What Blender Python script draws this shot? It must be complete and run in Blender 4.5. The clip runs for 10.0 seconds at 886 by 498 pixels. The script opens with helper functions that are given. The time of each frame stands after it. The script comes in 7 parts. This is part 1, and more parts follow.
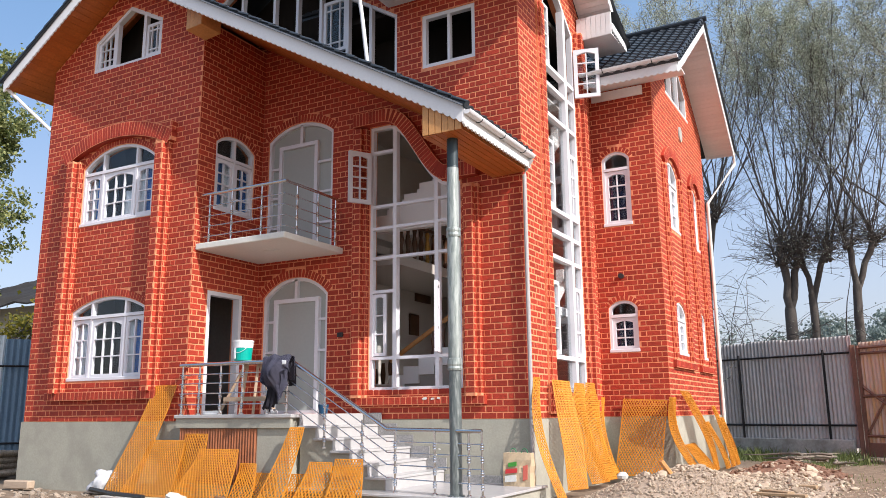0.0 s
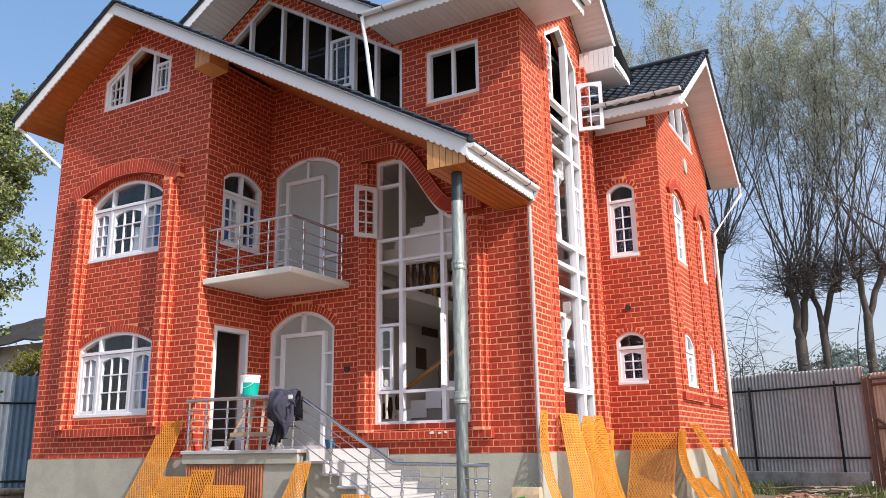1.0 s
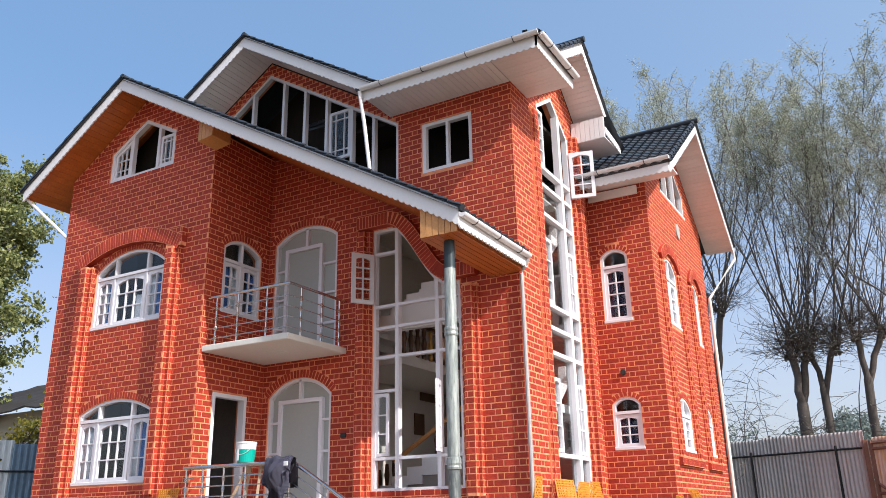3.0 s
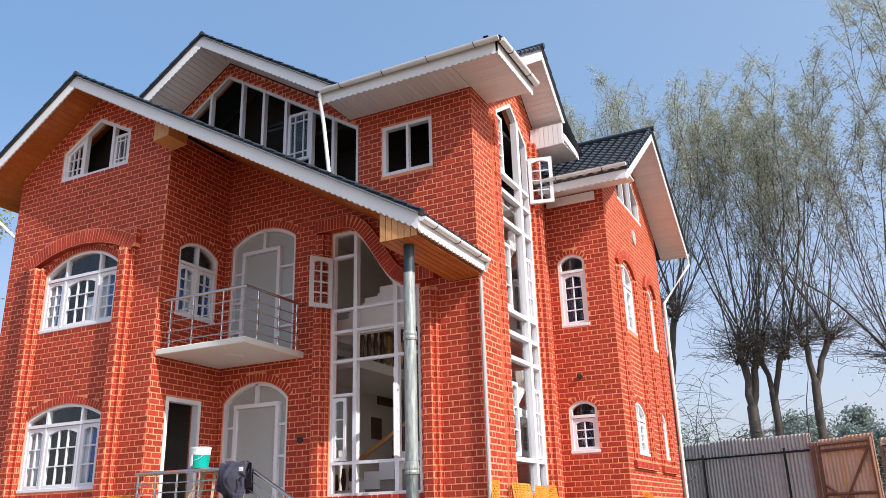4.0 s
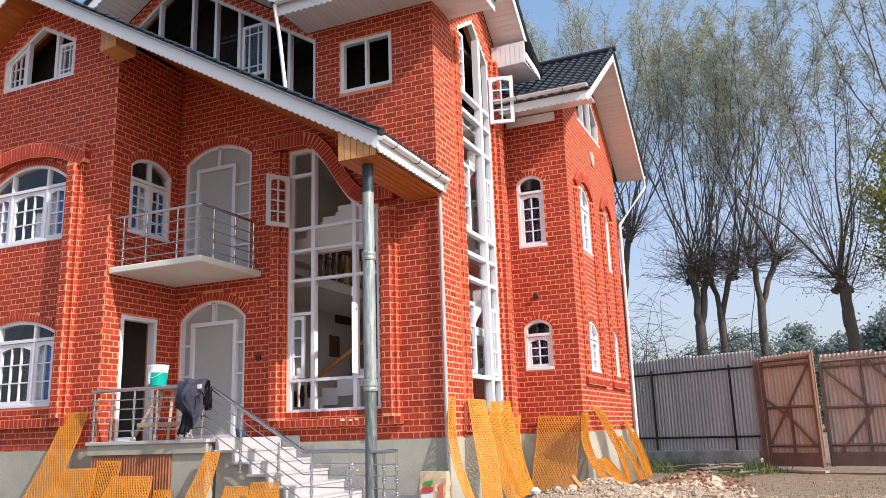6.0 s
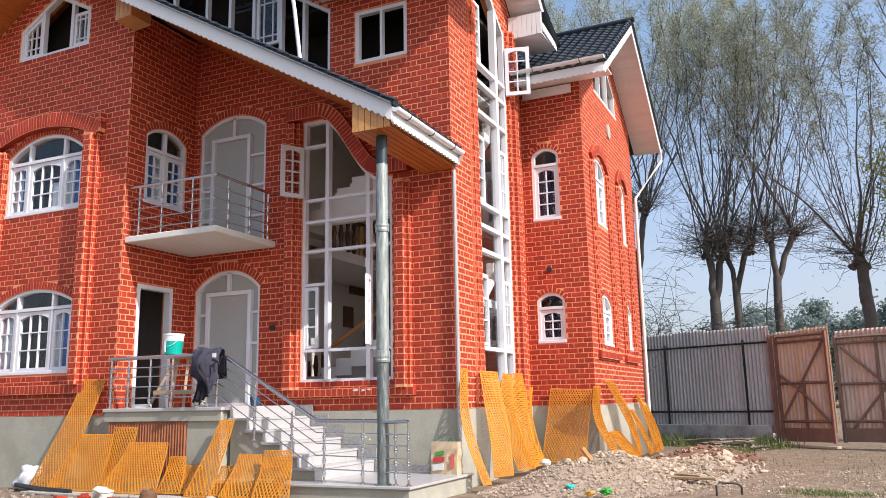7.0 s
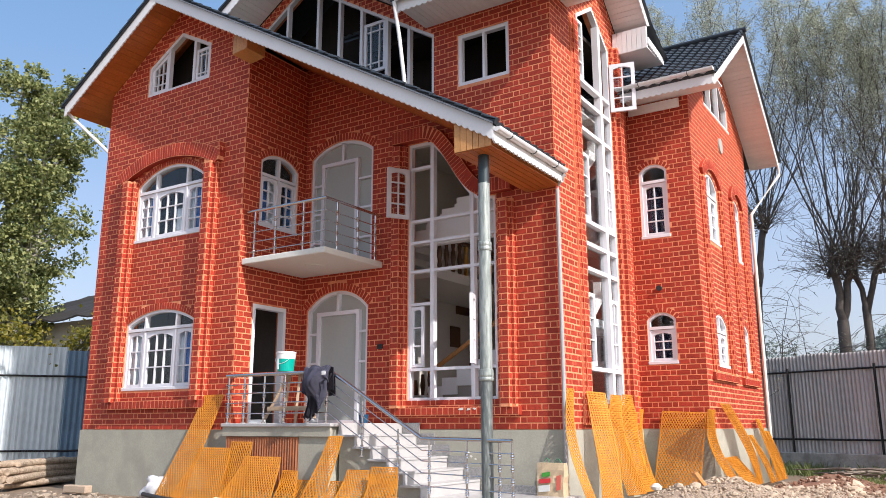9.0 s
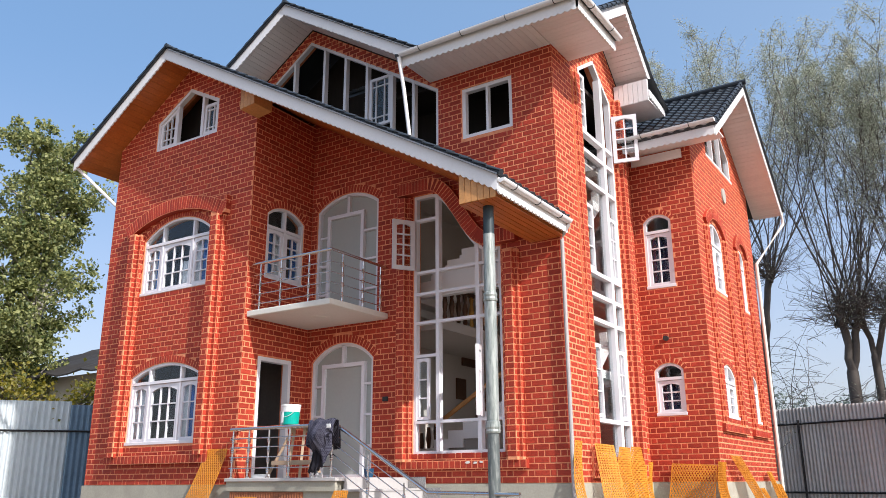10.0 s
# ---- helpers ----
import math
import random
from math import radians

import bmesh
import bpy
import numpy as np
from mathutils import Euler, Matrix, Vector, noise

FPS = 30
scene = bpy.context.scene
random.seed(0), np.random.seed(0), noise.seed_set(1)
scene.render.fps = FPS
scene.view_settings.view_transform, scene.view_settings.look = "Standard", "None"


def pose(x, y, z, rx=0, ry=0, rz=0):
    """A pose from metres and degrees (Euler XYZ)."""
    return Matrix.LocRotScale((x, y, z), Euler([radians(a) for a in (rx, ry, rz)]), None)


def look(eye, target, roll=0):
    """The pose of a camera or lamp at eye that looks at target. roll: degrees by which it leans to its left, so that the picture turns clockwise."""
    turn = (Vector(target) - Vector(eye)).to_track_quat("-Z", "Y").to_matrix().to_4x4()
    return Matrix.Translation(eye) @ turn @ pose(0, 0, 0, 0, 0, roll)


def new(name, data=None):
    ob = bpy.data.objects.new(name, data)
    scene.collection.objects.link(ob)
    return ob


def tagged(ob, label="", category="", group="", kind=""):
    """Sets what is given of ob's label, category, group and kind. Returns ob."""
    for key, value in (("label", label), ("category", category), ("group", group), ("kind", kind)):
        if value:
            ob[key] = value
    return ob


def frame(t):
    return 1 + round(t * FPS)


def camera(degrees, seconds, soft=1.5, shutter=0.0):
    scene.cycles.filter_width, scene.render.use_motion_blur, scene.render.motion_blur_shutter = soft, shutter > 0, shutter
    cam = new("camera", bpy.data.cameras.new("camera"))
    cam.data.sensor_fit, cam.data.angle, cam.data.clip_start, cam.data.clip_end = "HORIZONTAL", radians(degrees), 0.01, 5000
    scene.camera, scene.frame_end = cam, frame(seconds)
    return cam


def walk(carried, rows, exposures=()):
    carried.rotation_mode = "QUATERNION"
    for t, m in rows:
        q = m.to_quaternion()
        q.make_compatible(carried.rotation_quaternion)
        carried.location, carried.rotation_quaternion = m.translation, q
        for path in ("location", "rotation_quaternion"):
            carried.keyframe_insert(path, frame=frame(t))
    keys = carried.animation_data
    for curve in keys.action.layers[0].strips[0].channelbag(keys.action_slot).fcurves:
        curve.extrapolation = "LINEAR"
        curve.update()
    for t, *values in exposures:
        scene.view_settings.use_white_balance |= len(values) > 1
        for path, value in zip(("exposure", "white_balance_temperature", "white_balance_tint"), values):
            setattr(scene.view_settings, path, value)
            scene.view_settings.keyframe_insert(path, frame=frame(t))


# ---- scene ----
# camera: a hand-held pan, standing nearly still
cam = camera(57.9, 10.0, soft=0.7)
PATH = [
    (0.0, -0.271, 0.109, 1.234, 28.82, 11.55, 0.508), (0.5, -0.247, 0.125, 1.21, 29.166, 13.229, 0.663),
    (1.0, -0.219, 0.108, 1.215, 29.534, 13.975, 0.872), (1.5, -0.125, 0.075, 1.192, 30.083, 14.757, 1.132),
    (2.0, 0.033, 0.03, 1.19, 30.591, 15.952, 1.119),
    (2.2, 0.05, 0.02, 1.19, 30.57, 17.0, 1.11), (3.3, 0.06, -0.06, 1.178, 29.4, 18.65, 1.05), (3.5, 0.058, -0.062, 1.179, 28.788, 18.71, 1.078),
    (4.0, 0.039, -0.059, 1.197, 26.929, 18.705, 1.564), (4.5, 0.027, -0.075, 1.219, 25.679, 18.578, 1.919),
    (5.0, 0.021, -0.079, 1.228, 24.83, 18.271, 2.047), (5.5, 0.011, -0.065, 1.235, 24.226, 16.136, 2.051),
    (6.0, 0.006, -0.047, 1.236, 23.842, 12.787, 1.847),
    (6.2, 0.006, -0.045, 1.236, 23.68, 11.9, 1.75), (7.3, 0.045, -0.032, 1.25, 25.75, 10.6, 0.75), (7.5, 0.052, -0.03, 1.253, 26.725, 10.602, 0.626),
    (8.0, 0.077, -0.028, 1.203, 29.323, 10.938, 0.274), (8.5, 0.112, -0.021, 1.183, 31.669, 11.62, 0.072),
    (9.0, 0.139, 0.009, 1.182, 32.691, 12.495, 0.077), (9.5, 0.151, 0.017, 1.169, 33.126, 14.103, 0.201),
    (10.0, 0.136, -0.008, 1.162, 33.089, 16.209, 0.317)]
walk(cam, [(t, pose(x, y, z, 90 + p, r, a)) for t, x, y, z, a, p, r in PATH], [(0.0, 0.33, 6000, 14), (10.0, 0.33, 6000, 14)])

# ---- light: clear autumn sun from the front and right, pale blue sky ----
SUN = Vector((3.5, -1.0, 2.86)).normalized()
world = bpy.data.worlds.new("sky")
scene.world = world
world.use_nodes = True
wn, wl = world.node_tree.nodes, world.node_tree.links
sky = wn.new("ShaderNodeTexSky")
sky.sky_type, sky.sun_disc = "NISHITA", False
sky.sun_elevation, sky.sun_rotation = math.asin(SUN.z), math.atan2(SUN.x, SUN.y)
sky.air_density, sky.dust_density, sky.ozone_density = 1.0, 3.5, 1.5
wn["Background"].inputs["Strength"].default_value = 0.085
wl.new(sky.outputs["Color"], wn["Background"].inputs["Color"])
haze = wn.new("ShaderNodeBackground")  # milky haze, whiter towards the horizon, brighter on the sun's side
coord, axes, rise, tint = wn.new("ShaderNodeTexCoord"), wn.new("ShaderNodeSeparateXYZ"), wn.new("ShaderNodeMapRange"), wn.new("ShaderNodeMix")
tint.data_type = "RGBA"
tint.inputs["A"].default_value = (0.34, 0.335, 0.335, 1)
rise.inputs["From Min"].default_value, rise.inputs["From Max"].default_value = -0.02, 0.5
rise.interpolation_type = "SMOOTHSTEP"
toward, side_on = wn.new("ShaderNodeVectorMath"), wn.new("ShaderNodeMapRange")
toward.operation = "DOT_PRODUCT"
toward.inputs[1].default_value = Vector((SUN.x, SUN.y, 0)).normalized()
side_on.inputs["From Min"].default_value, side_on.inputs["From Max"].default_value = -1.0, 1.0
side_on.inputs["To Min"].default_value, side_on.inputs["To Max"].default_value = 0.92, 1.2
wl.new(coord.outputs["Generated"], axes.inputs[0])
wl.new(coord.outputs["Generated"], toward.inputs[0])
wl.new(toward.outputs["Value"], side_on.inputs["Value"])
wl.new(side_on.outputs[0], haze.inputs["Strength"])
wl.new(axes.outputs["Z"], rise.inputs["Value"])
wl.new(rise.outputs[0], tint.inputs["Factor"])
pale, share = wn.new("ShaderNodeMix"), wn.new("ShaderNodeMapRange")
pale.data_type = "RGBA"
pale.inputs["A"].default_value, pale.inputs["B"].default_value = (0.088, 0.183, 0.295, 1), (0.295, 0.335, 0.355, 1)
share.inputs["From Min"].default_value, share.inputs["From Max"].default_value = -1.0, 1.0
wl.new(toward.outputs["Value"], share.inputs["Value"])
wl.new(share.outputs[0], pale.inputs["Factor"])
wl.new(pale.outputs["Result"], tint.inputs["B"])
wl.new(tint.outputs["Result"], haze.inputs["Color"])
both = wn.new("ShaderNodeAddShader")
wl.new(wn["Background"].outputs[0], both.inputs[0])
wl.new(haze.outputs[0], both.inputs[1])
wl.new(both.outputs[0], wn["World Output"].inputs["Surface"])
sun_data = bpy.data.lights.new("sun", "SUN")
sun_data.energy, sun_data.angle, sun_data.color = 4.7, radians(0.6), (1.0, 0.92, 0.81)
new("sun", sun_data).matrix_world = look(SUN * 40, (0, 0, 0))


# ---- materials ----
def material(name, colour, rough=0.6, metal=0.0, vary=0.12, scale=3.0, fine=60.0, bump=0.15, second=None, amount=0.5, lo=0.45, hi=0.65, spec=0.5, stretch=(1, 1, 1), piece=0.0, coat=0.0):
    """Base colour with broad and fine variation, a second colour in patches, fine relief; piece: change from piece to piece."""
    m = bpy.data.materials.new(name)
    m.use_nodes = True
    n, l = m.node_tree.nodes, m.node_tree.links
    b = n["Principled BSDF"]
    b.inputs["Roughness"].default_value, b.inputs["Metallic"].default_value = rough, metal
    b.inputs["Specular IOR Level"].default_value = spec
    b.inputs["Coat Weight"].default_value = coat
    co = n.new("ShaderNodeTexCoord")
    mp = n.new("ShaderNodeMapping")
    mp.inputs["Scale"].default_value = stretch
    l.new(co.outputs["Object"], mp.inputs["Vector"])
    src = mp.outputs["Vector"]
    if piece:
        oi, ge = n.new("ShaderNodeObjectInfo"), n.new("ShaderNodeNewGeometry")
        add, fr = n.new("ShaderNodeMath"), n.new("ShaderNodeMath")
        fr.operation = "FRACT"
        l.new(oi.outputs["Random"], add.inputs[0])
        l.new(ge.outputs["Random Per Island"], add.inputs[1])
        l.new(add.outputs[0], fr.inputs[0])
        shift = n.new("ShaderNodeVectorMath")
        shift.operation = "MULTIPLY_ADD"
        shift.inputs[1].default_value = (37, 61, 23)
        l.new(fr.outputs[0], shift.inputs[0])
        geo = n.new("ShaderNodeNewGeometry")
        l.new(geo.outputs["Position"], shift.inputs[2])
        src = shift.outputs[0]
        rnd = fr.outputs[0]
    big, small = n.new("ShaderNodeTexNoise"), n.new("ShaderNodeTexNoise")
    big.inputs["Scale"].default_value, big.inputs["Detail"].default_value = scale, 5
    small.inputs["Scale"].default_value, small.inputs["Detail"].default_value = fine, 3
    l.new(src, big.inputs["Vector"])
    l.new(src, small.inputs["Vector"])
    hsv = n.new("ShaderNodeHueSaturation")
    hsv.inputs["Color"].default_value = (*colour, 1)
    mix = n.new("ShaderNodeMath")
    mix.operation = "ADD"
    l.new(big.outputs["Fac"], mix.inputs[0])
    l.new(small.outputs["Fac"], mix.inputs[1])
    val = n.new("ShaderNodeMapRange")
    val.inputs["From Min"].default_value, val.inputs["From Max"].default_value = 0.6, 1.4
    val.inputs["To Min"].default_value, val.inputs["To Max"].default_value = 1 - vary, 1 + vary
    l.new(mix.outputs[0], val.inputs["Value"])
    out = val.outputs[0]
    if piece:
        pv = n.new("ShaderNodeMapRange")
        pv.inputs["To Min"].default_value, pv.inputs["To Max"].default_value = 1 - piece, 1 + piece
        l.new(rnd, pv.inputs["Value"])
        mu = n.new("ShaderNodeMath")
        mu.operation = "MULTIPLY"
        l.new(out, mu.inputs[0])
        l.new(pv.outputs[0], mu.inputs[1])
        out = mu.outputs[0]
    l.new(out, hsv.inputs["Value"])
    col = hsv.outputs["Color"]
    if second:
        patch = n.new("ShaderNodeTexNoise")
        patch.inputs["Scale"].default_value, patch.inputs["Detail"].default_value = scale * 2.3, 6
        l.new(src, patch.inputs["Vector"])
        ramp = n.new("ShaderNodeMapRange")
        ramp.inputs["From Min"].default_value, ramp.inputs["From Max"].default_value = lo, hi
        ramp.inputs["To Max"].default_value = amount
        l.new(patch.outputs["Fac"], ramp.inputs["Value"])
        mc = n.new("ShaderNodeMix")
        mc.data_type = "RGBA"
        mc.inputs["B"].default_value = (*second, 1)
        l.new(ramp.outputs[0], mc.inputs["Factor"])
        l.new(col, mc.inputs["A"])
        col = mc.outputs["Result"]
    l.new(col, b.inputs["Base Color"])
    if bump:
        bp = n.new("ShaderNodeBump")
        bp.inputs["Strength"].default_value, bp.inputs["Distance"].default_value = bump, 0.01
        l.new(small.outputs["Fac"], bp.inputs["Height"])
        l.new(bp.outputs["Normal"], b.inputs["Normal"])
    return m


def glass_material(name, tint, gloss=1.0):
    m = bpy.data.materials.new(name)
    m.use_nodes = True
    n, l = m.node_tree.nodes, m.node_tree.links
    n.remove(n["Principled BSDF"])
    t, g, f, x = n.new("ShaderNodeBsdfTransparent"), n.new("ShaderNodeBsdfGlossy"), n.new("ShaderNodeLayerWeight"), n.new("ShaderNodeMixShader")
    t.inputs["Color"].default_value = (*tint, 1)
    g.inputs["Roughness"].default_value = 0.02
    pw, ma = n.new("ShaderNodeMath"), n.new("ShaderNodeMath")
    pw.operation, ma.operation = "POWER", "MULTIPLY_ADD"
    pw.inputs[1].default_value, ma.inputs[1].default_value, ma.inputs[2].default_value = 4.0, 0.6, 0.035
    f.inputs["Blend"].default_value = 0.5
    l.new(f.outputs["Facing"], pw.inputs[0])
    l.new(pw.outputs[0], ma.inputs[0])
    l.new(ma.outputs[0], x.inputs[0])
    l.new(t.outputs[0], x.inputs[1])
    l.new(g.outputs[0], x.inputs[2])
    l.new(x.outputs[0], n["Material Output"].inputs["Surface"])
    return m


BRICK = material("painted_brick", (0.375, 0.044, 0.022), 0.6, vary=0.2, scale=9, fine=70, bump=0.4, second=(0.24, 0.032, 0.02), amount=0.45, lo=0.48, hi=0.68, piece=0.2, spec=0.25)
MORTAR = material("mortar", (0.74, 0.29, 0.14), 0.85, vary=0.2, scale=4, fine=90, bump=0.3, second=(0.6, 0.16, 0.07), amount=0.6)
RENDER = material("cement_render", (0.37, 0.355, 0.285), 0.9, vary=0.14, scale=1.2, fine=35, bump=0.2, second=(0.28, 0.265, 0.215), amount=0.6, lo=0.45, hi=0.7)
WHITE = material("white_paint", (0.72, 0.71, 0.74), 0.4, vary=0.04, scale=2, fine=40, bump=0.05)
FASCIA = material("white_fascia", (0.74, 0.74, 0.74), 0.45, vary=0.05, scale=2, fine=30, bump=0.05)
PVC = material("soffit_panel", (0.8, 0.79, 0.78), 0.4, vary=0.05, scale=1, fine=20, bump=0.03, piece=0.04)
PINE = material("varnished_pine", (0.46, 0.138, 0.027), 0.35, vary=0.25, scale=2, fine=25, bump=0.08, stretch=(1, 1, 6), second=(0.4, 0.11, 0.02), amount=0.5, piece=0.1)
PLANK = material("pale_pine", (0.55, 0.27, 0.09), 0.45, vary=0.2, scale=2, fine=30, bump=0.1, stretch=(6, 6, 1), piece=0.12)
TILE = material("roof_tile", (0.026, 0.032, 0.039), 0.4, vary=0.2, scale=2, fine=30, bump=0.1)
STEEL = material("stainless_steel", (0.62, 0.61, 0.6), 0.22, metal=1.0, vary=0.05, bump=0.0)
MARBLE = material("white_marble", (0.44, 0.43, 0.42), 0.25, vary=0.06, scale=2, fine=12, bump=0.02, second=(0.36, 0.36, 0.37), amount=0.4, lo=0.5, hi=0.7)
CONCRETE = material("smooth_concrete", (0.66, 0.64, 0.58), 0.8, vary=0.07, scale=1.5, fine=30, bump=0.08)
PLASTER = material("interior_plaster", (0.55, 0.51, 0.46), 0.8, vary=0.04, scale=1, fine=20, bump=0.03)
# near-black stand-in for unlit space: shade given as colour
UNLIT = material("unlit_black", (0.022, 0.016, 0.012), 0.9, vary=0.3, scale=2, fine=30, stretch=(6, 6, 1))
DARKWOOD = material("dark_wood", (0.1, 0.045, 0.02), 0.4, vary=0.2, scale=3, fine=30)
STAIRWHITE = material("white_stair_plaster", (0.86, 0.85, 0.83), 0.7, vary=0.04, bump=0.03)
GLASS = glass_material("window_glass", (0.92, 0.95, 0.96))
# plaster darkened by colour, for the dimness inside the rooms
DIM_ROOM = material("dim_room_plaster", (0.13, 0.12, 0.11), 0.9, vary=0.15, scale=2, fine=20)
TAUPE = material("taupe_wall", (0.34, 0.3, 0.26), 0.8, vary=0.05)
PANEL = material("grey_white_panel", (0.39, 0.405, 0.375), 0.5, vary=0.04, scale=0.8, fine=20, bump=0.03)


# ---- building helpers ----
def front(y0):
    return lambda a, b, c: (a, y0 - b, c)


def side(x0):
    return lambda a, b, c: (x0 + b, a, c)


def plain(a, b, c):
    return (a, b, c)


def part(name, bm, mat, parent=None, label="", smooth=False):
    bmesh.ops.recalc_face_normals(bm, faces=bm.faces)
    me = bpy.data.meshes.new(name)
    bm.to_mesh(me)
    bm.free()
    for m in mat if isinstance(mat, (list, tuple)) else (mat,):
        me.materials.append(m)
    if smooth:
        me.polygons.foreach_set("use_smooth", [True] * len(me.polygons))
    ob = new(name, me)
    ob.parent = parent
    if label:
        ob["label"] = label
    return ob


def thing(name, label, category, group="", kind="", at=(0, 0, 0)):
    ob = new(name)
    ob.location = at
    return tagged(ob, label, category, group, kind)


def box(bm, f, a0, a1, b0, b1, c0, c1, bev=0.0):
    vs = [bm.verts.new(f(a, b, c)) for a in (a0, a1) for b in (b0, b1) for c in (c0, c1)]
    fs = [bm.faces.new([vs[i] for i in q]) for q in ((0, 1, 3, 2), (4, 6, 7, 5), (0, 4, 5, 1), (2, 3, 7, 6), (0, 2, 6, 4), (1, 5, 7, 3))]
    if bev:
        bmesh.ops.bevel(bm, geom=list({e for q in fs for e in q.edges}), offset=bev, segments=1, affect="EDGES")
    return bm


def boxes(f, *rows, bev=0.0):
    bm = bmesh.new()
    for r in rows:
        box(bm, f, *r, bev=bev)
    return bm


def slab(f, loop, b0, b1, holes=()):
    """A flat plate: outline and holes as (a, c) points, from depth b0 to b1."""
    bm = bmesh.new()
    for ring in (loop, *holes):
        vs = [bm.verts.new(f(a, b0, c)) for a, c in ring]
        for i, v in enumerate(vs):
            bm.edges.new((v, vs[i - 1]))
    bmesh.ops.triangle_fill(bm, use_beauty=True, edges=bm.edges[:])
    p, q = Vector(f(0, b0, 0)), Vector(f(0, b1, 0))
    ext = bmesh.ops.extrude_face_region(bm, geom=bm.faces[:])
    bmesh.ops.translate(bm, vec=q - p, verts=[v for v in ext["geom"] if isinstance(v, bmesh.types.BMVert)])
    return bm


def arch(a0, a1, c0, spring, rise, n=14):
    """Outline of an opening with a segmental head, from the bottom left round."""
    w = (a1 - a0) / 2
    r = (w * w + rise * rise) / (2 * rise)
    mid, cc = (a0 + a1) / 2, spring + rise - r
    t = math.asin(min(1, w / r))
    top = [(mid + r * math.sin(t - 2 * t * i / n), cc + r * math.cos(t - 2 * t * i / n)) for i in range(n + 1)]
    return [(a0, c0), (a1, c0)] + top


def tube(points, radius, n=10, bm=None, caps=True):
    """A round bar along a line of points."""
    bm = bm or bmesh.new()
    pts = [Vector(p) for p in points]
    rings = []
    for i, p in enumerate(pts):
        d = (pts[min(i + 1, len(pts) - 1)] - pts[max(i - 1, 0)]).normalized()
        u = d.cross(Vector((0, 0, 1)) if abs(d.z) < 0.9 else Vector((1, 0, 0))).normalized()
        w = d.cross(u)
        r = radius[i] if isinstance(radius, (list, tuple)) else radius
        rings.append([bm.verts.new(p + r * (math.cos(k * math.tau / n) * u + math.sin(k * math.tau / n) * w)) for k in range(n)])
    for s, e in zip(rings, rings[1:]):
        for k in range(n):
            bm.faces.new((s[k - 1], s[k], e[k], e[k - 1]))
    if caps:
        bm.faces.new(rings[0])
        bm.faces.new(rings[-1])
    return bm


def lathe(profile, at, n=20):
    """A turned body: (radius, height) from the base up."""
    bm = bmesh.new()
    rings = [[bm.verts.new((at[0] + r * math.cos(k * math.tau / n), at[1] + r * math.sin(k * math.tau / n), at[2] + z)) for k in range(n)] for r, z in profile]
    for s, e in zip(rings, rings[1:]):
        for k in range(n):
            bm.faces.new((s[k - 1], s[k], e[k], e[k - 1]))
    bm.faces.new(rings[0])
    bm.faces.new(rings[-1])
    return bm

# ---- the plan ----
F1, F2, S, YE = 9.705, 11.34, 14.88, 19.6      # front of the bay, recessed front wall, side wall, back
XL, XB, XC, XR = -14.46, -10.345, -4.99, -3.73  # bay left and right, tower corner, side wing end
ZP, ZF, ZU = 1.135, 1.235, 4.05                 # top of plinth, porch floor, balcony floor
T = 0.23

LOW = dict(ridge=-12.4, top=9.675, slope=0.66, slope2=0.58)   # lower gable, ridge along y
UP = dict(ridge=-10.56, top=10.79, slope=0.65, slope2=0.638)    # upper gable, ridge along y
RG = dict(ridge=13.36, top=10.15, slope=0.66, slope2=0.87)       # right-facing gable, ridge along x
WING = dict(ridge=17.24, top=9.72, slope=0.70)    # side wing gable, ridge along x


def roof_z(r, s, drop=0.0):
    return r["top"] - (r["slope"] if s < r["ridge"] else r.get("slope2", r["slope"])) * abs(s - r["ridge"]) - drop


house = thing("house", "three-storey red painted brick house with white windows and dark tiled roofs", "house")


def s_curve(x):
    t = min(1, max(0, (x + 7.5) / 1.2))
    return 6.19 - 1.21 * 0.5 * (1 - math.cos(math.pi * t))


TALL = [(-7.87, 1.6), (-6.09, 1.6), (-6.09, 4.97)] + [(-6.09 - 1.78 * i / 22, s_curve(-6.09 - 1.78 * i / 22)) for i in range(1, 23)]
NARROW = [(12.47, 1.55), (14.03, 1.55), (14.03, 8.4), (13.25, 9.0), (12.47, 8.5)]
UPWIN = [(-7.32, 6.95), (-7.32, 8.24), (-10.6, 10.3), (-11.8, 9.48)]

W_BAY = dict(f=front(F1), loop=[(XL, ZP), (XB, ZP), (XB, roof_z(LOW, XB, 0.24)), (LOW["ridge"], LOW["top"] - 0.24), (XL, roof_z(LOW, XL, 0.24))],
             holes=[arch(-13.33, -11.395, 4.715, 5.84, 0.34), arch(-13.34, -11.42, 1.85, 3.1, 0.23),
                    [(-13.3, 7.775), (-11.45, 7.775), (-11.45, 8.52), (-12.35, 8.99), (-13.3, 8.43)]])
W_RET = dict(f=side(XB), loop=[(F1 + T, ZP), (F2, ZP), (F2, 8.2), (F1 + T, 8.2)],
             holes=[[(10.08, ZP + 0.1), (10.92, ZP + 0.1), (10.92, 3.326), (10.08, 3.326)], arch(10.12, 11.12, 4.78, 6.02, 0.2)])
W_REC = dict(f=front(F2), loop=[(XB + 0.001, ZP), (XC, ZP), (XC, 8.47), (-7.3, 8.47), (UP["ridge"], UP["top"] - 0.24), (-13.4, roof_z(UP, -13.4, 0.24)), (-13.4, 7.6), (XB + 0.001, 7.6)],
             holes=[arch(-10.2, -8.68, ZU, 6.32, 0.27), arch(-10.2, -8.74, ZP + 0.1, 3.32, 0.33), TALL,
                    [(-6.807, 7.08), (-5.775, 7.08), (-5.775, 8.07), (-6.807, 8.07)], UPWIN])
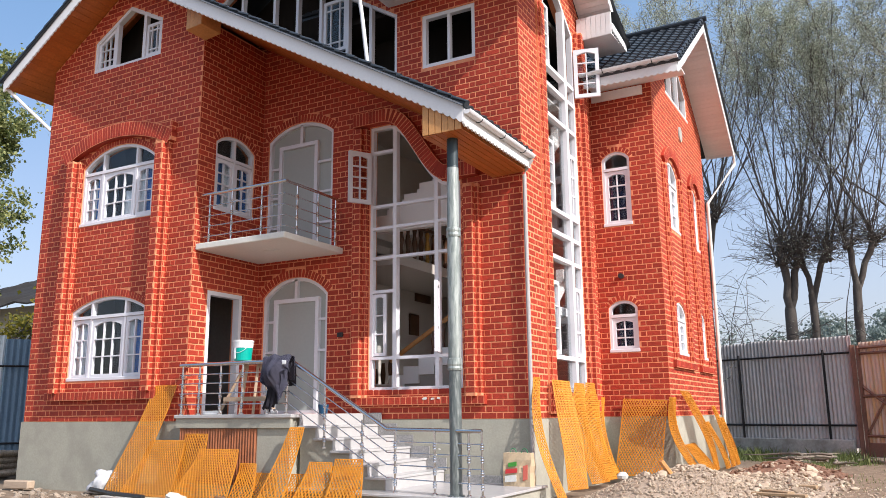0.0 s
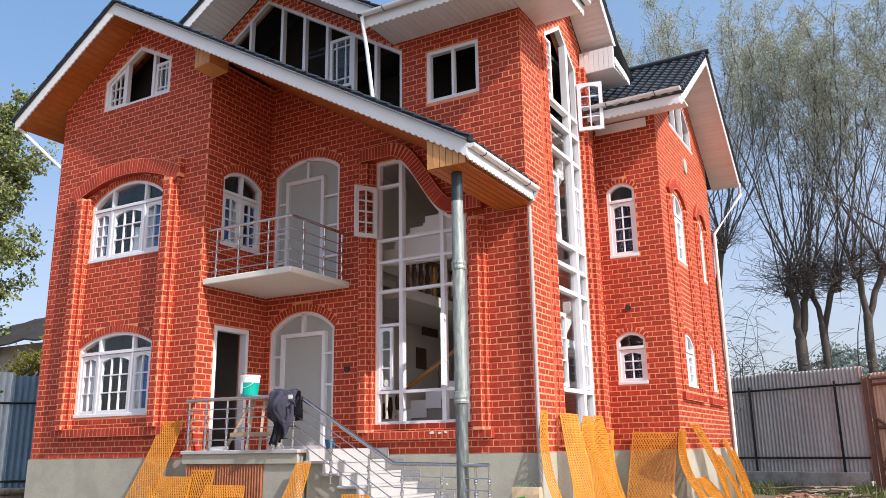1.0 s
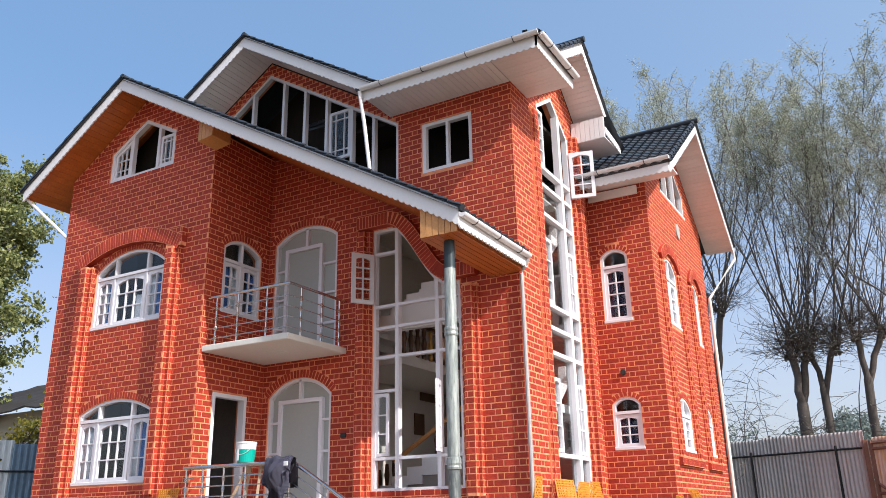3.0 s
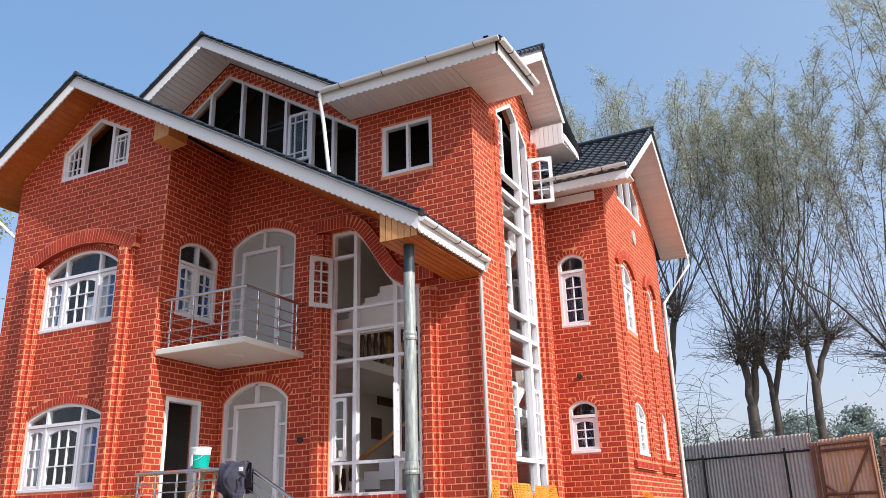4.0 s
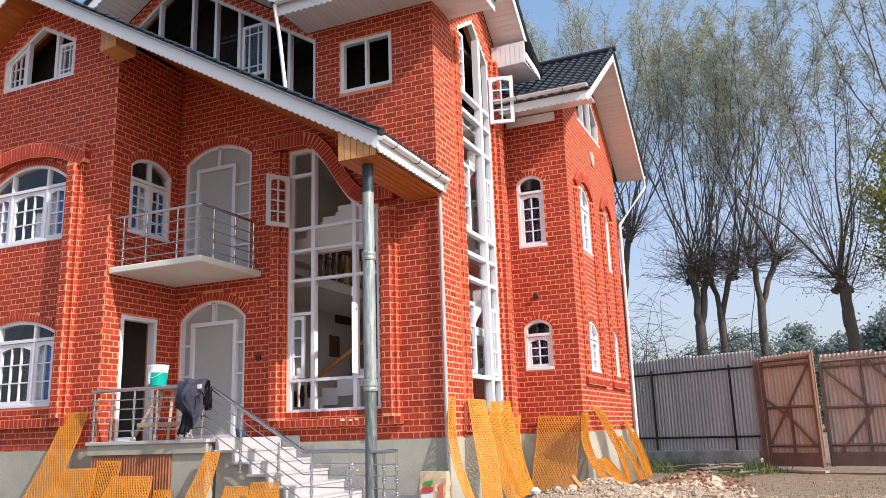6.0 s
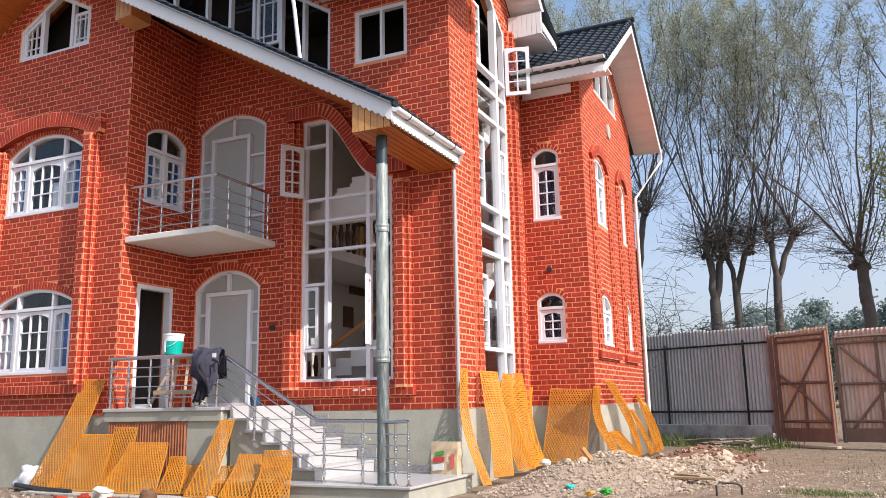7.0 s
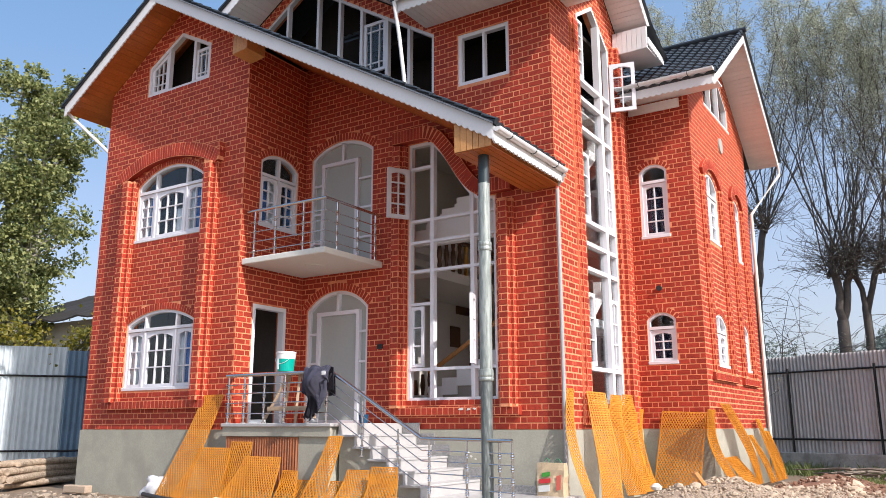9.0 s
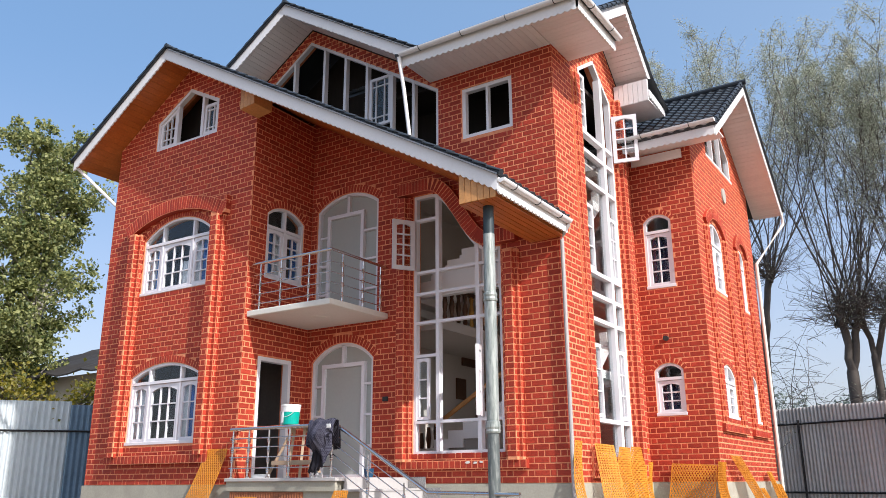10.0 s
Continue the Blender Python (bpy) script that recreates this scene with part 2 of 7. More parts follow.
W_TOW = dict(f=side(XC), loop=[(F2 + T, ZP), (S, ZP), (S, roof_z(RG, S, 0.24)), (RG["ridge"], RG["top"] - 0.24), (F2 + T, roof_z(RG, F2 + T, 0.1))], holes=[NARROW])
W_SID = dict(f=front(S), loop=[(XC - 0.2, ZP), (XR, ZP), (XR, 7.78), (XC - 0.2, 7.78)],
             holes=[arch(-4.79, -4.24, 4.73, 6.06, 0.15), arch(-4.79, -4.24, 2.315, 3.14, 0.14)])
W_WING = dict(f=side(XR), loop=[(S + T, ZP), (YE, ZP), (YE, roof_z(WING, YE, 0.24)), (WING["ridge"], WING["top"] - 0.24), (S + T, roof_z(WING, S + T, 0.24))],
              holes=[arch(15.64, 16.65, 4.77, 5.95, 0.25), arch(17.97, 18.58, 4.73, 5.95, 0.2), arch(15.63, 16.63, 2.29, 3.12, 0.2), arch(17.97, 18.58, 2.31, 3.15, 0.17),
                     [(16.1, 7.72), (18.2, 7.72), (18.2, 8.3), (17.24, 8.95), (16.1, 8.15)]])
WALLS = {}
for key, w, label in (("bay", W_BAY, "red painted brick front wall of the bay"), ("return", W_RET, "brick flank wall beside the porch"), ("recess", W_REC, "recessed brick wall with the tall stair window"),
                      ("tower", W_TOW, "brick wall with the narrow stair window"), ("wing_front", W_SID, "brick front of the side wing"), ("wing_end", W_WING, "gabled brick end wall of the side wing")):
    WALLS[key] = part("wall", slab(w["f"], w["loop"], 0, -T, w["holes"]), MORTAR, house, label)
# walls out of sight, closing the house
part("wall", boxes(plain, (XL, XL + T, F1 + T, YE, 0, 8.2), (XL + T, XR - T, YE - T, YE, 0, 8.0)), DIM_ROOM, house)
# grey plinth
for f, a0, a1, b0 in ((front(F1), XL - 0.03, XB - 0.01, -T), (side(XB), F1 - 0.03, F2 - 0.03, -0.01), (front(F2), XB + 0.03, XC - 0.01, -T), (side(XC), F2 - 0.03, S - 0.03, -0.01), (front(S), XC + 0.03, XR - 0.01, -T), (side(XR), S - 0.03, YE, -0.01)):
    part("plinth", boxes(f, (a0, a1, b0, 0.03, -0.3, ZP - 0.005)), RENDER, house, "grey cement-rendered plinth")
# floors and inner walls
for z0, z1, edge, mat in ((ZF - 0.2, ZF - 0.01, None, MARBLE), (ZU - 0.2, ZU - 0.01, -7.85, PLASTER), (6.9, 7.08, -7.0, PLASTER)):
    part("floor", boxes(plain, (XL + T, XB - T, F1 + T, YE - T, z0, z1)), mat, house)
    part("floor", boxes(plain, (XB - T, -9.3, F2 + T, YE - T, z0, z1)), mat, house)
    part("floor", boxes(plain, (-9.3, XC - T, F2 + T if edge is None else 14.9, YE - T, z0, z1)), mat, house)
    part("floor", boxes(plain, (XC - T, XR - T, S + T, YE - T, z0, z1)), mat, house)
part("gallery", boxes(plain, (-9.3, -7.75, F2 + T + 0.5, 14.9, ZU - 0.2, ZU - 0.01)), PLASTER, house)
part("inner_wall", boxes(plain, (-9.42, -9.3, F2 + T, 16.4, ZF, 6.9)), PLASTER, house)
part("inner_wall", boxes(plain, (-9.3, XC - T, 16.3, 16.42, 3.9, 8.4)), PLASTER, house)
# same wall lower down, toned darker: the hall's deeper shade as colour
part("inner_wall", boxes(plain, (-9.3, XC - T, 16.3, 16.42, ZF, 3.89)), TAUPE, house)
# closes the bay's rooms; its dark colour stands in for their dimness
part("inner_wall", slab(front(F2), [(XL + T, ZF), (XB - T, ZF), (XB - T, 8.2), (LOW["ridge"], LOW["top"] - 0.2), (XL + T, 8.2)], 0.0, -0.2), DIM_ROOM, house)
# added near-black sheets and floors: the unlit attic's shade as colour
part("attic_dark_sheet", slab(lambda a, b, c: (a, 12.45 + b, c), [(-13.0, 6.92), (XC - T - 0.01, 6.92), (XC - T - 0.01, 8.5), (-7.3, 8.5), (UP["ridge"], UP["top"] - 0.2), (-13.0, roof_z(UP, -13.0, 0.2))], 0, 0.05), UNLIT, house, "near-black sheet standing in for the unlit attic's shade")
part("attic_dark_sheet", boxes(plain, (-5.9, -5.85, 12.5, S, 7.0, 8.6)), UNLIT, house, "near-black sheet standing in for the unlit attic's shade")
part("attic_floor", boxes(plain, (-8.6, XC - T - 0.01, F2 + T, 12.45, 6.92, 6.97)), UNLIT, house)
part("attic_floor", boxes(plain, (-13.4, -8.6, F2 + T, 12.45, 7.09, 7.12)), UNLIT, house)
# added screen: keeps sun through the narrow window off the far wall
part("inner_wall", boxes(plain, (-5.75, -5.65, 12.9, 16.3, 4.45, 5.7)), PLASTER, house)
part("hall_ceiling", boxes(plain, (-9.3, XC - T - 0.01, F2 + T, 14.95, 6.86, 6.895)), PLASTER, house)
# ceiling in the same near-black, so the attic openings look unlit
part("inner_ceiling", boxes(plain, (-9.3, XC - T, F2 + T, 16.3, 8.42, 8.5)), UNLIT, house)
part("attic_dark_sheet", slab(front(10.3), [(XL + T, 7.1), (XB - T, 7.1), (XB - T, roof_z(LOW, XB - T, 0.3)), (LOW["ridge"], LOW["top"] - 0.3), (XL + T, roof_z(LOW, XL + T, 0.3))], 0, -0.05), UNLIT, house, "near-black sheet standing in for the unlit attic's shade")

# ---- roofs ----
def roof_sheet(name, p, along, up, width, length, parent, label):
    """Pressed metal tiles: waves across, a small step at each course. p: lower corner."""
    p, along, up = Vector(p), Vector(along).normalized(), Vector(up).normalized()
    nrm = along.cross(up)
    if nrm.z < 0:
        nrm = -nrm
    nu = max(2, round(width / 0.0525))
    vs = []
    t = 0.0
    while t < length:
        vs += [(t, 0.03), (min(t + 0.24, length), 0.004)]
        t += 0.25
    verts, faces = [], []
    for v, h in vs:
        for i in range(nu + 1):
            u = width * i / nu
            wave = 0.02 * math.cos(u / 0.21 * math.tau)
            verts.append(p + along * u + up * v + nrm * (h + wave))
    top = len(verts)
    for v, h in (vs[0], vs[-1]):
        for i in range(nu + 1):
            verts.append(p + along * (width * i / nu) + up * v - nrm * 0.02)
    for j in range(len(vs) - 1):
        for i in range(nu):
            k = j * (nu + 1) + i
            faces.append((k, k + 1, k + nu + 2, k + nu + 1))
    for i in range(nu):
        faces.append((i, i + 1, top + i + 1, top + i))
    faces.append((top, top + nu, top + 2 * nu + 1, top + nu + 1))
    me = bpy.data.meshes.new(name)
    me.from_pydata(verts, [], faces)
    me.materials.append(TILE)
    ob = new(name, me)
    ob.parent = parent
    ob["label"] = label
    return ob


def scallop_board(name, p0, p1, depth, parent, out, mat=FASCIA, pitch=0.115, bump=0.03, thick=0.03):
    """A board along p0-p1 hanging down by depth, its lower edge cut in scallops. out: direction it faces."""
    p0, p1, out = Vector(p0), Vector(p1), Vector(out).normalized()
    d = p1 - p0
    n = max(1, round(d.length / pitch))
    bm = bmesh.new()
    tops, lows = [], []
    for i in range(n * 6 + 1):
        q = p0 + d * (i / (n * 6))
        tops.append(q)
        lows.append(q - Vector((0, 0, depth + bump * abs(math.sin(math.pi * i / 6)) - bump)))
    ring = []
    for o in (Vector(), -out * thick):
        ring.append(([bm.verts.new(q + o) for q in tops], [bm.verts.new(q + o) for q in lows]))
    (ta, la), (tb, lb) = ring
    for i in range(len(ta) - 1):
        bm.faces.new((ta[i], ta[i + 1], la[i + 1], la[i]))
        bm.faces.new((tb[i], lb[i], lb[i + 1], tb[i + 1]))
        bm.faces.new((la[i], la[i + 1], lb[i + 1], lb[i]))
        bm.faces.new((ta[i], tb[i], tb[i + 1], ta[i + 1]))
    bm.faces.new((ta[0], la[0], lb[0], tb[0]))
    bm.faces.new((ta[-1], tb[-1], lb[-1], la[-1]))
    return part(name, bm, mat, parent)


def verge(p0, p1, out, parent, r0=0.03, r1=0.048):
    """A row of dark half-round cap tiles along a roof's sloping edge, each lapping over the one below."""
    p0, p1, out = Vector(p0), Vector(p1), Vector(out).normalized()
    d = (p1 - p0).normalized()
    up = out.cross(d)
    up = up if up.z > 0 else -up
    n = max(1, round((p1 - p0).length / 0.3))
    bm = bmesh.new()
    for i in range(n):
        a, b = p0 + (p1 - p0) * (i / n), p0 + (p1 - p0) * ((i + 1.06) / n)
        rings = [[bm.verts.new(q - out * (0.07 - r * math.cos(math.pi * k / 8)) + up * (r * 0.9 * math.sin(math.pi * k / 8) - 0.005)) for k in range(9)] for q, r in ((a, r0), (b, r1))]
        low = [[bm.verts.new(v.co - up * 0.03) for v in (g[0], g[-1])] for g in rings]
        for k in range(8):
            bm.faces.new((rings[0][k], rings[0][k + 1], rings[1][k + 1], rings[1][k]))
        for e in (0, -1):
            bm.faces.new((rings[0][e], rings[1][e], low[1][e], low[0][e]))
        bm.faces.new([*rings[1], low[1][1], low[1][0]])
        bm.faces.new([*rings[0], low[0][1], low[0][0]])
    return part("verge_tiles", bm, TILE, parent)


UNIT = {}


def unit_box(mat):
    if mat.name not in UNIT:
        bm = boxes(plain, (-0.5, 0.5, -0.5, 0.5, -0.5, 0.5))
        bmesh.ops.recalc_face_normals(bm, faces=bm.faces)
        me = bpy.data.meshes.new("board")
        bm.to_mesh(me)
        bm.free()
        me.materials.append(mat)
        UNIT[mat.name] = me
    return UNIT[mat.name]


def boards(p, run, across, length, width, pitch, mat, parent, thick=0.018, name="soffit_board"):
    """Parallel boards: each runs along run for length; they lie side by side along across for width."""
    p, run, across = Vector(p), Vector(run).normalized(), Vector(across).normalized()
    nrm = run.cross(across).normalized()
    n = max(1, round(width / pitch))
    w = width / n
    for i in range(n):
        c = p + run * (length / 2) + across * (w * (i + 0.5)) + nrm * random.uniform(-0.001, 0.001)
        ob = new(name, unit_box(mat))
        ob.parent = parent
        ob.matrix_local = Matrix.Translation(c) @ Matrix((run, across, nrm)).transposed().to_4x4() @ Matrix.Diagonal((length, w - 0.005, thick, 1))


def gable_roof(r, axis, lo, hi, e0, e1, face, soffit, fascia=0.27, pitch=0.11, sides=(0, 1), label="", board_end=None, stout=0):
    """A gable roof. axis: 'y' or 'x', the way the ridge runs, from lo (seen end) to hi; e0, e1: the two eaves; face: outward at lo."""
    root = part("roof", slab((lambda a, b, c: (a, lo + b, c)) if axis == "y" else (lambda a, b, c: (lo - b, a, c)),
                             [(e0, roof_z(r, e0, 0.06)), (r["ridge"], r["top"] - 0.06), (e1, roof_z(r, e1, 0.06)), (e1, roof_z(r, e1, 0.16)), (r["ridge"], r["top"] - 0.16), (e0, roof_z(r, e0, 0.16))],
                             0.02, abs(hi - lo)), TILE, house, label)
    for k, e in enumerate((e0, e1)):
        if k not in sides:
            continue
        s = 1 if e > r["ridge"] else -1
        def at(q, l, d=0.0):
            z = roof_z(r, q, d)
            return (q, l, z) if axis == "y" else (l, q, z)
        ov = e + s * 0.05
        up = Vector(at(r["ridge"], 0)) - Vector(at(e, 0))
        ln = (Vector(at(r["ridge"], 0)) - Vector(at(ov, 0))).length
        edge = lo - 0.05 if hi > lo else lo + 0.05
        roof_sheet("tiles", at(ov, min(edge, hi), 0.05), (0, 1, 0) if axis == "y" else (1, 0, 0), up, abs(hi - edge), ln, root, "dark grey pressed metal roof tiles")
        scallop_board("fascia", at(r["ridge"], lo, 0.04), at(e, lo, 0.04), fascia, root, face)
        tip = lo - 0.045 if axis == "y" else lo + 0.045
        verge(at(r["ridge"], tip), at(ov, tip), face, root, *((0.065, 0.08) if k == stout else ()))
        run = Vector((0, 1, 0)) if axis == "y" else Vector((1, 0, 0))
        depth = board_end if board_end else 1.2
        start = min(lo, lo + depth if hi > lo else lo - depth) + (0.03 if hi > lo else 0)
        boards(at(e, start, 0.2), run, up, depth - 0.03, ln - 0.06, pitch, soffit, root)
    return root


low_roof = gable_roof(LOW, "y", 9.06, F2 - 0.02, -15.15, -4.86, (0, -1, 0), PINE, sides=(0, 1), board_end=2.25, pitch=0.13, label="lower gable roof with a long slope over the porch")
gable_roof(UP, "y", 10.45, 16.5, -13.9, -7.25, (0, -1, 0), PVC, board_end=0.88, label="upper gable roof")
gable_roof(RG, "x", XC + 0.69, -9.8, 11.68, 14.6, (1, 0, 0), PVC, board_end=0.68, stout=1, label="small gable roof over the stair tower")
wing_roof = gable_roof(WING, "x", XR + 0.68, -9.0, 14.2, 20.25, (1, 0, 0), PVC, board_end=0.68, stout=2, label="gable roof of the side wing")

# ridge caps
for a, b in (((LOW["ridge"], 9.03, LOW["top"] - 0.01), (LOW["ridge"], 13.2, LOW["top"])), ((UP["ridge"], 10.42, UP["top"] - 0.01), (UP["ridge"], 16.5, UP["top"])),
             ((XC + 0.76, RG["ridge"], RG["top"]), (-9.6, RG["ridge"], RG["top"])), ((XR + 0.76, WING["ridge"], WING["top"]), (-9, WING["ridge"], WING["top"]))):
    part("ridge_cap", tube([a, b], 0.062, 10), TILE, house)

# tower eave: hipped skirt with gutter, boxed soffit
EV = dict(y=10.41, x=XC + 0.93, z=8.58)
tower_roof = part("roof", bmesh.new(), TILE, house, "low hipped roof over the stair tower")
roof_sheet("tiles", (-7.6, 10.35, 8.53), (1, 0, 0), (0, 0.93, 0.37), EV["x"] + 7.66, 0.34, tower_roof, "dark grey pressed metal roof tiles")
roof_sheet("tiles", (EV["x"] + 0.05, 10.4, 8.53), (0, 1, 0), (-0.93, 0, 0.37), 1.66, 0.34, tower_roof, "dark grey pressed metal roof tiles")
scallop_board("fascia", (-7.55, 10.44, 8.56), (EV["x"] - 0.03, 10.44, 8.56), 0.24, tower_roof, (0, -1, 0))
scallop_board("fascia", (EV["x"] - 0.03, 10.44, 8.56), (EV["x"] - 0.03, 12.05, 8.56), 0.24, tower_roof, (1, 0, 0))
boards((-7.5, 10.47, 8.42), (0, 1, 0), (1, 0, 0), 0.86, XC + 7.5, 0.11, PVC, tower_roof)
boards((XC + 0.01, 10.47, 8.42), (1, 0, 0), (0, 1, 0), 0.87, 1.58, 0.11, PVC, tower_roof)
# added near-black sheet so the gaps between boards stay dark
part("soffit_backing", boxes(plain, (-7.5, EV["x"] - 0.06, 10.47, F2, 8.435, 8.45), (XC + 0.01, EV["x"] - 0.06, F2 + 0.001, 12.05, 8.435, 8.45)), UNLIT, tower_roof)


# ---- ground ----
def terrain(x, y):
    n1 = noise.noise(Vector((x * 0.5, y * 0.5, 0))) * 0.05 + noise.noise(Vector((x * 2.1, y * 2.1, 4))) * 0.02
    return n1 - 0.03


DIRT = material("dirt", (0.22, 0.16, 0.105), 0.95, vary=0.4, scale=2.6, fine=18, bump=0.7, second=(0.16, 0.11, 0.07), amount=0.75, lo=0.42, hi=0.62)
bm = bmesh.new()
xs = sorted(set([-600, -200, -80, -40] + [-26 + i * 0.4 for i in range(81)] + [20, 60, 200, 600]))
ys = sorted(set([-300, -80, -30, -12] + [-6 + i * 0.4 for i in range(86)] + [40, 60, 100, 250, 700]))
grid = [[bm.verts.new((x, y, terrain(x, y) if abs(x + 8) < 30 and abs(y - 10) < 30 else -0.05)) for y in ys] for x in xs]
for i in range(len(xs) - 1):
    for j in range(len(ys) - 1):
        bm.faces.new((grid[i][j], grid[i + 1][j], grid[i + 1][j + 1], grid[i][j + 1]))
tagged(part("ground", bm, DIRT, smooth=True), "bare brown dirt ground of a building site", "ground", kind="structure")


# ---- windows and doors of the house ----
IRON2 = material("black_metal", (0.02, 0.02, 0.02), 0.6)
def inset(loop, d):
    """The outline drawn in by d on every side."""
    out, n = [], len(loop)
    for i in range(n):
        (x0, y0), (x1, y1), (x2, y2) = loop[i - 1], loop[i], loop[(i + 1) % n]
        a, b = Vector((x1 - x0, y1 - y0)), Vector((x2 - x1, y2 - y1))
        na, nb = Vector((-a.y, a.x)).normalized(), Vector((-b.y, b.x)).normalized()
        m = (na + nb)
        m = m / max(0.3, m.length_squared / 2)
        out.append((x1 + m.x * d, y1 + m.y * d))
    return out


def clip_top(loop, a):
    """Height of the outline's head over the place a."""
    best = -1e9
    for i in range(len(loop)):
        (x0, z0), (x1, z1) = loop[i - 1], loop[i]
        if min(x0, x1) - 1e-9 <= a <= max(x0, x1) + 1e-9 and abs(x1 - x0) > 1e-6:
            best = max(best, z0 + (z1 - z0) * (a - x0) / (x1 - x0))
    return best


def sash(f, a0, a1, c0, c1, nx, ny, parent, b0=-0.1, b1=-0.05, stile=0.06, rise=None, name="sash"):
    """A casement: stiles and rails with a curved head inside, thin glazing bars, and its pane."""
    rise = (a1 - a0) * 0.09 if rise is None else rise
    hole = arch(a0 + stile, a1 - stile, c0 + stile, c1 - stile - rise, rise, 8) if rise else [(a0 + stile, c0 + stile), (a1 - stile, c0 + stile), (a1 - stile, c1 - stile), (a0 + stile, c1 - stile)]
    ob = part(name, slab(f, [(a0, c0), (a1, c0), (a1, c1), (a0, c1)], b0, b1, [hole]), WHITE, parent)
    rows = []
    w, h = a1 - a0 - 2 * stile, c1 - c0 - 2 * stile
    for i in range(1, nx):
        a = a0 + stile + w * i / nx
        rows.append((a - 0.011, a + 0.011, b0 + 0.01, b1 - 0.005, c0 + stile - 0.01, c1 - stile + 0.0))
    for j in range(1, ny):
        c = c0 + stile + h * j / ny
        rows.append((a0 + stile - 0.01, a1 - stile + 0.01, b0 + 0.012, b1 - 0.008, c - 0.011, c + 0.011))
    for row in rows:
        part("glazing_bar", boxes(f, row), WHITE, parent)
    pane(f, [(a0 + 0.02, c0 + 0.02), (a1 - 0.02, c0 + 0.02), (a1 - 0.02, c1 - 0.02), (a0 + 0.02, c1 - 0.02)], (b0 + b1) / 2, parent)
    return ob


def margin_sash(f, a0, a1, c0, c1, parent, b0=-0.1, b1=-0.05, stile=0.06):
    """A casement with bars close to its edges, so that the middle is one long pane."""
    part("sash", slab(f, [(a0, c0), (a1, c0), (a1, c1), (a0, c1)], b0, b1, [[(a0 + stile, c0 + stile), (a1 - stile, c0 + stile), (a1 - stile, c1 - stile), (a0 + stile, c1 - stile)]]), WHITE, parent)
    w, h = a1 - a0 - 2 * stile, c1 - c0 - 2 * stile
    for s in (0.25, 0.75):
        a = a0 + stile + w * s
        part("glazing_bar", boxes(f, (a - 0.011, a + 0.011, b0 + 0.01, b1 - 0.005, c0 + stile - 0.005, c1 - stile + 0.005)), WHITE, parent)
    for s in (0.14, 0.86):
        c = c0 + stile + h * s
        part("glazing_bar", boxes(f, (a0 + stile - 0.005, a1 - stile + 0.005, b0 + 0.012, b1 - 0.008, c - 0.011, c + 0.011)), WHITE, parent)
    pane(f, [(a0 + 0.02, c0 + 0.02), (a1 - 0.02, c0 + 0.02), (a1 - 0.02, c1 - 0.02), (a0 + 0.02, c1 - 0.02)], (b0 + b1) / 2, parent)


def pane(f, loop, b, parent, mat=None):
    ob = part("pane", slab(f, loop, b, b - 0.005), mat or GLASS, parent)
    ob.visible_shadow = False
    return ob


def curtain(f, a0, a1, c0, c1, b, mat, parent):
    bm = bmesh.new()
    n = max(8, round((a1 - a0) / 0.018))
    cols = []
    for i in range(n + 1):
        a = a0 + (a1 - a0) * i / n
        d = b + 0.022 * math.sin(i * 0.9) + 0.01 * math.sin(i * 2.3 + a * 7)
        cols.append([bm.verts.new(f(a, d + 0.008 * math.sin(c * 3 + i), c)) for c in (c0, (c0 + c1) / 2, c1)])
    for s, e in zip(cols, cols[1:]):
        for k in range(2):
            bm.faces.new((s[k], e[k], e[k + 1], s[k + 1]))
    ext = bmesh.ops.extrude_face_region(bm, geom=bm.faces[:])
    bmesh.ops.translate(bm, vec=Vector(f(0, -0.004, 0)) - Vector(f(0, 0, 0)), verts=[g for g in ext["geom"] if isinstance(g, bmesh.types.BMVert)])
    return part("curtain", bm, mat, parent, smooth=True)


BLUE = material("blue_curtain", (0.055, 0.18, 0.52), 0.8, vary=0.2, scale=5, fine=60, bump=0.1)
NAVY = material("navy_curtain", (0.012, 0.016, 0.06), 0.8, vary=0.2, scale=5, fine=60, bump=0.1)
NET = material("net_curtain", (0.82, 0.82, 0.84), 0.9, vary=0.1, scale=5, fine=60, bump=0.1)
SHADE = material("dark_curtain", (0.03, 0.025, 0.03), 0.9, vary=0.2, scale=4, fine=50)


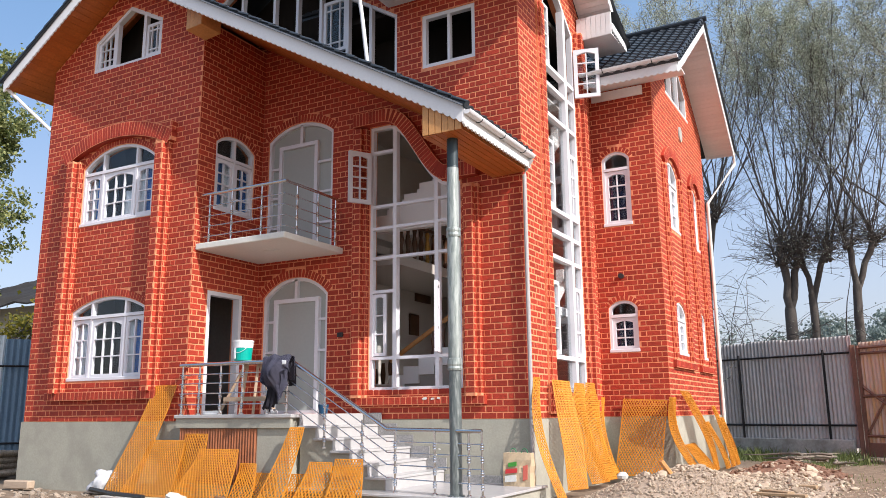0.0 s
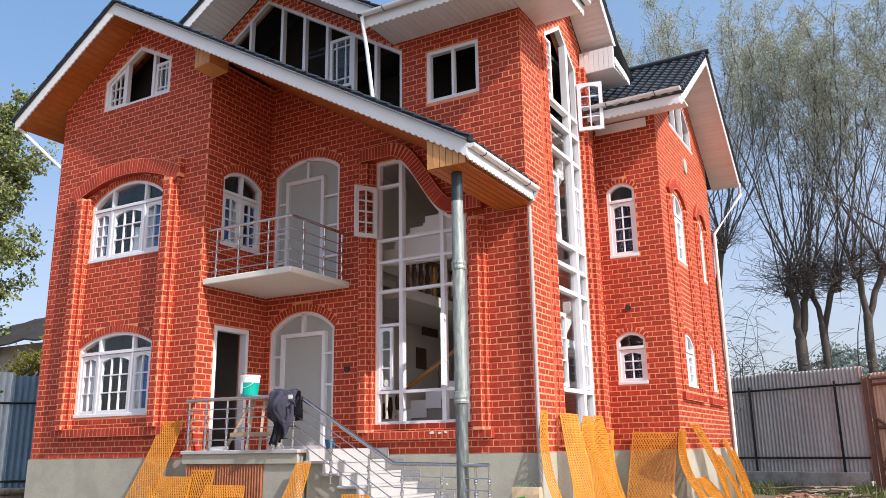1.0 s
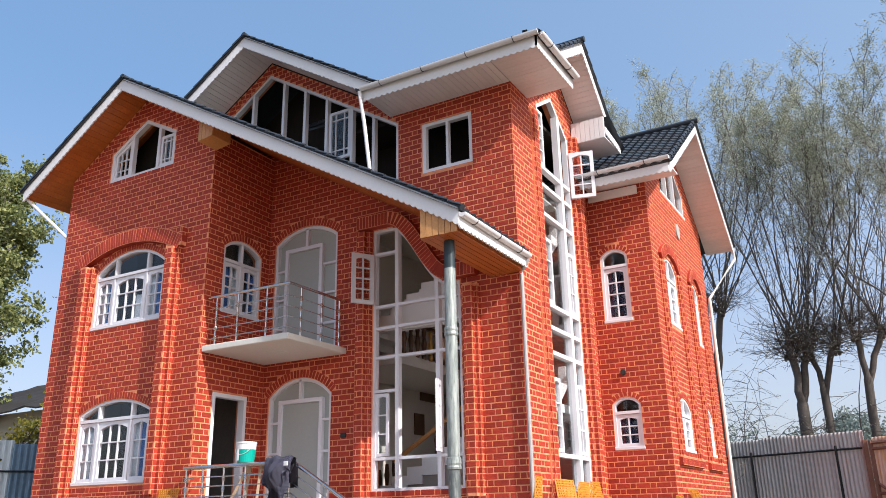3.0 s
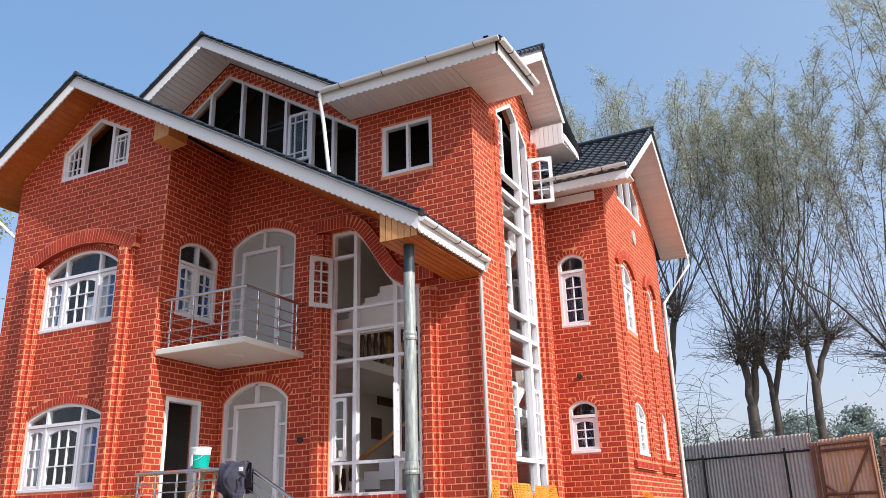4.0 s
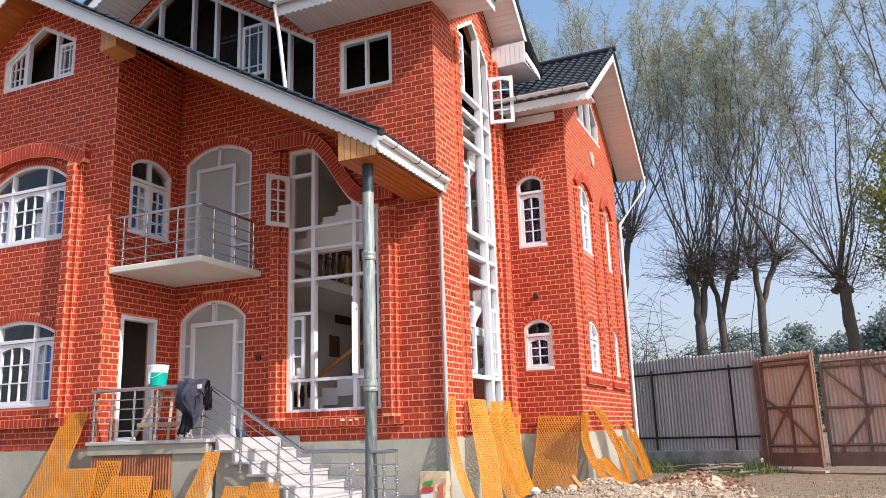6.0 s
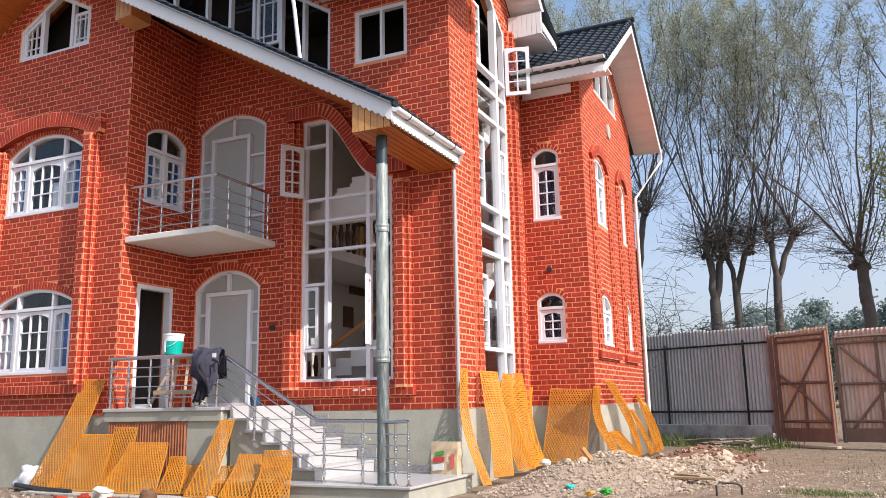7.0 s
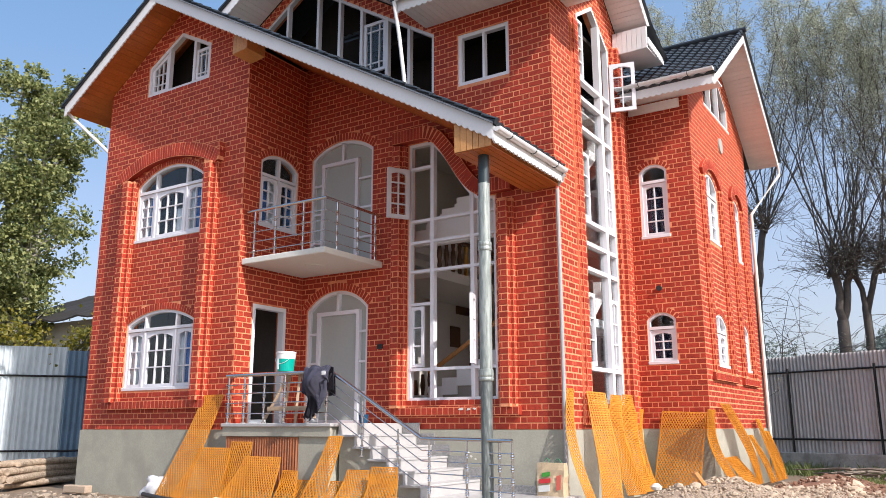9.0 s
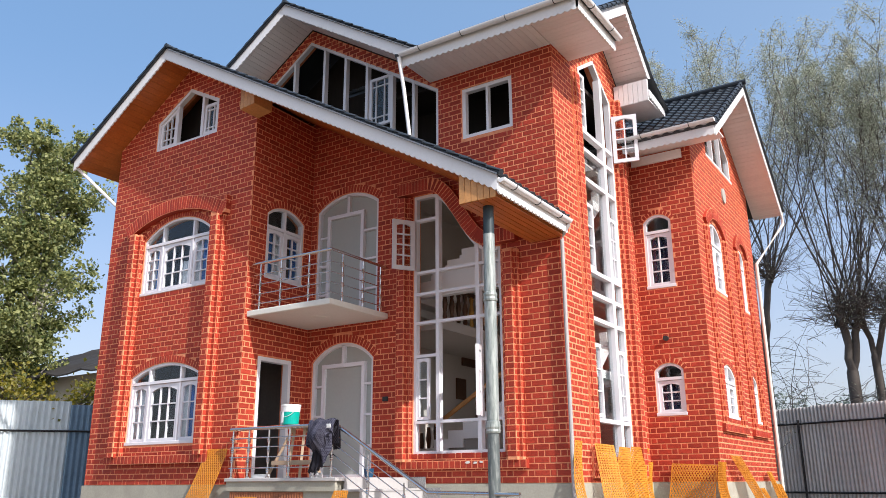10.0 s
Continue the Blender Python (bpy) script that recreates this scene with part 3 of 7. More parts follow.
def window(f, loop, cols, transom, label, grids, frame_w=0.05, b=-0.02, depth=0.1, upper=True, curtains=(), sill=True, glazed=True):
    """A white window filling the opening loop. cols: column edges as shares; transom: height; grids: (nx, ny) for each column."""
    win = part("window", slab(f, loop, b, b - depth, [inset(loop, frame_w)]), WHITE, house, label)
    a0, a1 = min(p[0] for p in loop), max(p[0] for p in loop)
    c0 = min(p[1] for p in loop)
    w = a1 - a0
    edges = [a0 + w * s for s in cols]
    bars = []
    for e in edges[1:-1]:
        bars.append((e - 0.024, e + 0.024, b - depth + 0.005, b - 0.005, c0 + 0.03, clip_top(loop, e) - 0.02))
    if transom:
        bars.append((a0 + 0.03, a1 - 0.03, b - depth + 0.008, b + 0.004, transom - 0.028, transom + 0.028))
    for r in bars:
        part("mullion", boxes(f, r), WHITE, win)
    for (e0, e1), grid in zip(zip(edges, edges[1:]), grids):
        l, r = e0 + (frame_w if e0 == edges[0] else 0.03), e1 - (frame_w if e1 == edges[-1] else 0.03)
        top = (transom - 0.035) if transom else min(clip_top(loop, e0 + 0.02), clip_top(loop, e1 - 0.02)) - frame_w
        if grid:
            sash(f, l, r, c0 + frame_w, top, *grid, win, b0=b - 0.075, b1=b - 0.02)
        elif glazed:
            pane(f, [(l - 0.01, c0 + 0.03), (r + 0.01, c0 + 0.03), (r + 0.01, top + 0.01), (l - 0.01, top + 0.01)], b - 0.06, win)
    if transom and upper:
        inner = inset(loop, frame_w * 0.5)
        head = [p for p in inner if p[1] > transom]
        pane(f, [(max(p[0] for p in head), transom)] + head + [(min(p[0] for p in head), transom)], b - 0.06, win)
    if sill:
        part("sill", boxes(f, (a0 - 0.012, a1 + 0.012, b - 0.04, 0.012, c0 - 0.008, c0 + 0.05), bev=0.006), WHITE, win)
    for s0, s1, h0, h1, mat in curtains:
        zt = max(p[1] for p in loop)
        curtain(f, a0 + w * s0, a0 + w * s1, c0 + (zt - c0) * h0, c0 + (zt - c0) * h1, -0.135, mat, win)
    return win


fb = front(F1)
COLS = (0, 0.27, 0.73, 1)
# middle NET strip is added: white stand-in for bright light in the pane
window(fb, W_BAY["holes"][0], COLS, 5.72, "white arched three-part casement window", ((2, 4), (3, 3), (2, 4)), curtains=((0.14, 0.27, 0, 0.66, BLUE), (0.02, 0.14, 0, 0.66, NET), (0.83, 0.99, 0, 0.66, BLUE), (0.75, 0.83, 0, 0.66, NET), (0.55, 0.72, 0, 0.4, NET), (0.38, 0.46, 0, 0.55, SHADE)))
window(fb, W_BAY["holes"][1], COLS, 2.98, "white arched three-part casement window", ((2, 3), (3, 3), (2, 3)), curtains=((0.16, 0.27, 0, 0.74, BLUE), (0.02, 0.16, 0, 0.74, NET), (0.82, 0.99, 0, 0.74, BLUE), (0.75, 0.82, 0, 0.74, NET), (0.52, 0.64, 0, 0.7, SHADE)))
# gable window: an open middle light between two small casements
gw = part("window", slab(fb, W_BAY["holes"][2], -0.02, -0.12, [inset(W_BAY["holes"][2], 0.07)]), WHITE, house, "white gable window with an open middle light")
for a in (-12.72, -11.95):
    part("mullion", boxes(fb, (a - 0.035, a + 0.035, -0.115, -0.025, 7.82, clip_top(W_BAY["holes"][2], a) - 0.03)), WHITE, gw)
margin_sash(fb, -11.91, -11.52, 7.845, 8.5, gw)
part("sash", slab(fb, [(-13.23, 7.84), (-12.755, 7.84), (-12.755, 8.67), (-13.23, 8.39)], -0.1, -0.05, [[(-13.17, 7.9), (-12.82, 7.9), (-12.82, 8.56), (-13.17, 8.36)]]), WHITE, gw)
for row in ((-13.08, -13.06, -0.09, -0.055, 7.9, 8.41), (-12.95, -12.93, -0.09, -0.055, 7.9, 8.48), (-13.17, -12.82, -0.088, -0.06, 8.02, 8.04), (-13.17, -12.82, -0.088, -0.06, 8.24, 8.26)):
    part("glazing_bar", boxes(fb, row), WHITE, gw)
pane(fb, [(-13.2, 7.86), (-12.77, 7.86), (-12.77, 8.64), (-13.2, 8.38)], -0.075, gw)
part("batten", boxes(fb, (-12.14, -12.03, -0.2, -0.15, 7.6, 8.8)), PLANK, gw, "bare pine batten inside the open light")
# flank wall beside the porch
fr = side(XB)
window(fr, W_RET["holes"][1], (0, 0.5, 1), 5.78, "white arched pair of casements", ((2, 4), (2, 4)), curtains=((0.05, 0.3, 0, 0.64, BLUE), (0.32, 0.48, 0, 0.64, NET), (0.75, 0.95, 0, 0.64, BLUE)))
part("door_frame", slab(fr, W_RET["holes"][0], 0.01, -0.13, [[(10.15, ZF), (10.85, ZF), (10.85, 3.256), (10.15, 3.256)]]), WHITE, house, "white frame of an open side door")
# recessed wall: balcony door, entrance door
fc = front(F2)


def fanlight_door(loop, a0, a1, z0, z1, cols, label):
    win = part("door", slab(fc, loop, -0.03, -0.13, [inset(loop, 0.06)]), WHITE, house, label)
    part("door_frame", boxes(fc, (a0, a0 + 0.07, -0.13, -0.02, z0, z1)), WHITE, win)
    part("door_frame", boxes(fc, (a1 - 0.07, a1, -0.13, -0.02, z0, z1)), WHITE, win)
    part("door_frame", boxes(fc, (a0, a1, -0.13, -0.015, z1, z1 + 0.07)), WHITE, win)
    part("door_leaf", boxes(fc, (a0 + 0.07, a1 - 0.07, -0.11, -0.07, z0, z1)), PANEL, win, "plain grey-white door leaf")
    l, r = loop[0][0], loop[1][0]
    m = (l + r) / 2
    part("mullion", boxes(fc, (m - 0.03, m + 0.03, -0.12, -0.03, z1 + 0.07, clip_top(loop, m) - 0.03)), WHITE, win)
    for e0, e1 in ((l + 0.05, a0), (a1, r - 0.05)):
        for k in (1, 2, 3):
            z = z0 + (z1 - z0) * k / 3.6
            part("glazing_bar", boxes(fc, (e0, e1, -0.12, -0.04, z - 0.02, z + 0.02)), WHITE, win)
    part("side_panel", slab(fc, inset(loop, 0.03), -0.1, -0.118), PANEL, win, "plain grey-white infill panel")
    return win


fanlight_door(W_REC["holes"][0], -9.95, -9.05, ZU, 6.12, 2, "arched white balcony door with side lights")
fanlight_door(W_REC["holes"][1], -9.96, -8.95, ZF, 3.2, 2, "arched white entrance door with side lights")

# tall stair window with the curved head
tall = part("window", slab(fc, TALL, -0.03, -0.13, [inset(TALL, 0.055)]), WHITE, house, "tall white stair window with an S-curved head")
for a in (-7.37, -6.56):
    part("mullion", boxes(fc, (a - 0.035, a + 0.035, -0.13, -0.02, 1.63, clip_top(TALL, a) - 0.03)), WHITE, tall)
for z, a0, a1 in ((5.72, -7.84, -7.4), (4.74, -7.84, -6.12), (4.35, -7.84, -6.12), (3.83, -7.84, -6.12), (3.25, -7.84, -7.4), (2.13, -7.84, -6.12)):
    part("transom", boxes(fc, (a0, a1, -0.12, -0.025, z - 0.024, z + 0.024)), WHITE, tall)
sash(fc, -7.82, -7.56, 2.17, 3.21, 1, 3, tall, stile=0.05)


def open_sash(hinge, yaw, width, z0, z1, nx, ny, label):
    """A casement swung open on its hinge."""
    d = Vector((math.cos(yaw), math.sin(yaw), 0))
    nrm = Vector((-d.y, d.x, 0))
    def f(a, b, c):
        v = Vector(hinge) + d * a + nrm * b
        return (v.x, v.y, c)
    return sash(f, 0, width, z0, z1, nx, ny, tall, b0=-0.025, b1=0.025, stile=0.07)


open_sash((-7.83, F2 - 0.03, 0), radians(238), 0.42, 4.78, 5.7, 2, 4, "")
open_sash((-6.5, F2 - 0.02, 0), radians(-70), 0.3, 2.17, 3.3, 1, 3, "")

# narrow stair window on the tower's flank
ft = side(XC)
nar = part("window", slab(ft, NARROW, -0.005, -0.11, [inset(NARROW, 0.07)]), WHITE, house, "narrow white stair window three storeys high")
part("mullion", boxes(ft, (13.48, 13.6, -0.12, 0.005, 1.6, 8.68)), WHITE, nar)
for z in (2.12, 3.81, 4.25, 4.65, 6.34, 6.91, 7.27):
    part("transom", boxes(ft, (12.52, 14.0, -0.11, 0.0, z - 0.035, z + 0.035)), WHITE, nar)
for z0, z1 in ((2.17, 3.4), (4.7, 5.9)):
    sash(ft, 13.61, 13.96, z0, z1, 2, 3, nar, b0=-0.08, b1=-0.02)
    sash(ft, 12.54, 12.86, z0, z1, 1, 3, nar, b0=-0.08, b1=-0.02)
sash(ft, 12.54, 12.8, 7.32, 8.45, 1, 4, nar, b0=-0.08, b1=-0.02)


def swung(hinge, yaw, width, z0, z1, nx, ny, parent):
    d = Vector((math.cos(yaw), math.sin(yaw), 0))
    nrm = Vector((-d.y, d.x, 0))
    def f(a, b, c):
        v = Vector(hinge) + d * a + nrm * b
        return (v.x, v.y, c)
    sash(f, 0, width, z0, z1, nx, ny, parent, b0=-0.025, b1=0.025, stile=0.07)


swung((XC + 0.02, 14.0, 0), radians(15), 0.48, 7.1, 8.08, 2, 4, nar)

pane(ft, [(12.5, 1.6), (14.0, 1.6), (14.0, 6.9), (12.5, 6.9)], -0.07, nar)

# tower window, upper gable window
window(fc, W_REC["holes"][3], (0, 0.5, 1), None, "white two-light window, not yet glazed", (None, None), frame_w=0.07, glazed=False, sill=False)
upw = part("window", slab(fc, UPWIN, -0.02, -0.12, [inset(UPWIN, 0.06)]), WHITE, house, "wide white gable window with many lights")
for a in (-11.05, -10.2, -9.62, -9.05, -8.42, -7.9):
    part("mullion", boxes(fc, (a - 0.031, a + 0.031, -0.12, -0.015, 9.5 - 0.578 * (a + 11.75), clip_top(UPWIN, a) - 0.03)), WHITE, upw)
margin_sash(fc, -9.0, -8.47, 7.88, 8.93, upw)

# side wing
fs, fw = front(S), side(XR)
for lp, tr, ny in ((W_SID["holes"][0], 5.86, 4), (W_SID["holes"][1], 2.99, 3)):
    window(fs, lp, (0, 1), tr, "small white arched window with a casement", ((2, ny),), curtains=((0.2, 0.8, 0, 0.72, NAVY),))
for lp, tr in zip(W_WING["holes"][:4], (5.75, 5.75, 2.98, 2.98)):
    window(fw, lp, (0, 0.5, 1), tr, "white arched pair of casements", ((1, 3), (1, 3)), curtains=((0.1, 0.9, 0, 0.8, NET),))
window(fw, W_WING["holes"][4], (0, 0.33, 0.66, 1), None, "white gable window", (None, None, None))

# ---- stair seen through the tall window ----
def flight(x0, z0, n, sx, y0, y1, tread=0.29, rise=0.172):
    loop = [(x0, z0)]
    for i in range(n):
        loop += [(x0 + sx * tread * i, z0 + rise * (i + 1)), (x0 + sx * tread * (i + 1), z0 + rise * (i + 1))]
    low = [(a + sx * 0.1, c - 0.2) for a, c in reversed(loop[1:])]
    return slab(lambda a, b, c: (a, y0 + b, c), loop + low, 0, y1 - y0)


def stepped_wall(x0, z0, n, tread, rise, low, y0, y1):
    """A solid white stair string: stepped on top, level below."""
    loop = [(x0, low), (x0 + n * tread, low), (x0 + n * tread, z0 + rise * (n - 1))]
    for i in range(n - 1, 0, -1):
        loop += [(x0 + i * tread, z0 + rise * i), (x0 + i * tread, z0 + rise * (i - 1))]
    return slab(lambda a, b, c: (a, y0 + b, c), loop + [(x0, z0)], 0, y1 - y0)


stair = thing("staircase", "white stepped indoor staircase with a timber handrail", "staircase")
part("stair_wall", stepped_wall(-8.08, 1.72, 4, 0.31, 0.13, ZF, 12.34, 13.3), TAUPE, stair, "taupe side wall of the stair")
for i in range(6):
    part("string", boxes(plain, (-8.39 + i * 0.31, -8.081 + i * 0.31, 12.3, 12.5, 1.44 + i * 0.15, 1.74 + i * 0.15)), STAIRWHITE, stair, "white stepped stair string")
part("landing", boxes(plain, (-5.8, XC - T, 12.3, 14.8, 2.9, 3.05)), STAIRWHITE, stair)
part("flight", stepped_wall(-8.536, 4.58, 8, 0.32, 0.17, 4.45, 12.0, 12.15), STAIRWHITE, stair)
part("flight", flight(-9.0, 4.3, 9, 1, 12.16, 13.1, 0.32, 0.15), STAIRWHITE, stair)
part("handrail", tube([(-8.2, 12.55, 2.16), (-6.2, 12.55, 3.36)], 0.045, 8), PLANK, stair, "pale timber handrail")
for k in range(4):
    part("baluster", lathe([(0.03, 0), (0.05, 0.08), (0.025, 0.18), (0.045, 0.34), (0.025, 0.44), (0.03, 0.52)], (-7.3 + k * 0.2, 12.55, 2.16 + k * 0.118), 8), DARKWOOD, stair)
for k in range(3):
    part("baluster", lathe([(0.03, 0), (0.06, 0.1), (0.03, 0.22), (0.05, 0.4), (0.03, 0.6)], (-8.55 + k * 0.16, 12.6, ZF + 0.2 + k * 0.1), 8), DARKWOOD, stair)
rail = thing("gallery_balustrade", "dark turned wooden balustrade with gilt bands on the gallery", "balustrade")
GILT = material("gilt_wood", (0.5, 0.28, 0.06), 0.35, metal=0.4, vary=0.3, scale=8, fine=40)
for k in range(9):
    part("baluster", lathe([(0.03, 0), (0.045, 0.06), (0.03, 0.14), (0.055, 0.3), (0.03, 0.45), (0.045, 0.56), (0.03, 0.6)], (-7.82, 12.3 + k * 0.24, ZU), 10), GILT if k == 4 else DARKWOOD, rail)
part("handrail", boxes(plain, (-7.87, -7.77, 12.2, 14.4, ZU + 0.6, ZU + 0.67), bev=0.01), DARKWOOD, rail)
picture = part("wall_picture", boxes(plain, (-9.299, -9.265, 15.0, 15.4, 2.9, 3.36), bev=0.005), DARKWOOD)
vent = part("wall_vent", boxes(plain, (-9.299, -9.25, 15.25, 15.9, 3.66, 3.84), bev=0.005), DARKWOOD)
tagged(vent, "dark wall vent high on the inner wall", "vent")
tagged(picture, "small dark framed panel on the inner wall", "picture")

for z in (2.98, 5.78):
    part("string", slab(side(-5.35), [(13.2, z), (13.5, z), (13.5, z + 0.28), (13.72, z + 0.28), (13.72, z + 0.56), (14.0, z + 0.56), (14.0, z + 0.84), (14.25, z + 0.84), (14.25, z + 0.6), (13.2, z - 0.25)], 0, -0.14), STAIRWHITE, stair, "white stepped stair string")

# ---- balcony, porch, steps, platform ----
balcony = part("balcony", boxes(plain, (XB, -8.42, 9.75, F2, ZU - 0.075, ZU + 0.03), bev=0.012), CONCRETE, house, "pale concrete balcony slab with a steel railing")
part("ceiling_rose", lathe([(0.16, -0.025), (0.17, -0.012), (0.2, 0.0)], (-9.3, 10.5, ZU - 0.0755), 24), CONCRETE, balcony)


def post(p, h, parent, lean=0):
    x, y, z = p
    prof = [(0.034, 0), (0.034, 0.02), (0.014, 0.03)]
    for s in (0.16, 0.36, 0.56, 0.76):
        zz = h * s
        prof += [(0.014, zz - 0.045), (0.026, zz - 0.03), (0.019, zz - 0.018), (0.03, zz), (0.019, zz + 0.018), (0.026, zz + 0.03), (0.014, zz + 0.045)]
    prof += [(0.014, h)]
    return part("post", lathe(prof, p, 10), STEEL, parent)


def railing(points, h, parent, levels, posts, top=0.026):
    """A steel railing along floor points: a stout handrail over thin bars, on turned posts."""
    hi = [Vector(p) + Vector((0, 0, h)) for p in points]
    part("handrail", tube(hi, top, 10), STEEL, parent)
    for l in levels:
        part("bar", tube([Vector(p) + Vector((0, 0, l * h)) for p in points], 0.0085, 8), STEEL, parent)
    for p in posts:
        post(p, h, parent)


railing([(XB + 0.02, 9.8, ZU), (-8.46, 9.8, ZU), (-8.46, F2, ZU)], 0.88, balcony, (0.16, 0.36, 0.56, 0.76),
        [(-10.1, 9.8, ZU), (-9.6, 9.8, ZU), (-8.95, 9.8, ZU), (-8.46, 10.1, ZU), (-8.46, 10.65, ZU), (-8.46, 11.15, ZU)])

porch = part("porch", boxes(plain, (-10.3, -7.93, 9.45, F2 - 0.04, ZF - 0.055, ZF), bev=0.008), MARBLE, house, "marble-topped porch with a steel railing")
part("porch_base", boxes(plain, (-10.25, -8.0, 9.52, F2 - 0.04, -0.2, ZF - 0.055)), RENDER, porch)
part("edge_band", boxes(plain, (-10.28, -7.96, 9.48, 9.53, ZF - 0.2, ZF - 0.056)), RENDER, porch)
RUST = material("brown_corrugated", (0.3, 0.1, 0.035), 0.55, vary=0.25, scale=3, fine=30, second=(0.16, 0.06, 0.03), amount=0.5)
bm = bmesh.new()
cols = [[bm.verts.new((x, 9.505 + 0.012 * math.cos((x + 10) / 0.055 * math.tau), z)) for z in (0.2, ZF - 0.21)] for x in [-10.2 + 0.0125 * i for i in range(128)]]
for s, e in zip(cols, cols[1:]):
    bm.faces.new((s[0], e[0], e[1], s[1]))
ext = bmesh.ops.extrude_face_region(bm, geom=bm.faces[:])
bmesh.ops.translate(bm, vec=(0, 0.004, 0), verts=[g for g in ext["geom"] if isinstance(g, bmesh.types.BMVert)])
part("corrugated_panel", bm, RUST, porch, "brown corrugated panel closing the void under the porch")
ZG = 0.2
GRANITE = material("speckled_granite", (0.3, 0.29, 0.28), 0.4, vary=0.35, scale=20, fine=160, bump=0.05, second=(0.14, 0.14, 0.14), amount=0.6)
steps = thing("steps", "white marble entrance steps with a steel railing", "steps")
for i in range(5):
    z = ZF - (i + 1) * (ZF - ZG) / 6
    x0 = -7.93 + i * 0.3
    part("tread", boxes(plain, (x0 - 0.02, x0 + 0.32, 9.62, F2 - 0.035, z - 0.035, z), bev=0.006), MARBLE, steps)
    part("riser", boxes(plain, (x0 - 0.012, x0 + 0.005, 9.66, F2 - 0.035, z, z + 0.1375)), MARBLE, steps)
    part("step_body", boxes(plain, (x0, x0 + 0.3, 9.68, F2 - 0.035, ZG - 0.2, z - 0.035)), RENDER, steps)
    part("skirting", boxes(plain, (x0 + 0.02, x0 + 0.36, F2 - 0.036, F2 - 0.026 - 0.03, z, z + 0.18)), GRANITE, steps)
part("riser", boxes(plain, (-6.442, -6.425, 9.66, F2 - 0.035, ZG, ZG + 0.1375)), MARBLE, steps)
platform = part("platform", boxes(plain, (-7.9, -4.72, 9.22, F2 - 0.03, ZG - 0.035, ZG), bev=0.006), MARBLE, house, "marble-paved landing at the foot of the steps")
part("platform_base", boxes(plain, (-7.9, -4.76, 9.26, F2 - 0.03, -0.2, ZG - 0.035)), RENDER, platform)
part("skirting", boxes(plain, (-6.4, -5.0, F2 - 0.045, F2 - 0.028, ZG, ZG + 0.11)), GRANITE, platform)
railing([(-10.28, 9.52, ZF), (-8.05, 9.52, ZF)], 0.78, porch, (0.2, 0.42, 0.62, 0.8), [(-10.22, 9.52, ZF), (-9.85, 9.52, ZF), (-9.4, 9.52, ZF), (-8.95, 9.52, ZF), (-8.45, 9.52, ZF), (-8.08, 9.52, ZF)], top=0.03)
railing([(-10.28, 9.52, ZF), (-10.28, F1 + 0.02, ZF)], 0.78, porch, (0.2, 0.42, 0.62, 0.8), [])
railing([(-8.05, 9.52, ZF), (-6.32, 9.52, ZG + 0.02), (-4.78, 9.3, ZG)], 0.8, steps, (0.2, 0.42, 0.62, 0.8), [(-7.4, 9.55, 0.75), (-6.75, 9.55, 0.35), (-6.15, 9.46, ZG), (-5.5, 9.38, ZG), (-4.98, 9.33, ZG), (-4.78, 9.3, ZG)], top=0.028)

# pillar at the corner of the porch roof
PIPE = material("green_grey_pipe", (0.23, 0.26, 0.24), 0.45, metal=0.3, vary=0.3, scale=4, fine=25, second=(0.42, 0.45, 0.42), amount=0.7, lo=0.42, hi=0.6, stretch=(3, 3, 0.5))
pillar = part("pillar", lathe([(0.076, 1.55), (0.08, 1.57), (0.096, 1.575), (0.1, 1.6), (0.094, 1.62), (0.1, 1.65), (0.096, 1.72), (0.085, 1.73), (0.085, 3.34), (0.096, 3.345), (0.1, 3.37), (0.094, 3.4), (0.1, 3.43), (0.096, 3.46), (0.083, 3.47), (0.08, 4.32)], (-5.2, 9.4, ZG), 28), PIPE, house, "grey-green steel pipe pillar with two collars", smooth=False)
part("pillar_foot", lathe([(0.11, 0), (0.11, 0.012), (0.08, 0.014), (0.08, 1.57)], (-5.2, 9.4, ZG), 28), material("worn_dark_pipe", (0.13, 0.15, 0.145), 0.4, metal=0.3, vary=0.3, scale=4, fine=25, second=(0.34, 0.36, 0.34), amount=0.6, lo=0.5, hi=0.66, stretch=(3, 3, 0.5)), pillar, "worn dark lower length of the pipe")
part("pillar_top", lathe([(0.083, 4.31), (0.078, 4.33), (0.077, 4.73)], (-5.2, 9.4, ZG), 24), material("dark_pipe", (0.03, 0.045, 0.05), 0.45, metal=0.3, vary=0.2), pillar)
eave_box = part("boxed_eave", slab(lambda a, b, c: (a, 9.12 + b, c), [(-5.5, 4.93), (-4.9, 4.96), (-4.9, 5.1), (-5.5, 5.44)], 0, F2 - 9.125), PINE, house, "varnished pine boxed eave over the pillar")
for k in range(6):
    part("cladding_board", boxes(plain, (-5.5 + k * 0.1, -5.41 + k * 0.1, 9.1, 9.119, 4.935, 5.38 - k * 0.058)), PLANK, eave_box)
for k in range(6):
    part("soffit_board", boxes(plain, (-5.5 + k * 0.1, -5.405 + k * 0.1, 9.12, F2 - 0.01, 4.915 + k * 0.003, 4.928 + k * 0.003)), PINE, eave_box)
corner_box = part("boxed_beam", slab(lambda a, b, c: (a, 9.3 + b, c), [(-10.36, 7.8), (-10.0, 7.84), (-10.0, roof_z(LOW, -10.0, 0.22)), (-10.36, roof_z(LOW, -10.36, 0.22))], 0, 0.44), PLANK, house, "boxed timber beam end at the bay's corner")
for k in range(4):
    part("cladding_board", boxes(plain, (-10.36 + k * 0.09, -10.275 + k * 0.09, 9.285, 9.299, 7.81 + k * 0.008, 8.19 - k * 0.053)), PLANK, corner_box)


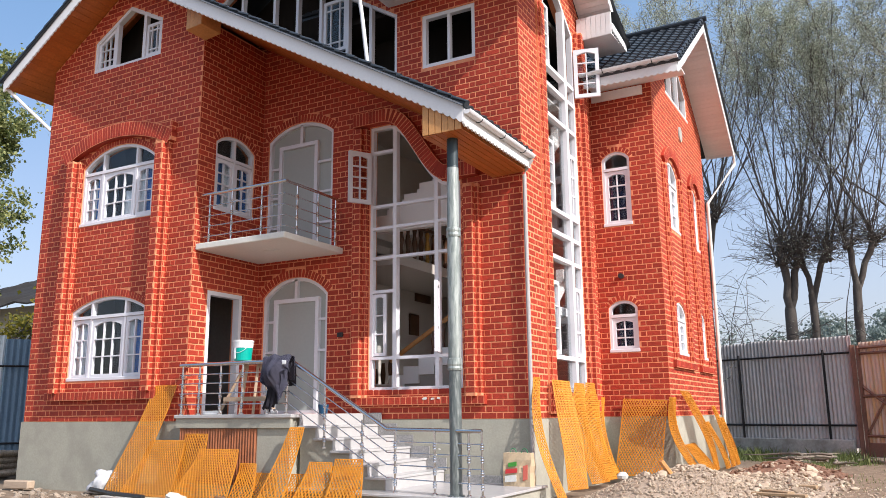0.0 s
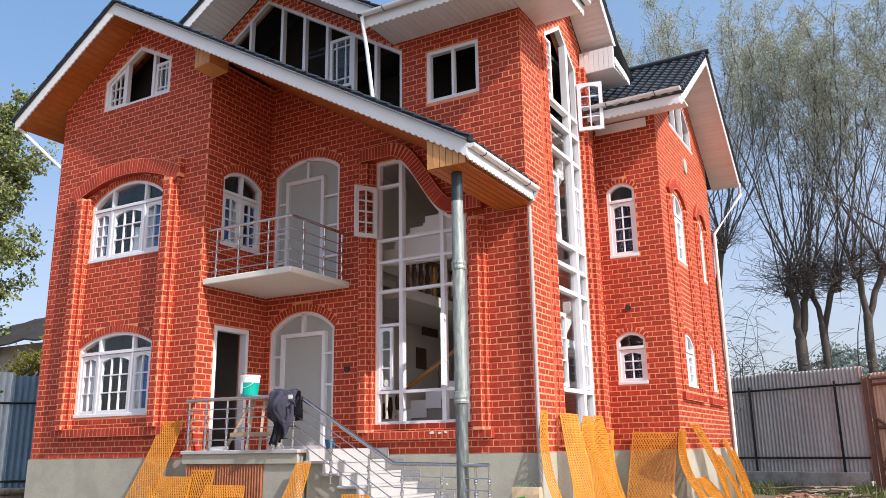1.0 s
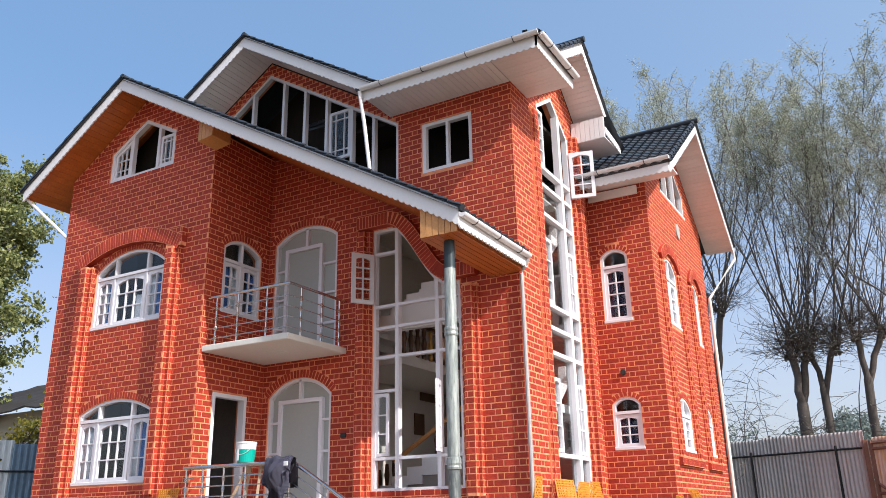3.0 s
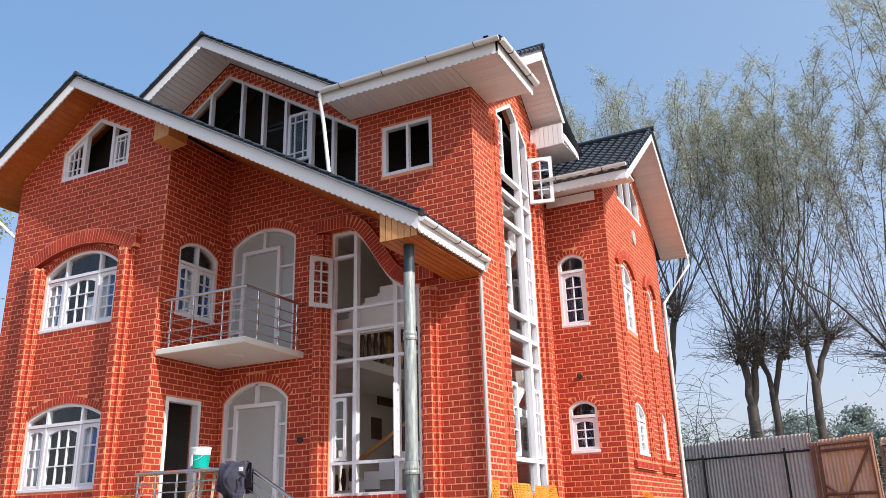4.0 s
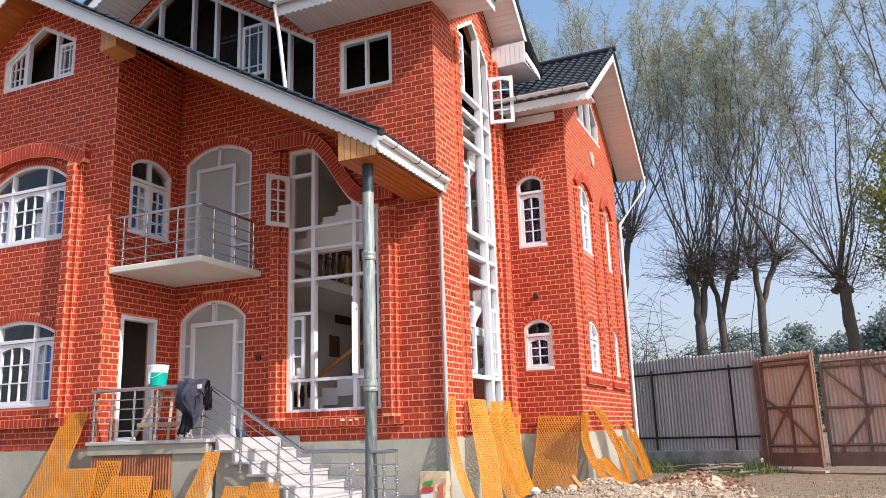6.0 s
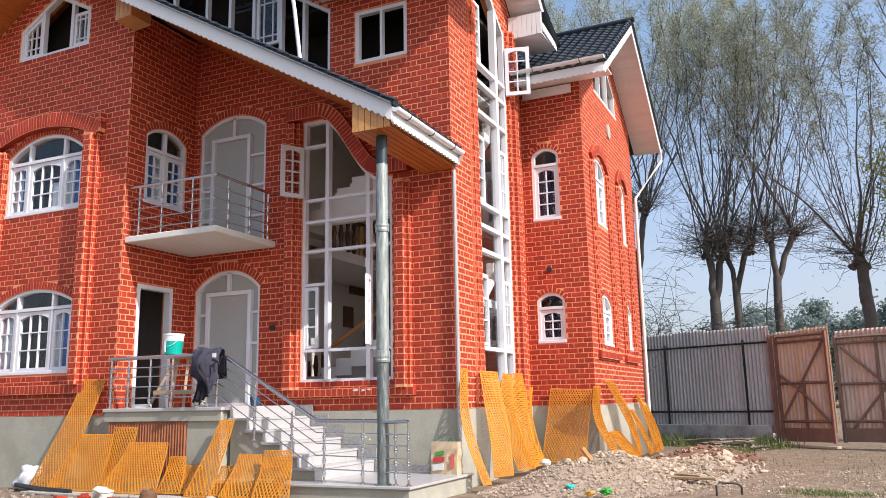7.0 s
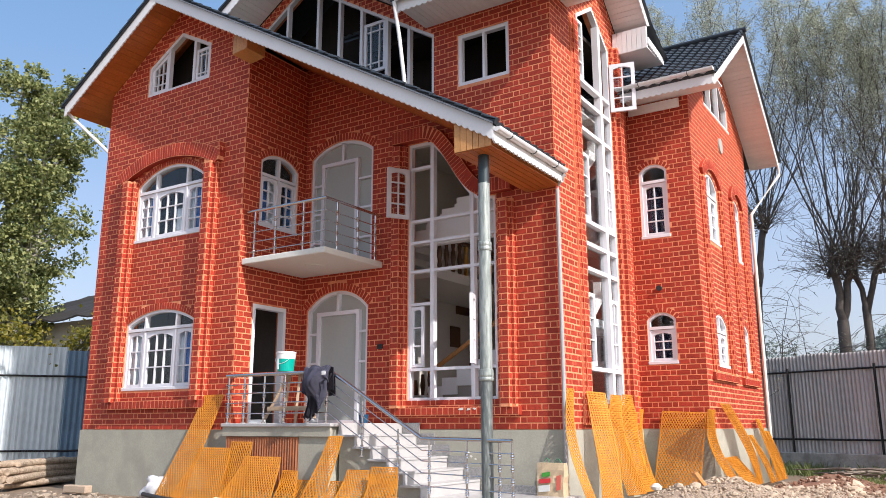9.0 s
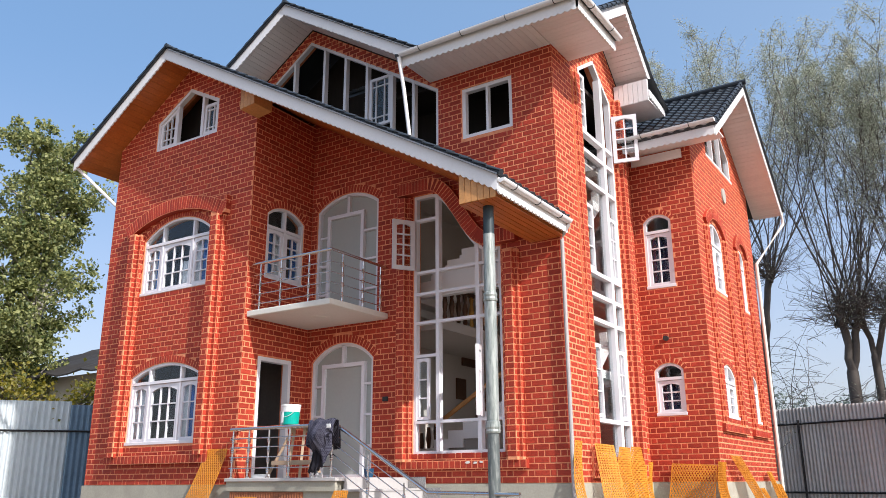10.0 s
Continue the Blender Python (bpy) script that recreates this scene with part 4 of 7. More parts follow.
# ---- gutters and downpipes ----
def gutter(p0, p1, parent, r=0.06):
    """A half-round white gutter with dark brackets."""
    p0, p1 = Vector(p0), Vector(p1)
    d = (p1 - p0).normalized()
    u = d.cross(Vector((0, 0, 1))).normalized()
    bm = bmesh.new()
    rings = []
    for p in (p0, p1):
        ring = []
        for rr in (r, r - 0.008):
            ring.append([bm.verts.new(p + u * (rr * math.cos(math.pi + math.pi * k / 8)) + Vector((0, 0, rr * math.sin(math.pi + math.pi * k / 8)))) for k in range(9)])
        rings.append(ring)
    for lay in (0, 1):
        for k in range(8):
            bm.faces.new((rings[0][lay][k], rings[0][lay][k + 1], rings[1][lay][k + 1], rings[1][lay][k]))
    for e in (0, 8):
        bm.faces.new((rings[0][0][e], rings[1][0][e], rings[1][1][e], rings[0][1][e]))
    for q in rings:
        bm.faces.new(q[0])
    g = part("gutter", bm, FASCIA, parent)
    n = max(2, round((p1 - p0).length / 0.8))
    for k in range(n):
        c = p0 + (p1 - p0) * ((k + 0.5) / n)
        part("bracket", tube([c + u * (r + 0.004) * math.cos(math.pi + math.pi * i / 6) + Vector((0, 0, (r + 0.004) * math.sin(math.pi + math.pi * i / 6))) for i in range(7)], 0.008, 6), TILE, g)
    return g


gutter((-4.8, 9.06, 5.17), (-4.8, F2 - 0.03, 5.17), low_roof)
scallop_board("fascia", (-4.842, 9.07, 5.2), (-4.842, F2 - 0.01, 5.2), 0.24, low_roof, (1, 0, 0))
gutter((-7.5, 10.36, 8.56), (EV["x"] + 0.04, 10.36, 8.56), tower_roof)
gutter((EV["x"] + 0.05, 10.42, 8.56), (EV["x"] + 0.05, 12.05, 8.56), tower_roof)
gutter((-4.9, 14.1, 7.6), (XR + 0.7, 14.1, 7.6), wing_roof)
scallop_board("fascia", (-4.95, 14.17, 7.6), (XR + 0.66, 14.17, 7.6), 0.29, wing_roof, (0, -1, 0))
part("downpipe", tube([(-4.8, F2 - 0.05, 5.1), (-4.9, F2 - 0.06, 4.95), (XC + 0.06, F2 - 0.06, 4.85), (XC + 0.06, F2 - 0.06, 0.12), (XC + 0.2, F2 - 0.1, 0.05)], 0.032, 10), material("grey_plastic_pipe", (0.38, 0.36, 0.35), 0.5, vary=0.08), house, "pale plastic downpipe at the tower corner")
part("downpipe", tube([(-7.52, 10.36, 8.5), (-7.5, 10.5, 7.9), (-7.45, 10.62, 6.98)], 0.035, 10), FASCIA, house, "white downpipe from the upper gutter")
part("downpipe", tube([(-15.2, 9.1, 7.95), (-15.2, 9.12, 7.72), (-14.5, 9.74, 6.85)], 0.035, 10), FASCIA, house, "white downpipe at the bay's eave")
part("downpipe", tube([(XR + 0.66, 20.3, 7.5), (XR + 0.66, 20.3, 7.2), (XR + 0.08, YE - 0.05, 6.1), (XR + 0.08, YE - 0.05, 0.1)], 0.04, 10), CONCRETE, house, "white downpipe at the wing's back corner")
part("soffit", boxes(plain, (-4.9, XR + 0.66, 14.24, S, 7.5, 7.53)), PVC, wing_roof)
part("trim_board", boxes(plain, (-4.92, -3.9, S - 0.05, S - 0.01, 7.28, 7.46)), PVC, wing_roof)
# boxed eave return under the small gable
ret = part("eave_return", boxes(plain, (XC + 0.02, XC + 0.72, 14.26, 14.3, 8.38, 8.84)), FASCIA, house, "white boarded eave return")
for k in range(7):
    part("board", boxes(plain, (XC + 0.025 + k * 0.1, XC + 0.117 + k * 0.1, 14.245, 14.258, 8.385, 8.84)), FASCIA, ret)
scallop_board("fascia", (XC + 0.75, 14.26, 8.6), (XC + 0.75, 15.2, 8.52), 0.16, ret, (1, 0, 0))
roof_sheet("tiles", (XC - 0.6, 15.25, 8.5), (1, 0, 0), (0, -0.93, 0.37), 1.42, 1.0, ret, "dark grey pressed metal roof tiles")
part("soffit", boxes(plain, (XC + 0.02, XC + 0.72, 14.3, 15.2, 8.39, 8.41)), PVC, ret)
# fittings on the walls
part("vent_pipe", tube([(-4.51, S + 0.05, 3.74), (-4.51, S - 0.06, 3.74)], 0.05, 14), IRON2, house, "dark vent pipe stub")
part("switch_box", boxes(fc, (-8.5, -8.39, -0.02, 0.035, 2.52, 2.6), bev=0.006), IRON2, house, "small dark electrical box")
part("plaque", slab(fw, [(17.24 + 0.15 * math.cos(a), 7.15 + 0.17 * math.sin(a)) for a in [math.tau * i / 16 for i in range(16)]], -0.01, 0.03), PANEL, house, "small round grey plaque")

# ---- the yard ----
ORANGE = material("orange_painted_steel", (0.56, 0.22, 0.013), 0.5, vary=0.2, scale=4, fine=40, bump=0.1, piece=0.0, second=(0.45, 0.13, 0.01), amount=0.6, lo=0.5, hi=0.7)


def mesh_sheet(bl, br, tr, tl, bow=0.0, out=(0, -1, 0), cell=0.052, label="orange expanded-metal mesh sheet leaning on the plinth", bar=0.0185, sway=0.0):
    """A sheet of expanded metal: slanting strands crossing in diamonds, inside its four corners; bow: how far it bends out; sway: sideways."""
    bl, br, tr, tl, out = (Vector(p) for p in (bl, br, tr, tl, out))
    w, h = ((br - bl).length + (tr - tl).length) / 2, ((tl - bl).length + (tr - br).length) / 2
    ratio = 0.62
    along = (tr - tl).normalized()
    def at(u, v):
        p = bl.lerp(br, u).lerp(tl.lerp(tr, u), v)
        return p + along * (sway * math.sin(math.pi * v)) + out * (bow * math.sin(math.pi * v) + 0.008 * math.sin(u * 5 + v * 7))
    nrm = (br - bl).cross(tl - bl).normalized()
    bm = bmesh.new()
    def strand(u0, v0, u1, v1, wd, off):
        n = max(1, round(abs(v1 - v0) * h / 0.16))
        prev = None
        for i in range(n + 1):
            u, v = u0 + (u1 - u0) * i / n, v0 + (v1 - v0) * i / n
            p = at(u, v)
            side_ = (br - bl).normalized() * wd / 2 if abs(v1 - v0) > 1e-6 else (tl - bl).normalized() * wd / 2
            ring = [bm.verts.new(p - side_ + nrm * off), bm.verts.new(p + side_ + nrm * off), bm.verts.new(p + side_ + nrm * (off + 0.006)), bm.verts.new(p - side_ + nrm * (off + 0.006))]
            if prev:
                for k in range(4):
                    bm.faces.new((prev[k - 1], prev[k], ring[k], ring[k - 1]))
            prev = ring
    run = h * ratio
    k = -math.ceil(run / cell)
    while k * cell < w + run:
        for s in (1, -1):
            x0 = k * cell
            # clip the slanting line to the sheet
            lo, hi = 0.0, 1.0
            xa, xb = (x0, x0 + run) if s > 0 else (x0, x0 - run)
            if xa != xb:
                t0, t1 = sorted(((0 - xa) / (xb - xa), (w - xa) / (xb - xa)))
                lo, hi = max(lo, t0), min(hi, t1)
            if hi - lo > 0.01:
                strand((xa + (xb - xa) * lo) / w, lo, (xa + (xb - xa) * hi) / w, hi, bar, 0.0 if s > 0 else 0.003)
        k += 1
    for u in (0, 1):
        strand(u, 0, u, 1, bar * 1.1, 0.001)
    for v in (0, 1):
        tube([at(k / 8, v) for k in range(9)], bar * 0.4, 4, bm)
    ob = part("mesh_sheet", bm, ORANGE)
    return tagged(ob, label, "mesh sheet", "orange mesh sheets leaning on the house")


LEFT = [  # bottom from, to; top from, to; top height; bottom y, top y
    (-11.42, -10.78, -10.98, -10.5, 1.71, 9.12, 9.66), (-10.95, -9.88, -10.73, -10.0, 0.84, 9.04, 9.42), (-9.95, -9.5, -10.02, -9.56, 0.94, 9.16, 9.46),
    (-9.75, -8.66, -9.58, -8.83, 0.72, 8.95, 9.36), (-8.74, -8.32, -8.84, -8.55, 0.52, 9.08, 9.44), (-8.38, -7.9, -8.56, -8.22, 0.39, 9.14, 9.46),
    (-8.05, -7.62, -7.92, -7.68, 1.04, 8.88, 9.44), (-7.78, -7.4, -7.8, -7.42, 0.4, 9.06, 9.36), (-7.5, -6.95, -7.47, -7.1, 0.57, 8.94, 9.34), (-7.1, -6.6, -7.1, -6.62, 0.52, 9.06, 9.36), (-6.9, -6.32, -6.93, -6.5, 0.63, 8.88, 9.2)]
for b0, b1, t0, t1, z, yb, yt in LEFT:
    mesh_sheet((b0, yb, 0.03), (b1, yb, 0.03), (t1, yt, z), (t0, yt, z), bow=-0.03)
# bent strips leaning on the tower flank, and on the wing
STRIP = "bent strip of orange expanded metal leaning on the wall"
for (x0, b0), (x1, b1), zb, (t0, t1), z, bow, sway in (((-4.46, 11.02), (-4.4, 11.2), 0.05, (11.32, 11.58), 1.74, -0.13, -0.04), ((-4.64, 11.92), (-4.46, 12.3), 0.08, (12.06, 12.85), 1.72, 0.03, -0.02),
                                                      ((-4.58, 12.85), (-4.46, 13.4), 0.1, (13.1, 13.6), 1.7, -0.04, -0.25), ((-4.54, 13.25), (-4.44, 13.75), 0.12, (13.67, 14.55), 1.72, -0.06, -0.28), ((-4.52, 13.72), (-4.48, 13.98), 0.2, (14.35, 14.72), 1.48, -0.07, -0.12)):
    mesh_sheet((x0, b0, zb), (x1, b1, zb), (-4.9, t1, z), (-4.9, t0, z), bow=bow, out=(1, 0, 0), cell=0.05, bar=0.018, sway=sway, label=STRIP)
mesh_sheet((-4.66, 14.4, 0.12), (-3.86, 14.4, 0.14), (-3.79, 14.82, 1.41), (-4.57, 14.82, 1.45), cell=0.05, bar=0.017, label="wide orange expanded-metal sheet leaning on the brick wall")
for (b0, b1), (t0, t1), z, zb, xb, bow, sway in (((14.75, 15.35), (14.36, 14.9), 1.46, 0.1, -3.32, -0.17, -0.08), ((16.5, 17.0), (15.2, 16.0), 1.58, 0.1, -3.36, 0.06, 0.1), ((15.45, 16.5), (15.3, 16.2), 0.62, 0.06, -3.3, 0.02, 0.0),
                                                 ((17.7, 18.3), (17.3, 17.7), 1.0, 0.06, -3.36, 0.02, 0.05), ((18.35, 18.9), (18.05, 18.5), 1.32, 0.06, -3.36, 0.03, 0.0), ((18.95, 19.5), (18.65, 19.4), 1.07, 0.06, -3.36, 0.02, 0.0)):
    mesh_sheet((xb, b0, zb), (xb, b1, zb), (-3.64, t1, z), (-3.64, t0, z), bow=bow, out=(1, 0, 0), cell=0.05, bar=0.018, sway=sway, label=STRIP)

# board under the sheets, dark pipe, planks, rubble
GREYBOARD = material("weathered_board", (0.4, 0.38, 0.35), 0.8, vary=0.25, scale=2, fine=40, stretch=(1, 8, 8))
OLDWOOD = material("old_timber", (0.36, 0.25, 0.14), 0.85, vary=0.3, scale=2, fine=40, bump=0.3, second=(0.2, 0.14, 0.09), amount=0.6, stretch=(1, 5, 5))


def timber(name, p, length, yaw, w, h, label, category="plank", mat=OLDWOOD, tilt=0.0, roll=0.0, group=""):
    bm = boxes(plain, (-length / 2, length / 2, -w / 2, w / 2, -h / 2, h / 2), bev=min(w, h) * 0.12)
    ob = part(name, bm, mat)
    ob.matrix_local = Matrix.Translation(p) @ Euler((radians(roll), radians(tilt), radians(yaw))).to_matrix().to_4x4()
    return tagged(ob, label, category, group)


TANWOOD = material("tan_timber", (0.42, 0.32, 0.23), 0.85, vary=0.2, scale=3, fine=40, stretch=(1, 6, 6))
timber("board", (-8.6, 8.86, 0.005), 5.2, -2, 0.32, 0.03, "grey weathered board lying under the mesh sheets", "board", GREYBOARD)
timber("plank", (-9.3, 8.3, 0.0), 1.1, 12, 0.14, 0.03, "short pale plank lying in the rubble", group="loose planks")
timber("plank", (-8.6, 8.1, 0.02), 0.8, -20, 0.12, 0.03, "short pale plank lying in the rubble", group="loose planks")
timber("plank", (-2.2, 14.2, 0.06), 1.6, -8, 0.16, 0.05, "weathered plank lying on the rubble", group="loose planks")
timber("plank", (-3.7, 11.4, 0.12), 0.9, 48, 0.1, 0.03, "pale plank stuck in the rubble heap", tilt=-12, group="loose planks")
timber("plank", (-3.45, 11.2, 0.1), 0.8, 40, 0.1, 0.03, "pale plank stuck in the rubble heap", tilt=-8, group="loose planks")
timber("timber_block", (-13.9, 9.35, 0.06), 0.62, 4, 0.16, 0.14, "short tan timber block lying beside the plinth", "block", TANWOOD)
tagged(part("pipe", tube([(-11.7, 9.1, 0.08), (-11.0, 8.95, 0.05), (-10.2, 8.85, 0.04)], 0.035, 10), material("black_plastic", (0.02, 0.02, 0.02), 0.4)), "black plastic pipe lying by the mesh sheets", "pipe")

STONE = material("rubble_stone", (0.4, 0.31, 0.22), 0.9, vary=0.2, scale=6, fine=40, bump=0.4, piece=0.3, second=(0.44, 0.38, 0.3), amount=0.5)


def stones(name, count, area, size, label, lift=None, seed=3, mat=None):
    """Loose broken stones strewn over an area (x0, x1, y0, y1)."""
    r = random.Random(seed)
    verts, faces = [], []
    ico = bmesh.new()
    bmesh.ops.create_icosphere(ico, subdivisions=1, radius=1)
    iv = [v.co.copy() for v in ico.verts]
    fi = [[v.index for v in q.verts] for q in ico.faces]
    ico.free()
    for _ in range(count):
        x, y = r.uniform(area[0], area[1]), r.uniform(area[2], area[3])
        z = terrain(x, y) + (lift(x, y) if lift else 0)
        if lift and lift(x, y) < 0.005:
            continue
        s = size * r.uniform(0.35, 1.25) * r.choice((0.6, 0.8, 1.0, 1.0, 1.4))
        m = Matrix.Translation((x, y, z + s * 0.15)) @ Euler((r.gauss(0, 0.4), r.gauss(0, 0.4), r.uniform(0, 6))).to_matrix().to_4x4() @ Matrix.Diagonal((s, s * r.uniform(0.5, 0.9), s * r.uniform(0.35, 0.6), 1))
        k = len(verts)
        verts += [m @ (v * r.uniform(0.75, 1.15)) for v in iv]
        faces += [tuple(k + i for i in q) for q in fi]
    me = bpy.data.meshes.new(name)
    me.from_pydata(verts, [], faces)
    me.materials.append(mat or STONE)
    return tagged(new(name, me), label, "rubble", kind="stuff")


def heap(x, y):
    a = 0.42 * math.exp(-((x + 3.0) / 0.7) ** 2 - ((y - 12.6) / 1.3) ** 2)
    b = 0.24 * math.exp(-((x + 3.6) / 0.6) ** 2 - ((y - 11.4) / 0.7) ** 2)
    c = 0.2 * math.exp(-((x + 2.2) / 0.8) ** 2 - ((y - 15.0) / 1.9) ** 2)
    return a + b + c - 0.01


def heap_mesh(area, n, fn, mat, name, label, category):
    bm = bmesh.new()
    g = []
    for i in range(n + 1):
        row = []
        for j in range(n + 1):
            x, y = area[0] + (area[1] - area[0]) * i / n, area[2] + (area[3] - area[2]) * j / n
            row.append(bm.verts.new((x, y, terrain(x, y) + fn(x, y) + 0.02 * noise.noise(Vector((x * 6, y * 6, 1))) - 0.02)))
        g.append(row)
    for i in range(n):
        for j in range(n):
            bm.faces.new((g[i][j], g[i + 1][j], g[i + 1][j + 1], g[i][j + 1]))
    return tagged(part(name, bm, mat, smooth=True), label, category, kind="stuff")


GRAVEL = material("gravel", (0.36, 0.28, 0.21), 0.95, vary=0.3, scale=12, fine=60, bump=0.6, second=(0.25, 0.19, 0.13), amount=0.6)
heap_mesh((-5.0, -0.2, 9.6, 19.2), 60, heap, GRAVEL, "rubble_heap", "heap of grey gravel and broken stone beside the house", "rubble")
stones("gravel", 13000, (-4.6, -1.4, 10.4, 15.0), 0.019, "broken grey gravel on the heap", heap, 5)
stones("stones", 700, (-4.0, -0.8, 11.6, 18.5), 0.065, "larger pale stones on the rubble heap", heap, 6)
stones("loose_stones", 3500, (-4.4, 4.0, 8.0, 20.0), 0.015, "small stones scattered over the dirt", None, 8)
stones("loose_stones", 1500, (-1.7, 1.6, 11.4, 15.2), 0.022, "pale gravel spilled over the yard", None, 17)
DSTONE = material("earthy_stone", (0.28, 0.225, 0.17), 0.95, vary=0.25, scale=6, fine=40, bump=0.4, piece=0.45, second=(0.33, 0.28, 0.22), amount=0.5)
stones("loose_stones", 620, (-15.0, -7.4, 7.4, 9.4), 0.055, "broken stones and rubble strewn before the house", None, 9, DSTONE)
stones("river_stones", 170, (-3.5, -1.6, 14.6, 17.8), 0.12, "pale rounded river stones beside the soil mound", None, 12)
stones("loose_stones", 150, (-2.9, -1.2, 20.9, 22.2), 0.11, "grey broken stones heaped at the foot of the fence", None, 14, DSTONE)
tin = lathe([(0.06, 0), (0.1, 0.02), (0.115, 0.08), (0.105, 0.14), (0.07, 0.18), (0.06, 0.17), (0.09, 0.08)], (0, 0, 0), 24)
for v in tin.verts:
    v.co += v.co.normalized() * 0.02 * noise.noise(v.co * 14)
tin_ob = part("tin_pot", tin, material("rusted_tin", (0.16, 0.085, 0.045), 0.8, metal=0.3, vary=0.3, scale=12, fine=60, bump=0.3))
tin_ob.location = (-8.25, 8.42, -0.02)
tagged(tin_ob, "small rusted round tin pot standing before the board", "pot")
white_stone = part("white_stone", lathe([(0.02, 0), (0.07, 0.02), (0.085, 0.06), (0.05, 0.1), (0.02, 0.11)], (0, 0, 0), 9), CONCRETE)
white_stone.location = (-3.75, 11.75, 0.27)
tagged(white_stone, "rounded white stone lying on the gravel", "stone")
timber("brick_half", (-3.15, 11.9, 0.42), 0.3, 30, 0.16, 0.05, "broken orange clay slab stuck upright in the gravel", "slab", PLANK, tilt=55)

# bucket on a timber trestle, shirt over the rail, sack, paper bag
TURQ = material("turquoise_plastic", (0.0, 0.36, 0.29), 0.35, vary=0.06)
PAIL = material("white_plastic", (0.75, 0.76, 0.75), 0.35, vary=0.05)
BX, BY, BZ = -9.2, 9.78, ZF + 0.83
bucket = thing("bucket", "turquoise and white plastic paint bucket standing on a trestle", "bucket", at=(BX, BY, BZ))
part("body", lathe([(0.13, 0), (0.15, 0.21), (0.15, 0.21)], (0, 0, 0), 24), TURQ, bucket)
part("collar", lathe([(0.151, 0.2), (0.158, 0.29), (0.165, 0.29), (0.165, 0.315), (0.15, 0.32)], (0, 0, 0), 24), PAIL, bucket)
part("label_patch", boxes(plain, (-0.05, -0.012, -0.156, -0.15, 0.03, 0.2)), PAIL, bucket, "plain white label patch")
part("handle", tube([(0.16 * math.cos(a), -0.16 * abs(math.sin(a)) * 0.5 - 0.06, 0.24 - 0.12 * math.sin(a)) for a in [math.pi * i / 12 for i in range(13)]], 0.004, 6), PAIL, bucket)
TRESTLE = material("grey_pine", (0.42, 0.31, 0.21), 0.8, vary=0.2, scale=3, fine=30)
trestle = thing("trestle", "rough pale timber trestle standing on the porch", "trestle", at=(-9.05, 9.85, ZF))
for x in (-0.36, 0.36):
    for s in (-1, 1):
        part("leg", tube([(x + s * 0.18 - 0.1, s * 0.05, 0), (x * 0.35, s * 0.02, 0.78)], 0.03, 4), TRESTLE, trestle)
part("top_board", boxes(plain, (-0.55, 0.4, -0.12, 0.12, 0.78, 0.825), bev=0.006), TRESTLE, trestle)
part("cross_board", boxes(plain, (-0.5, 0.4, -0.1, -0.07, 0.2, 0.27)), TRESTLE, trestle)

CHECK = bpy.data.materials.new("checked_cloth")
CHECK.use_nodes = True
cn, cl = CHECK.node_tree.nodes, CHECK.node_tree.links
ck = cn.new("ShaderNodeTexChecker")
ck.inputs["Scale"].default_value = 42
ck.inputs["Color1"].default_value, ck.inputs["Color2"].default_value = (0.012, 0.012, 0.028, 1), (0.07, 0.07, 0.1, 1)
tc = cn.new("ShaderNodeTexCoord")
cl.new(tc.outputs["Object"], ck.inputs["Vector"])
cl.new(ck.outputs["Color"], cn["Principled BSDF"].inputs["Base Color"])
cn["Principled BSDF"].inputs["Roughness"].default_value = 0.9


def draped(x0, x1, ztop, zlow, y, mat, name, parent, seed, ragged=0.15, shear=0.0, belly=0.0):
    """Cloth hung over a rail: two falling sides with folds and an uneven hem."""
    r = random.Random(seed)
    n, m = 26, 16
    bm = bmesh.new()
    rows = []
    ph = r.uniform(0, 6)
    for i in range(n + 1):
        s = i / n
        col = []
        low = zlow + ragged * (math.sin(s * 5 + ph) * 0.5 + math.sin(s * 11 + ph * 2) * 0.25)
        for j in range(m + 1):
            t = j / m
            fold = 0.03 * math.sin(s * 16 + ph) + 0.015 * math.sin(s * 37 + ph + t * 4)
            if t < 0.25:
                a = math.pi * t / 0.25
                yy, zz = y + 0.055 * math.cos(a), ztop - 0.03 + 0.055 * math.sin(a)
                if t == 0:
                    zz -= 0.3
            else:
                u = (t - 0.25) / 0.75
                yy, zz = y - 0.055 - fold * u - 0.03 * u - belly * math.sin(math.pi * min(1, u * 1.1)) * math.sin(math.pi * s), ztop - 0.03 + (low - ztop) * u
            xx = x0 + (x1 - x0) * s + 0.04 * math.sin(t * 4 + ph) * t + shear * max(0, t - 0.25)
            yy += 0.02 * noise.noise(Vector((s * 5, t * 6, seed)))
            zz += 0.03 * noise.noise(Vector((s * 4, t * 3, seed + 5)))
            col.append(bm.verts.new((xx, yy, zz)))
        rows.append(col)
    for a, b in zip(rows, rows[1:]):
        for j in range(m):
            bm.faces.new((a[j], b[j], b[j + 1], a[j + 1]))
    ext = bmesh.ops.extrude_face_region(bm, geom=bm.faces[:])
    bmesh.ops.translate(bm, vec=(0, 0.006, 0), verts=[g for g in ext["geom"] if isinstance(g, bmesh.types.BMVert)])
    return part(name, bm, mat, parent, smooth=True)


